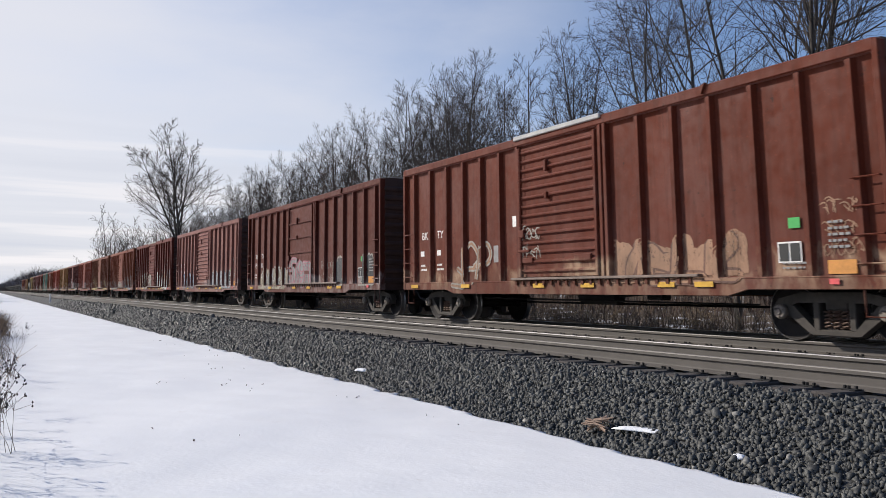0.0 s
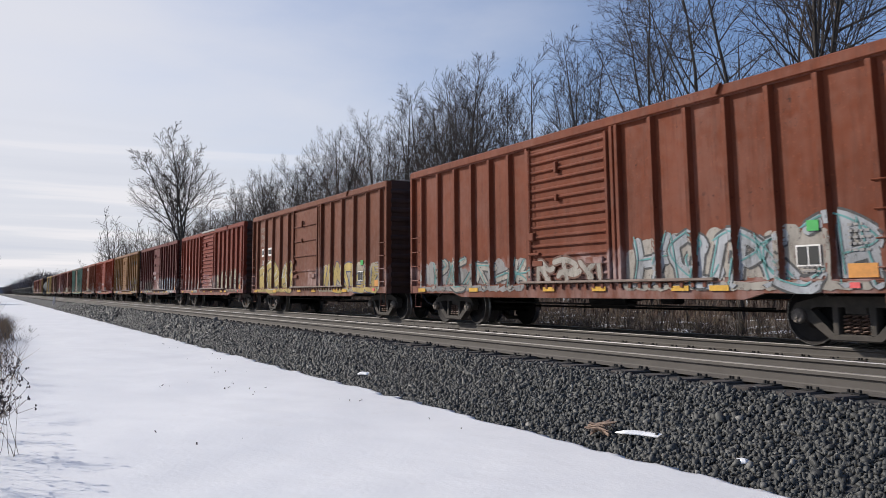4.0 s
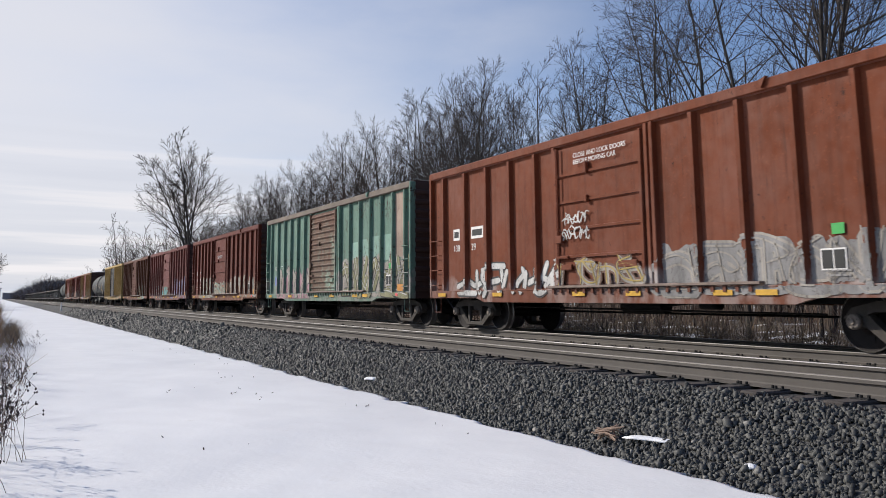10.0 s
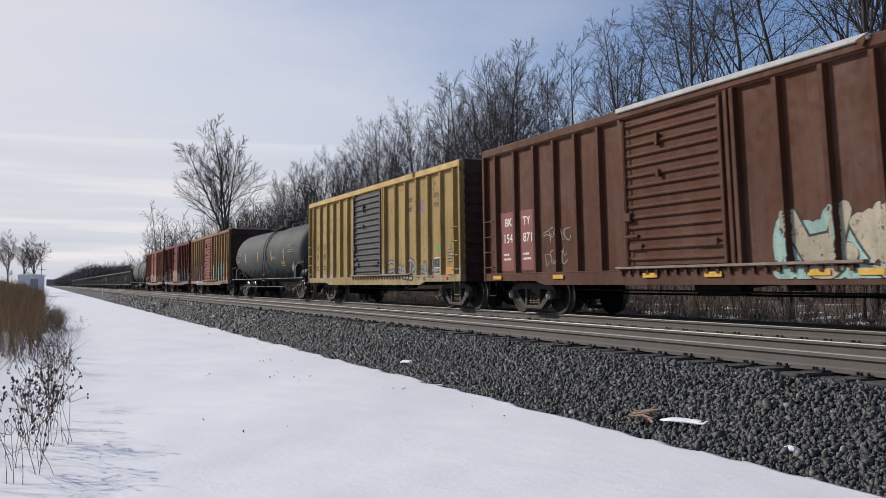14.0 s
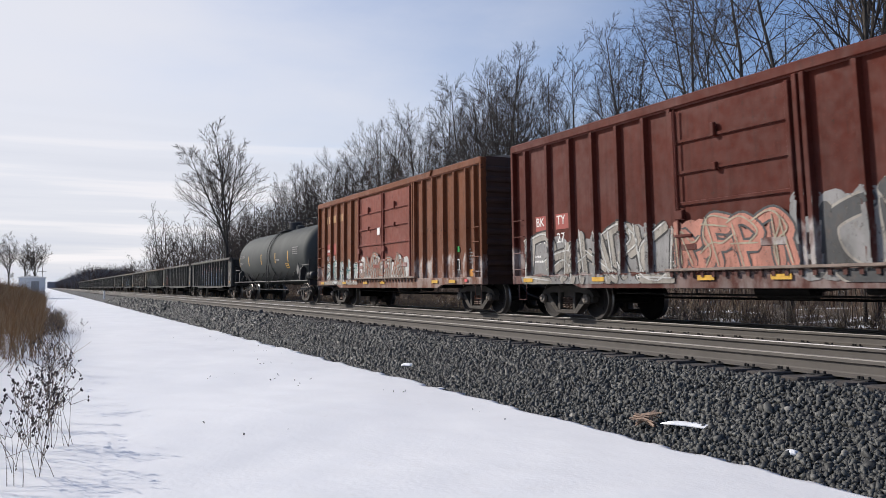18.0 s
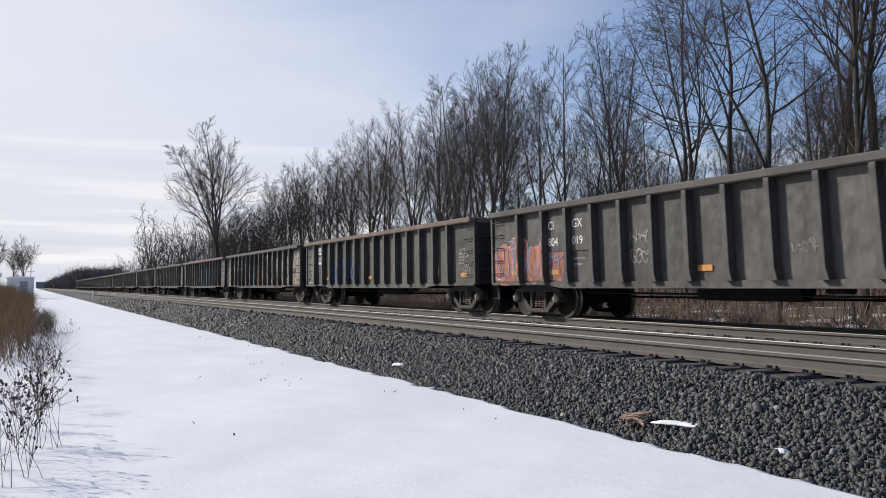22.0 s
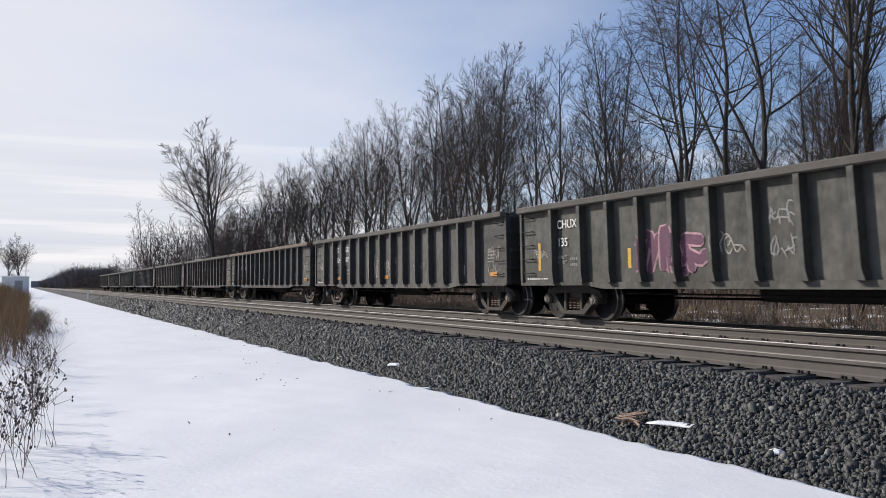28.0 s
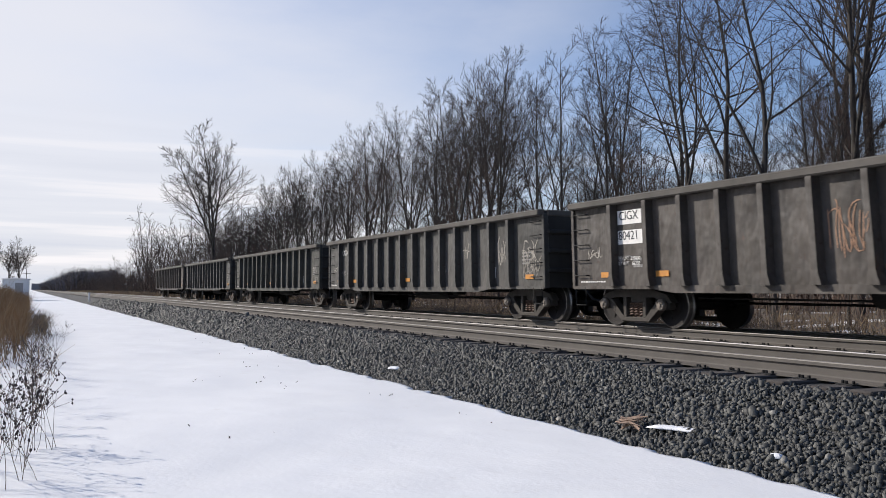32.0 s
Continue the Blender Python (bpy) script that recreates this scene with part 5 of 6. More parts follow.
    note = Mesh()
    for k in range(4):
        q = [(-R - 0.008) * math.cos(-0.47 + 0.045 * k), zc + (R + 0.008) * math.sin(-0.47 + 0.045 * k), (-R - 0.008) * math.cos(-0.425 + 0.045 * k), zc + (R + 0.008) * math.sin(-0.425 + 0.045 * k)]
        note.add([(3.62, q[0], q[1]), (4.22, q[0], q[1]), (4.22, q[2], q[3]), (3.62, q[2], q[3])], [(0, 1, 2, 3)])
    panel = part("notice_panel", note, YELLOW, car, "yellow notice panel with dark lines")
    for k in range(2):
        a0 = -0.44 + 0.085 * k
        y0, z0, y1, z1 = -(R + 0.013) * math.cos(a0), zc + (R + 0.013) * math.sin(a0), -(R + 0.013) * math.cos(a0 + 0.05), zc + (R + 0.013) * math.sin(a0 + 0.05)
        part("writing_bar", Mesh().add([(3.68, y0, z0), (4.14 - 0.06 * k, y0, z0), (4.14 - 0.06 * k, y1, z1), (3.68, y1, z1)], [(0, 1, 2, 3)]), BLACK_PAINT, panel)
    for e in (-1, 1):
        part("saddle_post", Mesh().prism([(-1.30, 1.02), (-1.52, 1.02), (-1.50, 1.55), (-1.36, 1.72), (-1.22, 1.66)], "x", e * (h - 1.02) - 0.09, e * (h - 1.02) + 0.09), [TANKRAIL], car)
        part("sill_step", Mesh().tube([(e * (h + 0.25), -1.46, 0.95), (e * (h + 0.25), -1.46, 0.45), (e * (h - 0.15), -1.46, 0.45), (e * (h - 0.15), -1.46, 0.95)], 0.018, 5), [TANKRAIL], car)
    part("air_reservoir", Mesh().lathe([(h - 0.95, 0.0), (h - 0.93, 0.13), (h - 0.86, 0.17), (h - 0.05, 0.17), (h + 0.02, 0.13), (h + 0.04, 0.0)], "x", (0, -1.12, 1.28), 16), [TANKRAIL], car, "grey cylindrical air reservoir", True)
    for e in (-1, 1):
        truck(car, e * (7.45 - 1.35))
    ends(car, h + 0.3)
    return car, 7.45


TANKDARK = plain("tank_fittings", srgb(44, 44, 46), 0.6, 0.1, 0.25, 4.0)
TANKRAIL = plain("tank_rail", srgb(58, 57, 56), 0.6, 0.2, 0.25, 4.0)

# ---- graffiti: sprayed strokes that follow the posts and panels ----
SPRAY = {}
HUES = {"white": (222, 220, 214), "cream": (184, 172, 146), "bone": (176, 168, 156), "grey": (150, 148, 146), "silver": (176, 180, 184), "black": (36, 36, 38), "slate": (60, 63, 66),
        "tan": (172, 128, 96), "orange": (184, 104, 66), "salmon": (204, 132, 110), "yellow": (198, 170, 88), "teal": (96, 166, 164), "mint": (158, 194, 182), "sky": (120, 160, 200),
        "blue": (72, 116, 196), "navy": (46, 62, 110), "pink": (186, 108, 122), "rose": (196, 150, 158), "purple": (120, 96, 150), "plum": (104, 52, 84), "lilac": (172, 160, 196), "olive": (150, 148, 108), "brown": (112, 72, 54),
        "red": (178, 66, 52), "maroon": (112, 56, 50)}


def spray(hue):
    """Old spray paint: dulled, stained, worn through to the car's paint in flakes and runs."""
    if hue not in SPRAY:
        m = Mat("spray_" + hue, 0.7)
        col = srgb(*HUES[hue])
        dull = 0.04 if hue in ("white", "black") else 0.12
        col = tuple((1 - dull) * c + dull * g for c, g in zip(col, srgb(134, 126, 118)))
        c = m.mix(m.ramp(m.noise(1.6, 6, 0.65, (1, 1, 0.6)), 0.34, 0.66), dim(col, 0.58), dim(col, 1.0))
        c = m.mix(m.ramp(m.noise(11, 7, 0.75, (1, 1, 0.5)), 0.55, 0.70, 0, 0.6), c, srgb(98, 80, 68))
        c = m.mix(m.ramp(m.noise(3.1, 6, 0.68, (3.2, 3.2, 0.2)), 0.54, 0.72, 0, 0.5), c, dim(col, 0.32))
        flakes = m.ramp(m.noise(13, 8, 0.8, (1, 1, 0.55)), 0.36, 0.43, 0.25, 1.0)
        broad = m.ramp(m.noise(2.1, 6, 0.7, (1.2, 1.2, 0.5)), 0.32, 0.46, 0.45, 0.98)
        m.t.links.new(m.math("MULTIPLY", flakes, broad), m.b.inputs["Alpha"])
        SPRAY[hue] = m.done(c, m.noise(30, 3), 0.1, 0.01)
    return SPRAY[hue]


def smooth_line(pts, step=0.07):
    if len(pts) == 2:                        # straight strokes keep their corners
        n = max(3, int(math.hypot(pts[1][0] - pts[0][0], pts[1][1] - pts[0][1]) / step))
        return [np.array(pts[0]) + (np.array(pts[1]) - np.array(pts[0])) * k / n for k in range(n + 1)]
    p = [pts[0], *pts, pts[-1]]
    out = []
    for i in range(1, len(p) - 2):
        a, b, c, d = (np.array(q) for q in p[i - 1:i + 3])
        n = max(2, int(np.linalg.norm(c - b) / step))
        for k in range(n):
            t = k / n
            out.append(0.5 * (2 * b + (c - a) * t + (2 * a - 5 * b + 4 * c - d) * t * t + (3 * b - a - 3 * c + d) * t ** 3))
    return out + [np.array(pts[-1])]


def ribbon(m, pts, w, lift, surf, mat, lo, hi, xlo, xhi):
    line = smooth_line(pts)
    n = len(line)
    cols = 1 if w < 0.06 else max(2, int(w / 0.042))
    k0 = len(m.v)
    for i, p in enumerate(line):
        d = line[min(i + 1, n - 1)] - line[max(i - 1, 0)]
        d = d / (np.linalg.norm(d) + 1e-9)
        e = min(i, n - 1 - i) / max(1, n - 1) * n * 0.07 / (0.5 * w + 1e-6)
        ww = 0.5 * w * math.sqrt(max(0.15, 1 - max(0.0, 1 - e) ** 2))
        for j in range(cols + 1):
            s = (2 * j / cols - 1) * ww
            x, z = p[0] - d[1] * s, p[1] + d[0] * s
            x, z = min(max(x, xlo + 0.03), xhi - 0.03), min(max(z, lo), hi)
            m.v.append((x, surf(x, z) - lift, z))
    for i in range(n - 1):
        for j in range(cols):
            a = k0 + i * (cols + 1) + j
            q = (a, a + 1, a + cols + 2, a + cols + 1)
            ys = [m.v[v][1] for v in q]
            if max(ys) - min(ys) < 0.03:            # the sides of posts stay bare
                m.f.append(q)
                m.m.append(mat)


FORMS = ([(0.05, 0.0), (0.25, 0.5), (0.1, 1.0)], [(0.0, 0.9), (0.5, 1.05), (0.95, 0.7), (0.55, 0.45)], [(0.3, 0.55), (0.7, 0.35), (1.05, 0.0)],
         [(0.95, 0.95), (0.4, 1.0), (0.1, 0.65), (0.35, 0.35), (0.2, 0.0)], [(0.6, 1.0), (0.15, 0.7), (0.25, 0.2), (0.7, 0.05), (1.0, 0.35)],
         [(0.05, 0.95), (0.3, 0.3), (0.6, 0.05), (0.9, 0.45)], [(0.1, 0.05), (0.4, 0.95), (0.65, 0.6), (0.95, 0.75)], [(0.0, 0.3), (0.4, 0.5), (0.75, 0.4), (1.1, 0.6)],
         [(0.5, 0.0), (0.45, 0.45), (0.75, 0.8), (0.6, 1.05)], [(0.9, 0.0), (0.85, 0.55), (0.5, 0.8), (0.05, 0.7)])


STEMS = ([(0.1, 0.0), (0.18, 1.0)], [(0.85, 0.0), (0.78, 1.0)], [(0.2, 1.0), (0.55, 0.0)], [(0.85, 1.0), (0.5, 0.0)], [(0.48, 0.0), (0.5, 1.02)], [(0.1, 0.95), (0.9, 0.85)], [(0.15, 0.45), (0.85, 0.55)], [(0.1, 0.08), (0.95, 0.02)])


def piece(car, x0, x1, z0, z1, fill, line="black", cloud="", seed=0, n=5, fat=0.30, high="", label=""):
    """A large sprayed piece: a backing cloud, fat outlined forms and highlights."""
    surf, lo, xa, xb = SURF[car.name]
    r = random.Random(seed + 77)
    m = Mesh()
    mats = [spray(cloud or line), spray(line), spray(fill), spray(high or "white")]
    lo = max(lo, z0 - 0.2)
    z0 = z0 - 0.08
    if cloud:
        x, odd = x0, 0
        while x < x1:
            hh = z1 + r.uniform(-0.15, 0.18)
            ribbon(m, [(x, z0 - 0.05), (x + r.uniform(-0.1, 0.1), 0.5 * (z0 + hh)), (x + r.uniform(-0.1, 0.1), hh - 0.15)], 0.52, 0.003 + 0.0012 * odd, surf, 0, lo, 3.9, xa, xb)
            x += 0.30
            odd = 1 - odd
    w = (x1 - x0) / n
    cells = []
    for k in range(n):
        a, b = x0 + k * w - 0.04 * w, x0 + (k + 1) * w + 0.12 * w
        zz = (z0 + r.uniform(-0.03, 0.05), z1 + r.uniform(-0.22, 0.06) * (z1 - z0))
        sl = r.uniform(-0.3, 0.3)
        cell = []
        for st in [STEMS[r.randrange(5)], STEMS[r.randrange(8)], r.choice(FORMS), r.choice(FORMS)][:3 + (k % 2)]:
            cell.append([(a + (b - a) * (px + sl * (pz - 0.5) + r.uniform(-0.08, 0.08)), zz[0] + (zz[1] - zz[0]) * (pz + r.uniform(-0.06, 0.06))) for px, pz in st])
        lift = 0.0062 + 0.0034 * (k % 3)
        for i, st in enumerate(cell):
            ribbon(m, st, 0.82 * fat + 0.085, lift + 0.0004 * i, surf, 1, lo, 3.9, xa, xb)
        for i, st in enumerate(cell):
            ribbon(m, st, 0.82 * fat, lift + 0.0017 + 0.0004 * i, surf, 2, lo, 3.9, xa, xb)
        cells += cell
    if high:
        for st in cells:
            ribbon(m, [(px - 0.25 * fat, pz + 0.2 * fat) for px, pz in st], 0.03, 0.022, surf, 3, lo, 3.9, xa, xb)
    return tagged(part("graffiti", m, mats, car), label or "sprayed graffiti in %s with %s outlines" % (fill, line))


def tag_scrawl(car, x, z, w, h, hue="white", seed=0, lines=1, width=0.028):
    """A thin sprayed signature that cannot be read."""
    surf, lo, xa, xb = SURF[car.name]
    r = random.Random(seed + 5)
    m = Mesh()
    width = min(width, 0.03)
    lift = 0.004
    for k in range(lines):
        a, zz = x, z - k * h * 1.4
        while a < x + w:
            gw = h * (r.uniform(0.5, 0.8) if h < 0.6 else 0.28)
            hh = h * r.uniform(0.75, 1.1)
            for st in r.sample(FORMS, 2):
                ribbon(m, [(a + gw * (px + r.uniform(-0.15, 0.15)) * 1.1, zz + hh * (pz + r.uniform(-0.1, 0.1))) for px, pz in st], width, lift, surf, 0, lo, 3.95, xa, xb)
                lift = 0.004 + (lift - 0.0034) % 0.006
            if h >= 0.6:
                ribbon(m, [(a, zz + 0.8 * hh), (a + r.uniform(-0.05, 0.05), zz + 0.3 * hh), (a + r.uniform(-0.06, 0.06), zz + r.uniform(-0.1, 0.1) * hh)], width, lift, surf, 0, lo, 3.95, xa, xb)
            a += gw * r.uniform(0.75, 1.0)
    return tagged(part("graffiti", m, [spray(hue)], car), "thin %s sprayed scrawl" % hue)


def marks(car, h, left, right, n1="", n2="", mat=None, board=None, z=2.12, dark=False):
    """Reporting marks over the second and third panels from the rear."""
    x1, x2 = -h + 0.86, -h + 1.84
    if board:
        for x, w in ((-h + 0.70, 0.79), (-h + 1.68, 0.75)):
            patch(car, "repaint_patch", x, x + w, 1.06, z + 0.42, WALL, board, "repainted patch", 0.003)
    y = WALL - 0.006
    letter(car, left, x1 + 0.08, y, z, 0.30, mat)
    letter(car, right, x2, y, z, 0.30, mat)
    for x, t in ((x1, n1), (x2, n2)):
        if t:
            letter(car, t, x, y, z - 0.42, 0.32, mat)
        else:
            bars(car, x, y, z - 0.40, 0.42, 1, 0.34, mat, len(left))
        bars(car, x, y, z - 0.68, 0.45, 2, 0.12, mat, 7)


# ---- the train, from its leading car back ----
PALE, PALE_TAN, PALE_PINK = srgb(186, 180, 174), srgb(182, 156, 128), srgb(180, 160, 156)
cars = []
shade = {}


def body_paint(key, col, pale=None, height=1.6, amount=0.7, rust=0.25, spread=0.5):
    k = (0.98, 1.15, 0.92) if col[0] > 2.2 * col[1] else (0.92, 0.94, 0.92)
    return paint("paint_" + key, (col[0] * k[0], col[1] * k[1], col[2] * k[2], 1), pale, height + 0.25, min(1.0, amount + 0.15), rust, spread + 0.15)


def roll(spec, key, col, label, pale=PALE, height=1.5, amount=0.6, rust=0.25, spread=0.45, **kw):
    m = body_paint(key, col, pale, height, amount, rust, spread)
    c = boxcar("boxcar", m, label, **kw)
    cars.append((c[0], c[1]))
    return c[0], c[1], m


D = -BODY / 2 + RSEC          # rear edge of the door
F = D + DOORW                 # its front edge

# leading car
c, h, m = roll(0, "rust_brown", srgb(106, 46, 34), "rust-brown boxcar with a ribbed sliding door and tan graffiti", PALE_TAN, 1.1, 0.5, strip=True, hood=0.15)
piece(c, F + 0.35, F + 3.4, 1.05, 1.75, "tan", "brown", "tan", 1, 4, 0.22)
piece(c, -h + 2.7, -h + 4.6, 0.95, 1.9, "tan", "bone", "", 2, 3, 0.07)
marks(c, h, "BK", "TY")
tag_scrawl(c, D + 0.2, 1.9, 0.6, 0.3, "bone", 3, 2)
tag_scrawl(c, h - 1.15, 1.9, 0.6, 0.22, "tan", 4, 3, 0.02)
patch(c, "notice", D - 0.42, D - 0.2, 2.25, 2.5, WALL, WHITE, "white paper notice")
patch(c, "vent_board", D - 1.25, D - 0.85, 1.45, 1.85, WALL, GREY_PAINT, "grey metal plate", 0.02)
# dark red-brown, grey gravestone shapes
c, h, m = roll(1, "dark_red", srgb(88, 36, 27), "dark red-brown boxcar with a panelled door and grey graffiti", PALE, 1.0, 0.45, door="panel", strip=False)
piece(c, -h + 2.0, -h + 5.4, 0.95, 1.8, "bone", "brown", "cream", 5, 4, 0.2, "white")
piece(c, D + 0.2, D + 2.9, 1.05, 1.9, "grey", "pink", "grey", 6, 3, 0.22, "pink")
for a, b in ((F + 2.15, F + 2.85), (F + 4.55, F + 5.5)):
    surf, lo, xa, xb = SURF[c.name]
    g = Mesh()
    for grow, lift, ink in ((0.06, 0.004, 0), (0.0, 0.010, 1)):
        w, zt = b - a + 2 * grow, 1.92 + grow
        for k in range(5):
            xx = a - grow + w * (k + 0.5) / 5
            ribbon(g, [(xx, 0.98 - grow), (xx, 1.45), (xx, zt - (0.14 if k in (0, 4) else 0.03 if k in (1, 3) else 0.0))], w / 5 + 0.03, lift + 0.001 * (k % 2), surf, ink, lo, 3, xa, xb)
        ribbon(g, [(a - 0.16 - grow, 1.04), (b + 0.16 + grow, 1.06)], 0.12 + 2 * grow, lift + 0.003, surf, ink, lo, 3, xa, xb)
    tagged(part("graffiti", g, [spray("bone"), spray("slate")], c), "grey gravestone shape sprayed with a pale outline")
    tag_scrawl(c, a + 0.15, 1.5, b - a - 0.3, 0.16, "bone", 8, 2, 0.025)
marks(c, h, "BK", "TY", "151", "019")
tag_scrawl(c, F + 0.6, 1.55, 1.2, 0.3, "bone", 9, 2, 0.015)
# faded pink-red
c, h, m = roll(2, "faded_rose", srgb(134, 80, 78), "faded rose-red boxcar with a ribbed sliding door and grey graffiti", PALE, 1.0, 0.4, strip=False, kit=2)
piece(c, F + 0.5, F + 4.6, 1.0, 1.75, "silver", "bone", "silver", 11, 4, 0.24, "slate")
piece(c, -h + 1.7, -h + 5.5, 0.95, 1.75, "silver", "slate", "", 12, 5, 0.16, "sky")
marks(c, h, "BK", "TY", "152", "413")
tag_scrawl(c, h - 0.6, 2.0, 0.5, 0.3, "bone", 13, 2, 0.02)
# deep red with large white letters
c, h, m = roll(3, "deep_red", srgb(92, 36, 30), "deep red boxcar with bold black and white graffiti", None, 1.0, 0.4, strip=True, hood=0.1)
REPAINT = plain("repaint_red", srgb(138, 78, 72), 0.6, 0, 0.12, 2.0)
piece(c, F + 0.3, F + 4.4, 0.98, 2.0, "white", "black", "tan", 15, 5, 0.36)
piece(c, F + 4.5, h - 0.5, 1.0, 2.1, "silver", "slate", "salmon", 16, 2, 0.3)
piece(c, -h + 2.0, D - 0.1, 0.98, 2.0, "white", "black", "tan", 17, 3, 0.34)
piece(c, D + 0.1, D + 1.6, 1.1, 1.9, "bone", "brown", "", 18, 2, 0.18)
marks(c, h, "BK", "TY", "153", "913", None, REPAINT)
letter(c, "SOUP\nGASH..", -h + 12.88, WALL - 0.006, 2.42, 0.22, spray("white"), "white sprayed words")
letter(c, "ALWAYS", -h + 11.08, WALL - 0.006, 2.12, 0.17, spray("white"), "white sprayed word")
tag_scrawl(c, F + 3.0, 2.35, 0.7, 0.16, "bone", 20, 3, 0.02)
tag_scrawl(c, -h + 0.5, 2.5, 0.9, 0.3, "bone", 21, 2, 0.012)
# brown with white and teal
c, h, m = roll(4, "brick_brown", srgb(126, 62, 46), "brick-brown boxcar with faded white and teal graffiti", PALE_PINK, 1.3, 0.5, strip=False)
piece(c, F + 0.5, h - 0.6, 0.98, 1.85, "silver", "slate", "bone", 23, 5, 0.24, "teal")
piece(c, -h + 0.8, D - 0.2, 0.98, 1.65, "bone", "slate", "grey", 24, 4, 0.2, "teal")
piece(c, D + 0.3, F - 0.3, 1.1, 1.5, "bone", "brown", "", 25, 3, 0.14)
# light brown with yellow letters
c, h, m = roll(5, "fawn_brown", srgb(118, 64, 50), "brown boxcar with large yellow and blue graffiti", PALE_PINK, 1.4, 0.4, door="panel", strip=False, posts="wide")
piece(c, -h + 1.0, D - 0.1, 0.98, 1.95, "yellow", "slate", "yellow", 27, 4, 0.40, "white")
piece(c, F + 0.3, h - 0.7, 0.98, 1.8, "yellow", "navy", "cream", 28, 5, 0.28)
for x, w, t in ((-h + 1.16, 0.34, "139"), (-h + 2.12, 0.60, "13")):
    patch(c, "logo_board", x, x + w, 2.42, 2.78, WALL, WHITE, "white board with dark marks")
    patch(c, "logo_bar", x + 0.05, x + w - 0.05, 2.50, 2.70, WALL - 0.006, BLACK_PAINT, "dark plain mark", 0.003)
    letter(c, t, x, WALL - 0.006, 2.0, 0.28)
tag_scrawl(c, -h + 1.0, 3.5, 0.6, 0.22, "bone", 29, 3, 0.025)
# orange-red
c, h, m = roll(6, "orange_red", srgb(128, 54, 42), "orange-red boxcar with faded white graffiti", PALE, 1.4, 0.5, strip=True, hood=0.1)
piece(c, F + 0.3, h - 0.9, 0.98, 1.95, "cream", "black", "brown", 31, 5, 0.28)
piece(c, -h + 2.4, D - 0.2, 0.95, 1.6, "bone", "grey", "", 32, 3, 0.16)
tag_scrawl(c, h - 0.85, 3.2, 0.35, 0.5, "salmon", 33, 3, 0.04)
GREYB = plain("repaint_grey", srgb(128, 122, 118), 0.6, 0, 0.15, 2.0)
marks(c, h, "BK", "TY", "150", "363", None, None)
patch(c, "repaint_patch", -h + 1.9, -h + 2.5, 1.3, 2.5, WALL, GREYB, "grey repainted patch", 0.003)
tag_scrawl(c, D + 0.6, 1.6, 1.2, 0.22, "rose", 34, 3, 0.02)
# dark maroon with a pale worn skirt
c, h, m = roll(7, "maroon", srgb(82, 32, 28), "dark maroon boxcar with pale blue-grey graffiti", PALE, 1.5, 0.9, spread=0.7, door="panel", strip=False)
piece(c, F + 0.4, h - 0.9, 0.98, 1.85, "silver", "slate", "white", 36, 5, 0.26, "sky")
piece(c, -h + 2.0, D - 0.1, 0.98, 1.6, "bone", "olive", "bone", 37, 5, 0.12)
marks(c, h, "BK", "TY", "151", "010")
patch(c, "repaint_patch", D + 0.3, D + 1.5, 2.15, 2.35, WALL - 0.155, plain("repaint_mauve", srgb(150, 116, 116), 0.6, 0, 0.15, 2.0), "mauve repainted patch", 0.004)
letter(c, "BOTH HASPS\nMOVING CAR", D + 0.7, WALL - 0.165, 1.75, 0.13, None, "white warning lettering")
tag_scrawl(c, h - 0.8, 2.7, 0.6, 0.3, "tan", 38, 2, 0.03)
patch(c, "repaint_patch", h - 1.95, h - 1.05, 1.05, 2.0, WALL, plain("repaint_dusty", srgb(146, 100, 98), 0.6, 0, 0.15, 2.0), "dusty pink repainted patch", 0.002)
# golden with dark bands
c, h, m = roll(8, "golden", srgb(140, 92, 56), "golden-orange boxcar with black painted-out lettering and colourful graffiti", PALE_PINK, 0.9, 0.4, 0.6, strip=False, posts="wide", top_mat=plain("rusty_gold_plate", srgb(124, 88, 62), 0.8, 0, 0.35, 2.0))
piece(c, F + 0.25, F + 3.2, 1.0, 1.85, "yellow", "purple", "lilac", 40, 4, 0.25, "navy")
piece(c, F + 3.3, h - 0.3, 0.98, 2.0, "yellow", "navy", "lilac", 41, 3, 0.32, "sky")
piece(c, -h + 1.6, D - 0.1, 0.95, 1.75, "bone", "teal", "rose", 42, 4, 0.2)
BLOT = plain("paint_out_grey", srgb(50, 52, 50), 0.7, 0, 0.2, 1.5)
for a, b, z0, z1 in ((F + 1.75, F + 5.0, 3.15, 3.5), (-h + 2.7, D - 0.1, 2.35, 2.6)):
    g = Mesh()
    ribbon(g, [(a, 0.5 * (z0 + z1)), (0.5 * (a + b), 0.5 * (z0 + z1) + 0.02), (b, 0.5 * (z0 + z1))], z1 - z0, 0.004, SURF[c.name][0], 0, 1, 4, -h, h)
    tagged(part("paint_out", g, [BLOT], c), "dark grey painted-out band")
for x in (-h + 0.81, -h + 1.99):
    patch(c, "paint_out", x, x + 0.93, 1.1, 3.1, WALL, BLOT, "dark grey painted-out panel", 0.003)
marks(c, h, "BK", "TY", "150", "666", None, None, 1.95)
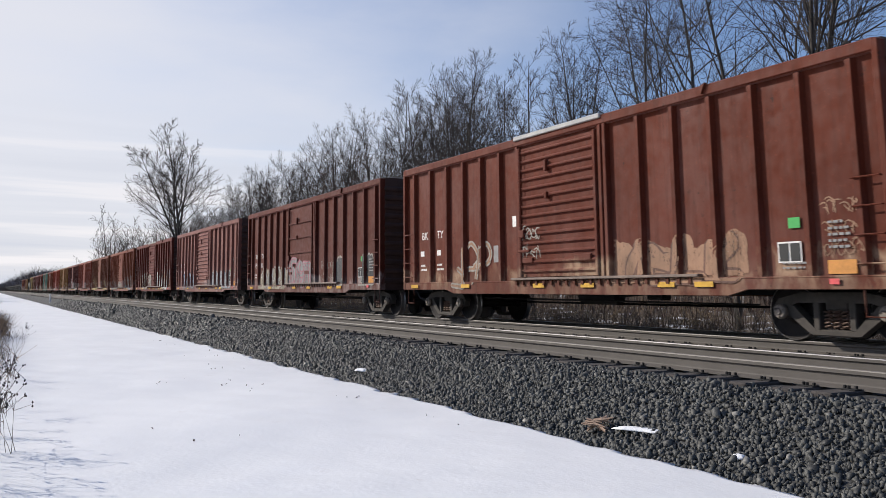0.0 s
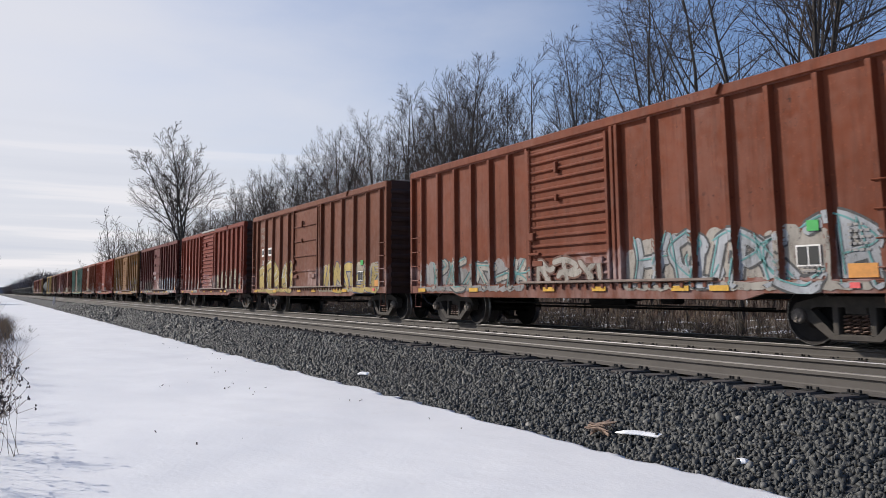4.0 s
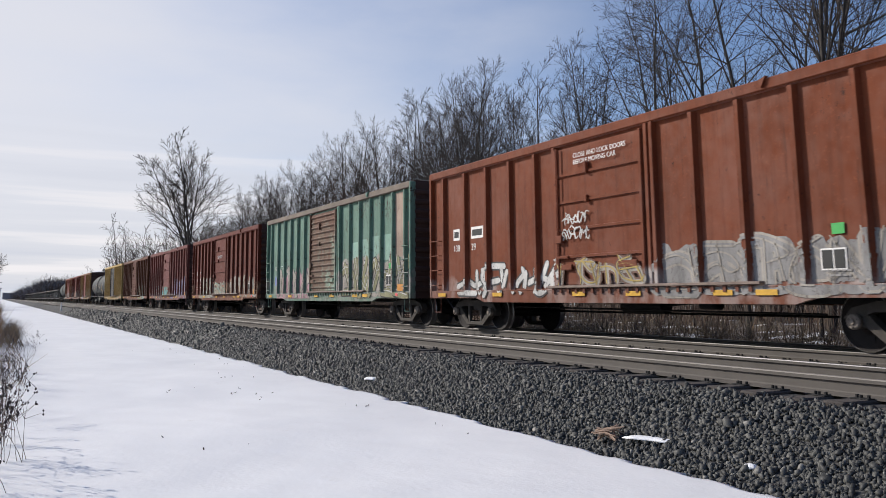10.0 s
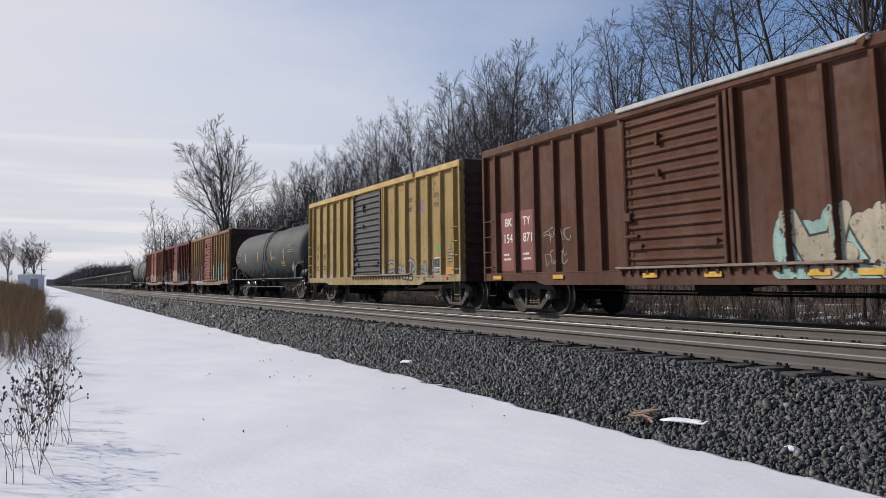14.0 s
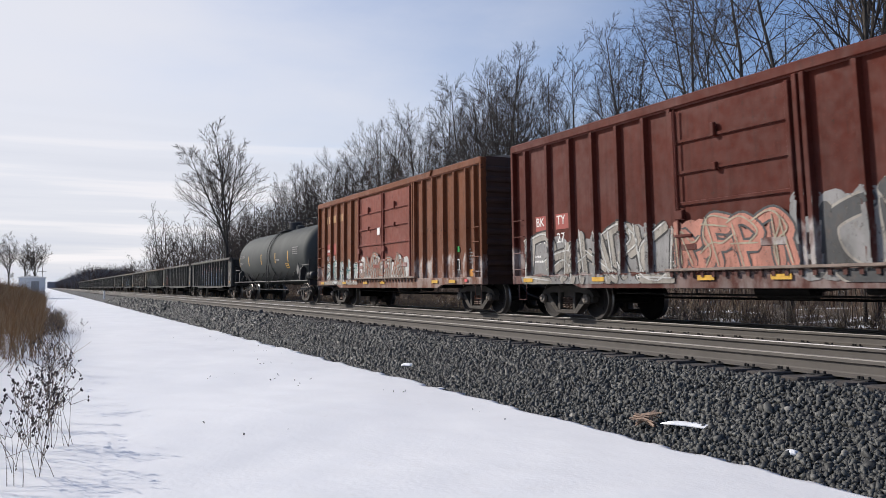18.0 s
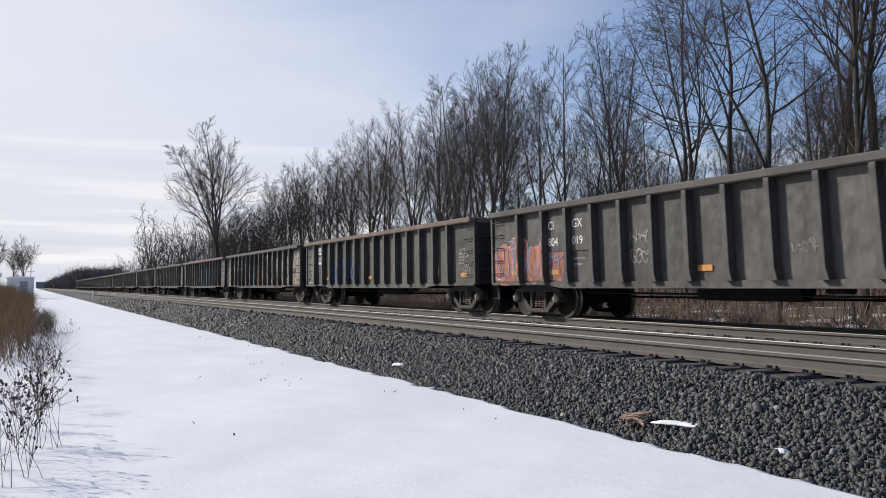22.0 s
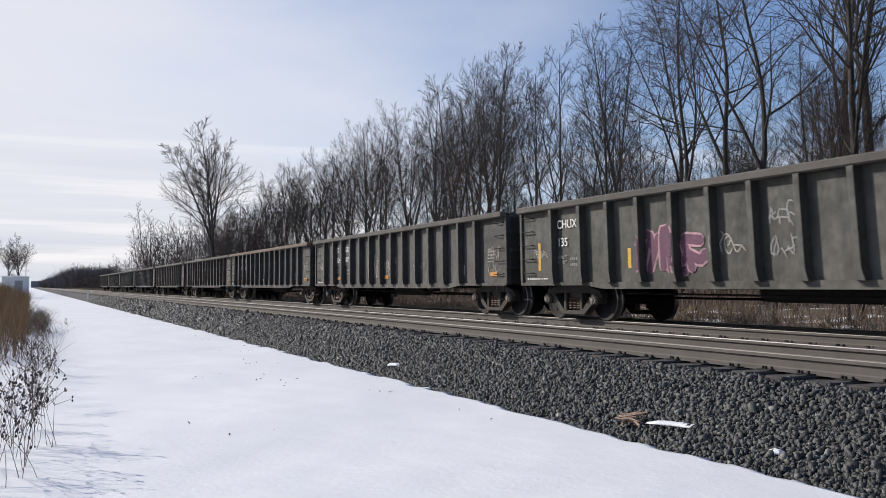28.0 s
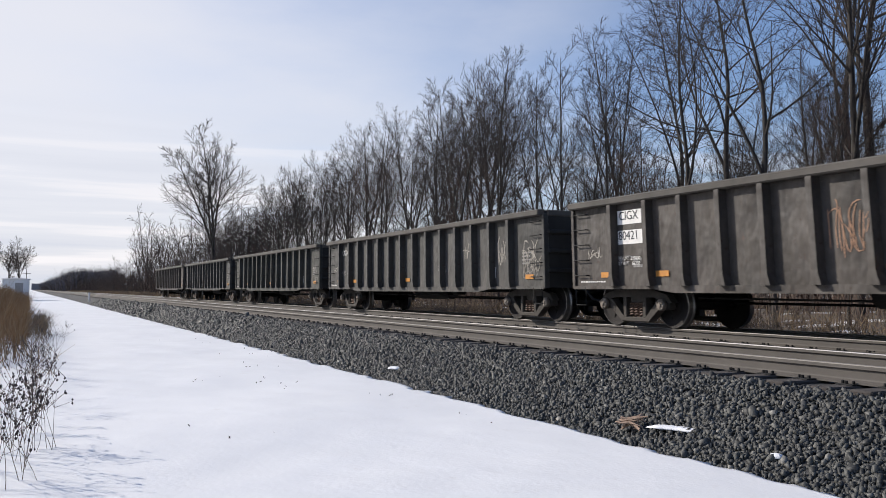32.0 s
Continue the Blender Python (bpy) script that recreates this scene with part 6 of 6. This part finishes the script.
# bright red-orange
c, h, m = roll(9, "bright_red", srgb(144, 56, 36), "bright orange-red boxcar with grey and yellow graffiti", PALE, 1.1, 0.4, strip=True, hood=0.2)
piece(c, -h + 2.3, D - 0.05, 0.95, 1.95, "silver", "slate", "silver", 44, 4, 0.26, "white")
piece(c, F + 0.45, h - 0.5, 0.98, 2.25, "pink", "grey", "maroon", 45, 5, 0.30, "yellow")
tag_scrawl(c, D + 0.7, 1.6, 1.6, 0.3, "white", 46, 1, 0.035)
marks(c, h, "BK", "TY", "154", "90", None, None, 1.8)
# brown with pale sill
c, h, m = roll(10, "clay_brown", srgb(126, 62, 44), "clay-brown boxcar with a panelled door and white graffiti", PALE, 1.0, 0.7, door="panel", strip=False, posts="wide")
piece(c, F + 0.3, h - 0.3, 0.98, 1.8, "grey", "bone", "grey", 48, 6, 0.24, "bone")
piece(c, -h + 1.4, D - 0.1, 0.95, 1.6, "white", "slate", "", 49, 4, 0.16)
piece(c, D + 0.1, F - 0.1, 1.1, 1.55, "bone", "brown", "", 50, 4, 0.12, "yellow")
for x, w, t in ((-h + 1.16, 0.34, "138"), (-h + 2.12, 0.60, "39")):
    patch(c, "logo_board", x, x + w, 2.32, 2.62, WALL, WHITE, "white board with dark marks")
    patch(c, "logo_bar", x + 0.05, x + w - 0.05, 2.39, 2.55, WALL - 0.006, BLACK_PAINT, "dark plain mark", 0.003)
    letter(c, t, x, WALL - 0.006, 1.98, 0.24)
letter(c, "CLOSE AND LOCK DOORS\nBEFORE MOVING CAR", D + 0.75, WALL - 0.165, 3.55, 0.14, None, "white warning lettering")
tag_scrawl(c, D + 0.3, 2.35, 0.9, 0.24, "white", 51, 2, 0.03)
# green
c, h, m = roll(11, "sea_green", srgb(118, 148, 132), "sea-green boxcar with a rusty door and grey-green graffiti", PALE_PINK, 1.4, 0.6, 0.8, strip=False, top_mat=plain("dirty_plate", srgb(112, 100, 88), 0.8, 0, 0.3, 1.0),
               door_mat=paint("door_rusty", srgb(112, 84, 68), srgb(146, 176, 158), 3.4, 0.9, 0.5, 2.2))
piece(c, F + 0.35, h - 0.2, 0.98, 2.2, "olive", "black", "bone", 53, 5, 0.30, "white")
piece(c, -h + 1.8, D - 0.2, 0.92, 1.95, "bone", "slate", "rose", 54, 4, 0.22)
PRIMER, MINT = paint("bare_primer", srgb(188, 164, 146), None, rust=0.7, vary=0.2), paint("mint_block", srgb(152, 186, 168), None, rust=0.6, vary=0.15)
S7 = 0.905
for k, z0, z1, pm, what in ((5, 2.05, 4.02, PRIMER, "pale bare primer panel"), (1, 2.1, 2.7, MINT, "paler mint repainted block"), (2, 2.1, 2.75, MINT, "paler mint repainted block"), (3, 2.0, 2.8, MINT, "paler mint repainted block"), (4, 2.0, 2.8, MINT, "paler mint repainted block"), (6, 2.3, 3.1, PRIMER, "pale bare primer panel")):
    patch(c, "repaint_patch", F + 0.22 + k * S7 + 0.08, min(h - 0.1, F + 0.22 + (k + 1) * S7 - 0.08), z0, z1, WALL, pm, what, 0.0015)
patch(c, "repaint_patch", -h + 1.0, -h + 2.55, 1.35, 1.75, WALL, plain("repaint_blue", srgb(96, 120, 176), 0.6, 0, 0.15, 2.0), "blue repainted patch", 0.003)
letter(c, "BK", -h + 1.05, WALL - 0.008, 1.95, 0.26, WHITE)
letter(c, "TY", -h + 1.9, WALL - 0.008, 1.95, 0.26, WHITE)
# red-brown, pale skirt
c, h, m = roll(12, "oxide_red", srgb(96, 40, 30), "oxide-red boxcar with a panelled door and pale faded graffiti", PALE_TAN, 1.3, 0.7, door="panel", strip=False)
piece(c, -h + 2.3, D - 0.1, 0.95, 2.1, "bone", "black", "cream", 56, 4, 0.26)
piece(c, D + 0.1, F - 0.1, 1.1, 1.65, "cream", "brown", "bone", 57, 3, 0.2, "teal")
piece(c, F + 0.3, h - 0.3, 0.98, 1.9, "bone", "brown", "tan", 58, 6, 0.22)
REPAINT2 = plain("repaint_oxide", srgb(120, 62, 52), 0.6, 0, 0.12, 2.0)
marks(c, h, "BK", "TY", "153", "930", None, REPAINT2)
letter(c, "CLOSE AND LOCK DOORS\nBEFORE MOVING CAR", D + 1.0, WALL - 0.165, 2.95, 0.09, None, "white warning lettering")
# rose-brown with lilac letters
c, h, m = roll(13, "rose_brown", srgb(112, 58, 57), "rose-brown boxcar with pale lilac graffiti", PALE, 0.9, 0.4, door="panel", strip=True, hood=0.1)
piece(c, F + 0.5, h - 0.2, 0.95, 2.1, "lilac", "white", "", 60, 4, 0.38, "purple")
piece(c, -h + 2.3, D + 0.3, 0.95, 1.7, "slate", "white", "", 61, 4, 0.18)
piece(c, D + 0.3, F - 0.3, 1.1, 1.6, "teal", "olive", "brown", 62, 3, 0.2)
DARKRED = plain("repaint_dark", srgb(84, 46, 42), 0.6, 0, 0.12, 2.0)
marks(c, h, "BK", "TY", "151", "192", None, DARKRED)
# umber
c, h, m = roll(14, "umber", srgb(90, 50, 38), "umber-brown boxcar with a ribbed door and cream graffiti", None, 1.0, 0.4, strip=True, hood=3.0)
piece(c, F + 1.2, F + 4.6, 0.9, 1.9, "cream", "black", "mint", 64, 3, 0.36)
marks(c, h, "BK", "TY", "154", "871", None, REPAINT2)
tag_scrawl(c, -h + 2.8, 1.7, 0.9, 0.4, "bone", 65, 2, 0.02)
# yellow with a charcoal door
c, h, m = roll(15, "pale_yellow", srgb(178, 148, 92), "dirty yellow boxcar with a charcoal sliding door", PALE, 0.9, 0.5, 0.5, strip=False, reflect=None,
               door_mat=plain("charcoal_door", srgb(64, 62, 60), 0.7, 0, 0.3, 3.0), top_mat=plain("yellow_plate", srgb(176, 146, 84), 0.7, 0, 0.25, 2.0))
INK = plain("dark_lettering", srgb(58, 48, 40), 0.7, 0, 0.2, 5.0)
marks(c, h, "RB", "OX", "31", "877", INK)
letter(c, "next\nload", F + 1.95, WALL - 0.006, 3.0, 0.30, INK, "dark slanted lettering")
letter(c, "any\nroad", F + 4.15, WALL - 0.006, 3.0, 0.30, INK, "dark slanted lettering")
for s in (-1, 1):
    g = Mesh()
    ribbon(g, [(F + 3.15 - 0.2 * s, 2.95), (F + 3.15, 3.15), (F + 3.15 + 0.2 * s, 3.35)], 0.11, 0.004 + 0.001 * s, SURF[c.name][0], 0, 1, 4, -h, h)
    tagged(part("cross_mark", g, [spray("purple")], c), "faded crossed arms mark")
piece(c, F + 0.2, F + 4.4, 0.98, 1.5, "grey", "slate", "", 67, 5, 0.1)
bars(c, -h + 0.9, WALL - 0.004, 3.25, 3.6, 2, 0.4, plain("faded_lettering", srgb(150, 116, 66), 0.7, 0, 0.2, 3.0), 5, "large faded painted-over lettering")


def tank_paint():
    m = Mat("tank_grey", 0.7)
    m.b.inputs["Specular IOR Level"].default_value = 0.25
    c = m.mix(m.ramp(m.noise(0.6, 4), 0.3, 0.7), srgb(56, 59, 58), srgb(72, 75, 74))
    c = m.mix(m.ramp(m.noise(4, 5, 0.6, (3.0, 1.0, 0.2)), 0.55, 0.75, 0, 0.35), c, srgb(60, 60, 58))
    return m.done(c, m.noise(0.9, 2), 0.05, 0.05)


TANK = tank_paint()
t1 = tank_car("tank_car", TANK, "dark grey railway tank car with a curved side ladder", "GATX 2118")
cars.append(t1)
# golden with a red door
RED_DOOR = paint("paint_red_door", srgb(132, 76, 64), None, 1.0, 0.4, 0.15)
c, h, m = roll(17, "ochre", srgb(156, 118, 74), "ochre boxcar with a red replacement door and violet graffiti", PALE, 0.9, 0.4, 0.5, strip=False, door_mat=RED_DOOR, top_mat=plain("rusted_plate", srgb(128, 90, 68), 0.8, 0, 0.3, 2.0))
piece(c, -h + 1.9, D - 0.05, 0.92, 2.0, "white", "plum", "lilac", 70, 5, 0.2)
piece(c, F + 0.2, h - 1.5, 0.95, 2.1, "mint", "slate", "", 71, 4, 0.36, "teal")
patch(c, "repaint_patch", -h + 0.95, -h + 1.85, 1.05, 2.1, WALL, plain("repaint_teal", srgb(118, 138, 140), 0.6, 0, 0.2, 2.0), "grey-blue repainted patch", 0.003)
FADED = plain("faded_grey_lettering", srgb(128, 104, 76), 0.7, 0, 0.25, 2.0)
bars(c, -h + 0.9, WALL - 0.004, 3.35, 2.6, 2, 0.6, FADED, 8, "large faded painted-over lettering")
letter(c, "The nationwide boxcar pool", F + 0.35, WALL - 0.004, 3.50, 0.42, FADED, "faded grey slanted lettering")
for s in (-1, 1):
    g = Mesh()
    ribbon(g, [(F + 3.3 - 0.7 * s, 2.35), (F + 3.3, 2.85), (F + 3.3 + 0.7 * s, 3.35)], 0.26, 0.004 + 0.001 * s, SURF[c.name][0], 0, 1, 4, -h, h)
    tagged(part("cross_mark", g, [spray("orange")], c), "large faded orange cross mark")
tag_scrawl(c, F + 1.1, 2.8, 0.5, 0.18, "black", 72, 3, 0.02)
# maroon, sepia piece
c, h, m = roll(18, "wine_red", srgb(92, 36, 29), "wine-red boxcar with grey, orange and cream graffiti", PALE, 1.4, 0.7, spread=0.5, door="panel", strip=False)
piece(c, -h + 0.6, D - 0.1, 0.9, 1.95, "bone", "black", "grey", 74, 5, 0.24, "white")
piece(c, D + 0.1, F - 0.1, 1.1, 1.9, "salmon", "slate", "salmon", 75, 4, 0.22, "cream")
piece(c, F + 0.2, h - 0.2, 0.95, 2.2, "slate", "bone", "grey", 76, 4, 0.34)
REDSIGN = plain("repaint_bright_red", srgb(152, 64, 54), 0.6, 0, 0.12, 2.0)
patch(c, "repaint_patch", -h + 0.92, -h + 1.66, 2.05, 2.4, WALL, REDSIGN, "red repainted board", 0.003)
patch(c, "repaint_patch", -h + 1.8, -h + 2.5, 2.05, 2.4, WALL, REDSIGN, "red repainted board", 0.003)
marks(c, h, "BK", "TY", "154", "27", None, None, 2.1)
# rusty red, twin doors
SPDOOR = paint("paint_twin_door", srgb(136, 74, 60), PALE, 1.6, 0.5, 0.4, 0.6)
c, h, m = roll(19, "rusty_red", srgb(122, 66, 46), "rusty red boxcar with twin panelled doors and white graffiti", PALE, 1.3, 0.8, 0.6, spread=0.6, door="panel", doors=2, strip=False, door_mat=SPDOOR)
piece(c, -h + 1.0, -h + 5.1, 0.95, 1.75, "white", "slate", "bone", 78, 5, 0.20, "teal")
piece(c, -h + 5.3, -h + 10.1, 1.1, 1.8, "bone", "brown", "white", 79, 7, 0.16, "orange")
patch(c, "repaint_patch", -h + 0.85, -h + 1.4, 2.05, 2.5, WALL, REDSIGN, "red repainted board", 0.003)
patch(c, "repaint_patch", -h + 1.6, -h + 2.15, 2.05, 2.5, WALL, REDSIGN, "red repainted board", 0.003)
bars(c, -h + 1.0, WALL - 0.006, 2.15, 0.9, 1, 0.30, WHITE, 4)
letter(c, "245", -h + 0.86, WALL - 0.006, 1.75, 0.28)
letter(c, "880", -h + 1.62, WALL - 0.006, 1.75, 0.28)
bars(c, -h + 0.9, WALL - 0.006, 3.35, 3.6, 1, 0.7, plain("old_gold_lettering", srgb(170, 128, 84), 0.7, 0, 0.3, 3.0), 15, "large faded tan lettering")
patch(c, "notice", -h + 7.25, -h + 7.5, 2.55, 2.8, WALL - 0.155, WHITE, "white paper notice")
t2 = tank_car("tank_car", TANK, "dark grey railway tank car with a curved side ladder", "GATX 53874")
cars.append(t2)

# gondolas
GON = [paint("gondola_grey", srgb(69, 67, 62), None, rust=0.14, dent=0.36, vary=0.28, gloss=0.5, sheen=0.22), paint("gondola_olive", srgb(68, 67, 59), None, rust=0.18, dent=0.36, vary=0.28, gloss=0.5, sheen=0.22), paint("gondola_brown", srgb(74, 67, 60), None, rust=0.26, dent=0.5, vary=0.3, gloss=0.5, sheen=0.22)]
RUSTCAP = plain("rusty_chord", srgb(104, 88, 77), 0.8, 0, 0.25, 1.5)


def gon(k, label, name="", num="", paint_no=0, cap=None, split=False, plates=False, yellow=False):
    c, h = gondola("gondola", GON[paint_no], label, 15, cap, None if yellow else ORANGE)
    cars.append((c, h))
    y = GW - 0.026
    if plates:
        patch(c, "number_board", -h + 1.54, -h + 2.28, 2.06, 2.34, GW, WHITE, "white number board")
        patch(c, "number_board", -h + 1.54, -h + 2.30, 1.66, 1.94, GW, WHITE, "white number board")
        letter(c, name, -h + 1.59, GW - 0.009, 2.10, 0.25, BLACK_PAINT, "black lettering")
        letter(c, num, -h + 1.56, GW - 0.009, 1.70, 0.25, BLACK_PAINT, "black lettering")
    elif name:
        step = (GLEN - 2.55 - 1.45) / 12
        x = -h + 1.54 if not split else -h + 2.55 + 0.10
        letter(c, name[:2] if split else name, x, GW - 0.029, 1.98, 0.27)
        if split:
            for e in (0, step):
                patch(c, "repaint_patch", x - 0.02 + e, x + 0.62 + e, 1.52, 2.30, GW, GON[paint_no], "plain paint behind the numbers", 0.0255)
            y = GW - 0.029
            letter(c, name[2:], x + step, y, 1.98, 0.27)
            letter(c, num[:3], x, y, 1.60, 0.27)
            letter(c, num[3:], x + step, y, 1.60, 0.27)
        else:
            letter(c, num, x, y, 1.58, 0.27)
    if name:
        letter(c, "LD LMT\nLT  WT", (-h + 1.54) if not split else -h + 2.65, GW - 0.027, 1.22, 0.11, GREY_PAINT)
        bars(c, (-h + 2.0) if not split else -h + 2.65 + (GLEN - 4.0) / 12, GW - 0.004, 1.32, 0.42, 2, 0.13, GREY_PAINT, k)
    tag_scrawl(c, h - 1.0, 1.45, 0.55, 0.30, "bone", 200 + k, 2, 0.022)
    tag_scrawl(c, -h + 0.5, 1.40, 0.45, 0.20, "bone", 300 + k, 1, 0.02)
    tag_scrawl(c, -h + 9.0 + 0.3 * (k % 5), 1.25, 0.5, 0.18, "grey", 400 + k, 1, 0.02)
    if yellow:
        for x in (-h + 0.7, -h + 4.0, -h + 8.3, h - 4.2, h - 0.75):
            patch(c, "reflector", x, x + 0.10, 1.1, 1.75 if x < -h + 1 or x > h - 1 else 1.5, GW, YELLOW, "upright yellow reflective strip")
    return c, h


c, h = gon(21, "dark grey gondola car with blue, pink and white graffiti", "CIGX", "804078", 0, None, True)
piece(c, -h + 4.9, h - 2.4, 0.95, 2.0, "silver", "black", "sky", 80, 6, 0.30, "white")
piece(c, -h + 5.6, h - 2.4, 1.75, 2.15, "rose", "pink", "", 81, 6, 0.16)
c, h = gon(22, "dark grey gondola car with orange graffiti at one end", "CIGX", "804019", 0, None, True)
piece(c, -h + 0.25, -h + 3.2, 0.95, 1.8, "orange", "rose", "salmon", 82, 4, 0.34, "sky")
tag_scrawl(c, -h + 5.6, 1.6, 0.6, 0.3, "bone", 83, 2, 0.02)
c, h = gon(23, "olive-grey gondola car with white number boards and blue graffiti", "CIGX", "80422", 1, RUSTCAP, False, True)
piece(c, -h + 3.4, -h + 6.6, 1.0, 1.8, "slate", "blue", "", 84, 4, 0.06)
patch(c, "blue_panel", -h + 5.15, -h + 5.6, 1.55, 1.8, GW, spray("blue"), "blue sprayed patch")
tag_scrawl(c, -h + 0.6, 1.6, 0.4, 0.6, "bone", 85, 2, 0.03)
c, h = gon(24, "gondola car almost covered with cream and black graffiti", "CIGX", "804463", 2, None, True)
piece(c, -h + 0.3, -h + 6.3, 0.95, 1.9, "bone", "black", "cream", 86, 5, 0.30)
piece(c, -h + 6.45, -h + 6.75, 0.9, 2.0, "teal", "teal", "teal", 87, 1, 0.14)
piece(c, -h + 6.9, -h + 7.6, 0.85, 1.3, "teal", "mint", "teal", 187, 1, 0.2)
piece(c, -h + 0.5, -h + 6.1, 1.0, 1.8, "slate", "black", "", 186, 5, 0.10)
piece(c, -h + 7.4, h - 0.4, 0.95, 2.2, "cream", "black", "bone", 88, 5, 0.34, "white")
piece(c, -h + 7.6, h - 0.6, 1.0, 2.2, "slate", "black", "", 188, 5, 0.12)
c, h = gon(25, "dark grey gondola car with pale blue graffiti", "CIGX", "804269", 0, RUSTCAP, True)
piece(c, -h + 7.6, -h + 11.8, 0.95, 2.0, "mint", "slate", "sky", 89, 3, 0.42, "blue")
tag_scrawl(c, -h + 0.4, 1.7, 0.8, 0.4, "yellow", 90, 1, 0.03)
tag_scrawl(c, -h + 0.35, 2.15, 0.8, 0.25, "sky", 91, 2, 0.06)
tag_scrawl(c, -h + 1.75, 1.3, 0.5, 0.5, "bone", 92, 1, 0.025)
tag_scrawl(c, -h + 4.5, 2.0, 0.6, 0.25, "white", 93, 1, 0.04)
c, h = gon(26, "olive-grey gondola car with a few small sprayed scrawls", "CIGX", "804649", 1, None, True)
tag_scrawl(c, -h + 4.6, 1.8, 0.5, 0.3, "white", 94, 1, 0.04)
tag_scrawl(c, -h + 6.9, 1.3, 0.6, 0.6, "bone", 95, 1, 0.025)
tag_scrawl(c, -h + 8.8, 1.5, 0.5, 0.3, "teal", 96, 2, 0.03)
c, h = gon(27, "dark grey gondola car with pink and white scrawls", "CIGX", "", 0)
tag_scrawl(c, -h + 0.2, 1.7, 1.0, 0.5, "pink", 97, 1, 0.035)
tag_scrawl(c, -h + 0.4, 1.8, 0.8, 0.25, "white", 98, 1, 0.03)
tag_scrawl(c, h - 4.5, 1.6, 0.7, 0.5, "bone", 99, 2, 0.02)
c, h = gon(28, "dark green-grey gondola car with plum and pink graffiti", "CHUX", "135", 1, None, False, False, True)
piece(c, -h + 4.35, -h + 6.1, 1.0, 1.8, "plum", "rose", "", 100, 3, 0.22)
tag_scrawl(c, -h + 6.4, 1.3, 0.5, 0.35, "bone", 101, 1, 0.035)
tag_scrawl(c, -h + 7.6, 1.7, 0.5, 0.35, "grey", 102, 2, 0.03)
c, h = gon(29, "dark grey gondola car with tall white scrawls", "CIGX", "804087", 0, None, True)
tag_scrawl(c, -h + 6.2, 1.0, 0.9, 0.75, "bone", 103, 1, 0.03)
tag_scrawl(c, -h + 7.5, 1.1, 1.0, 0.7, "bone", 104, 1, 0.03)
tag_scrawl(c, -h + 0.5, 1.35, 0.7, 0.4, "grey", 105, 1, 0.03)
c, h = gon(30, "dark grey gondola car with white scrawls and a rusty top rail", "CIGX", "804562", 0, RUSTCAP, True)
tag_scrawl(c, -h + 5.4, 1.0, 0.7, 0.9, "bone", 106, 1, 0.03)
tag_scrawl(c, -h + 6.6, 1.3, 0.8, 0.5, "bone", 107, 1, 0.03)
tag_scrawl(c, -h + 1.7, 1.4, 0.6, 0.3, "white", 108, 1, 0.03)
c, h = gon(31, "dented dark grey gondola car with a white sprayed scrawl", "CIGX", "80469", 2)
tag_scrawl(c, -h + 3.85, 1.1, 0.6, 0.85, "white", 109, 1, 0.03)
tag_scrawl(c, -h + 5.9, 1.75, 0.5, 0.2, "white", 110, 1, 0.04)
letter(c, "LD LMT 220000", -h + 1.54, GW - 0.005, 1.27, 0.10)
c, h = gon(32, "brown-grey gondola car with white number boards", "CIGX", "80421", 2, None, False, True)
letter(c, "LD LMT 219800\nLT WT    66200", -h + 1.54, GW - 0.005, 1.22, 0.10)
tag_scrawl(c, -h + 6.6, 1.3, 0.6, 0.8, "tan", 111, 1, 0.02)
c, h = gon(33, "dark grey gondola car with white scrawls at the front", "CIGX", "", 0)
tag_scrawl(c, h - 0.95, 1.1, 0.6, 0.9, "bone", 112, 1, 0.04)
tag_scrawl(c, h - 2.2, 1.4, 0.5, 0.7, "bone", 113, 1, 0.04)
tag_scrawl(c, h - 4.2, 1.6, 0.6, 0.4, "bone", 114, 1, 0.03)
for k in range(34, 37):
    c, h = gon(k, "dark grey ribbed gondola car near the train's end", "", "", (1, 0, 2)[k - 34])
    tag_scrawl(c, h - 3.0, 1.3, 0.6, 0.4, "grey", 120 + k, 1, 0.03)

# rear edge of each car at the start, from the leading car back
REAR = (-22.08, -38.83, -55.65, -72.59, -89.22, -106, -122.65, -139.27, -156.1, -172.69, -189.5, -205.85, -222.4, -239.3, -255.76, -272.24, -288.95, -305.4, -321.67, -338.39,
        -355.7, -373.3, -389.9, -406.5, -423.1, -439.7, -456.15, -472.8, -489.35, -505.7, -522.1, -537.9, -554.6, -571.4, -588.3, -605.5, -622.5)


# ---- motion of the train ----
def motions():
    for car, half, rear in zip([c for c, _ in cars], [h for _, h in cars], REAR):
        x = rear + half
        walk(car, [(t, pose(x + SPEED * t, YT, 0)) for t in (0.0, 8.0, 16.0, 24.0, 32.0)])
    turn = SPEED / WR / FPS                    # radians from one film frame to the next
    for k, s in enumerate((-1, 1)):
        first = wheelsets[k][0]
        walk(first, [(n / FPS, Matrix.LocRotScale((s * AXLE, 0, WR), Euler((0, turn * n, 0)), None)) for n in range(32 * FPS + 1)])
        keys = first.animation_data
        for other in wheelsets[k][1:]:         # all wheels turn alike
            other.rotation_mode = "QUATERNION"
            other.animation_data_create().action = keys.action
            other.animation_data.action_slot = keys.action_slot


motions()
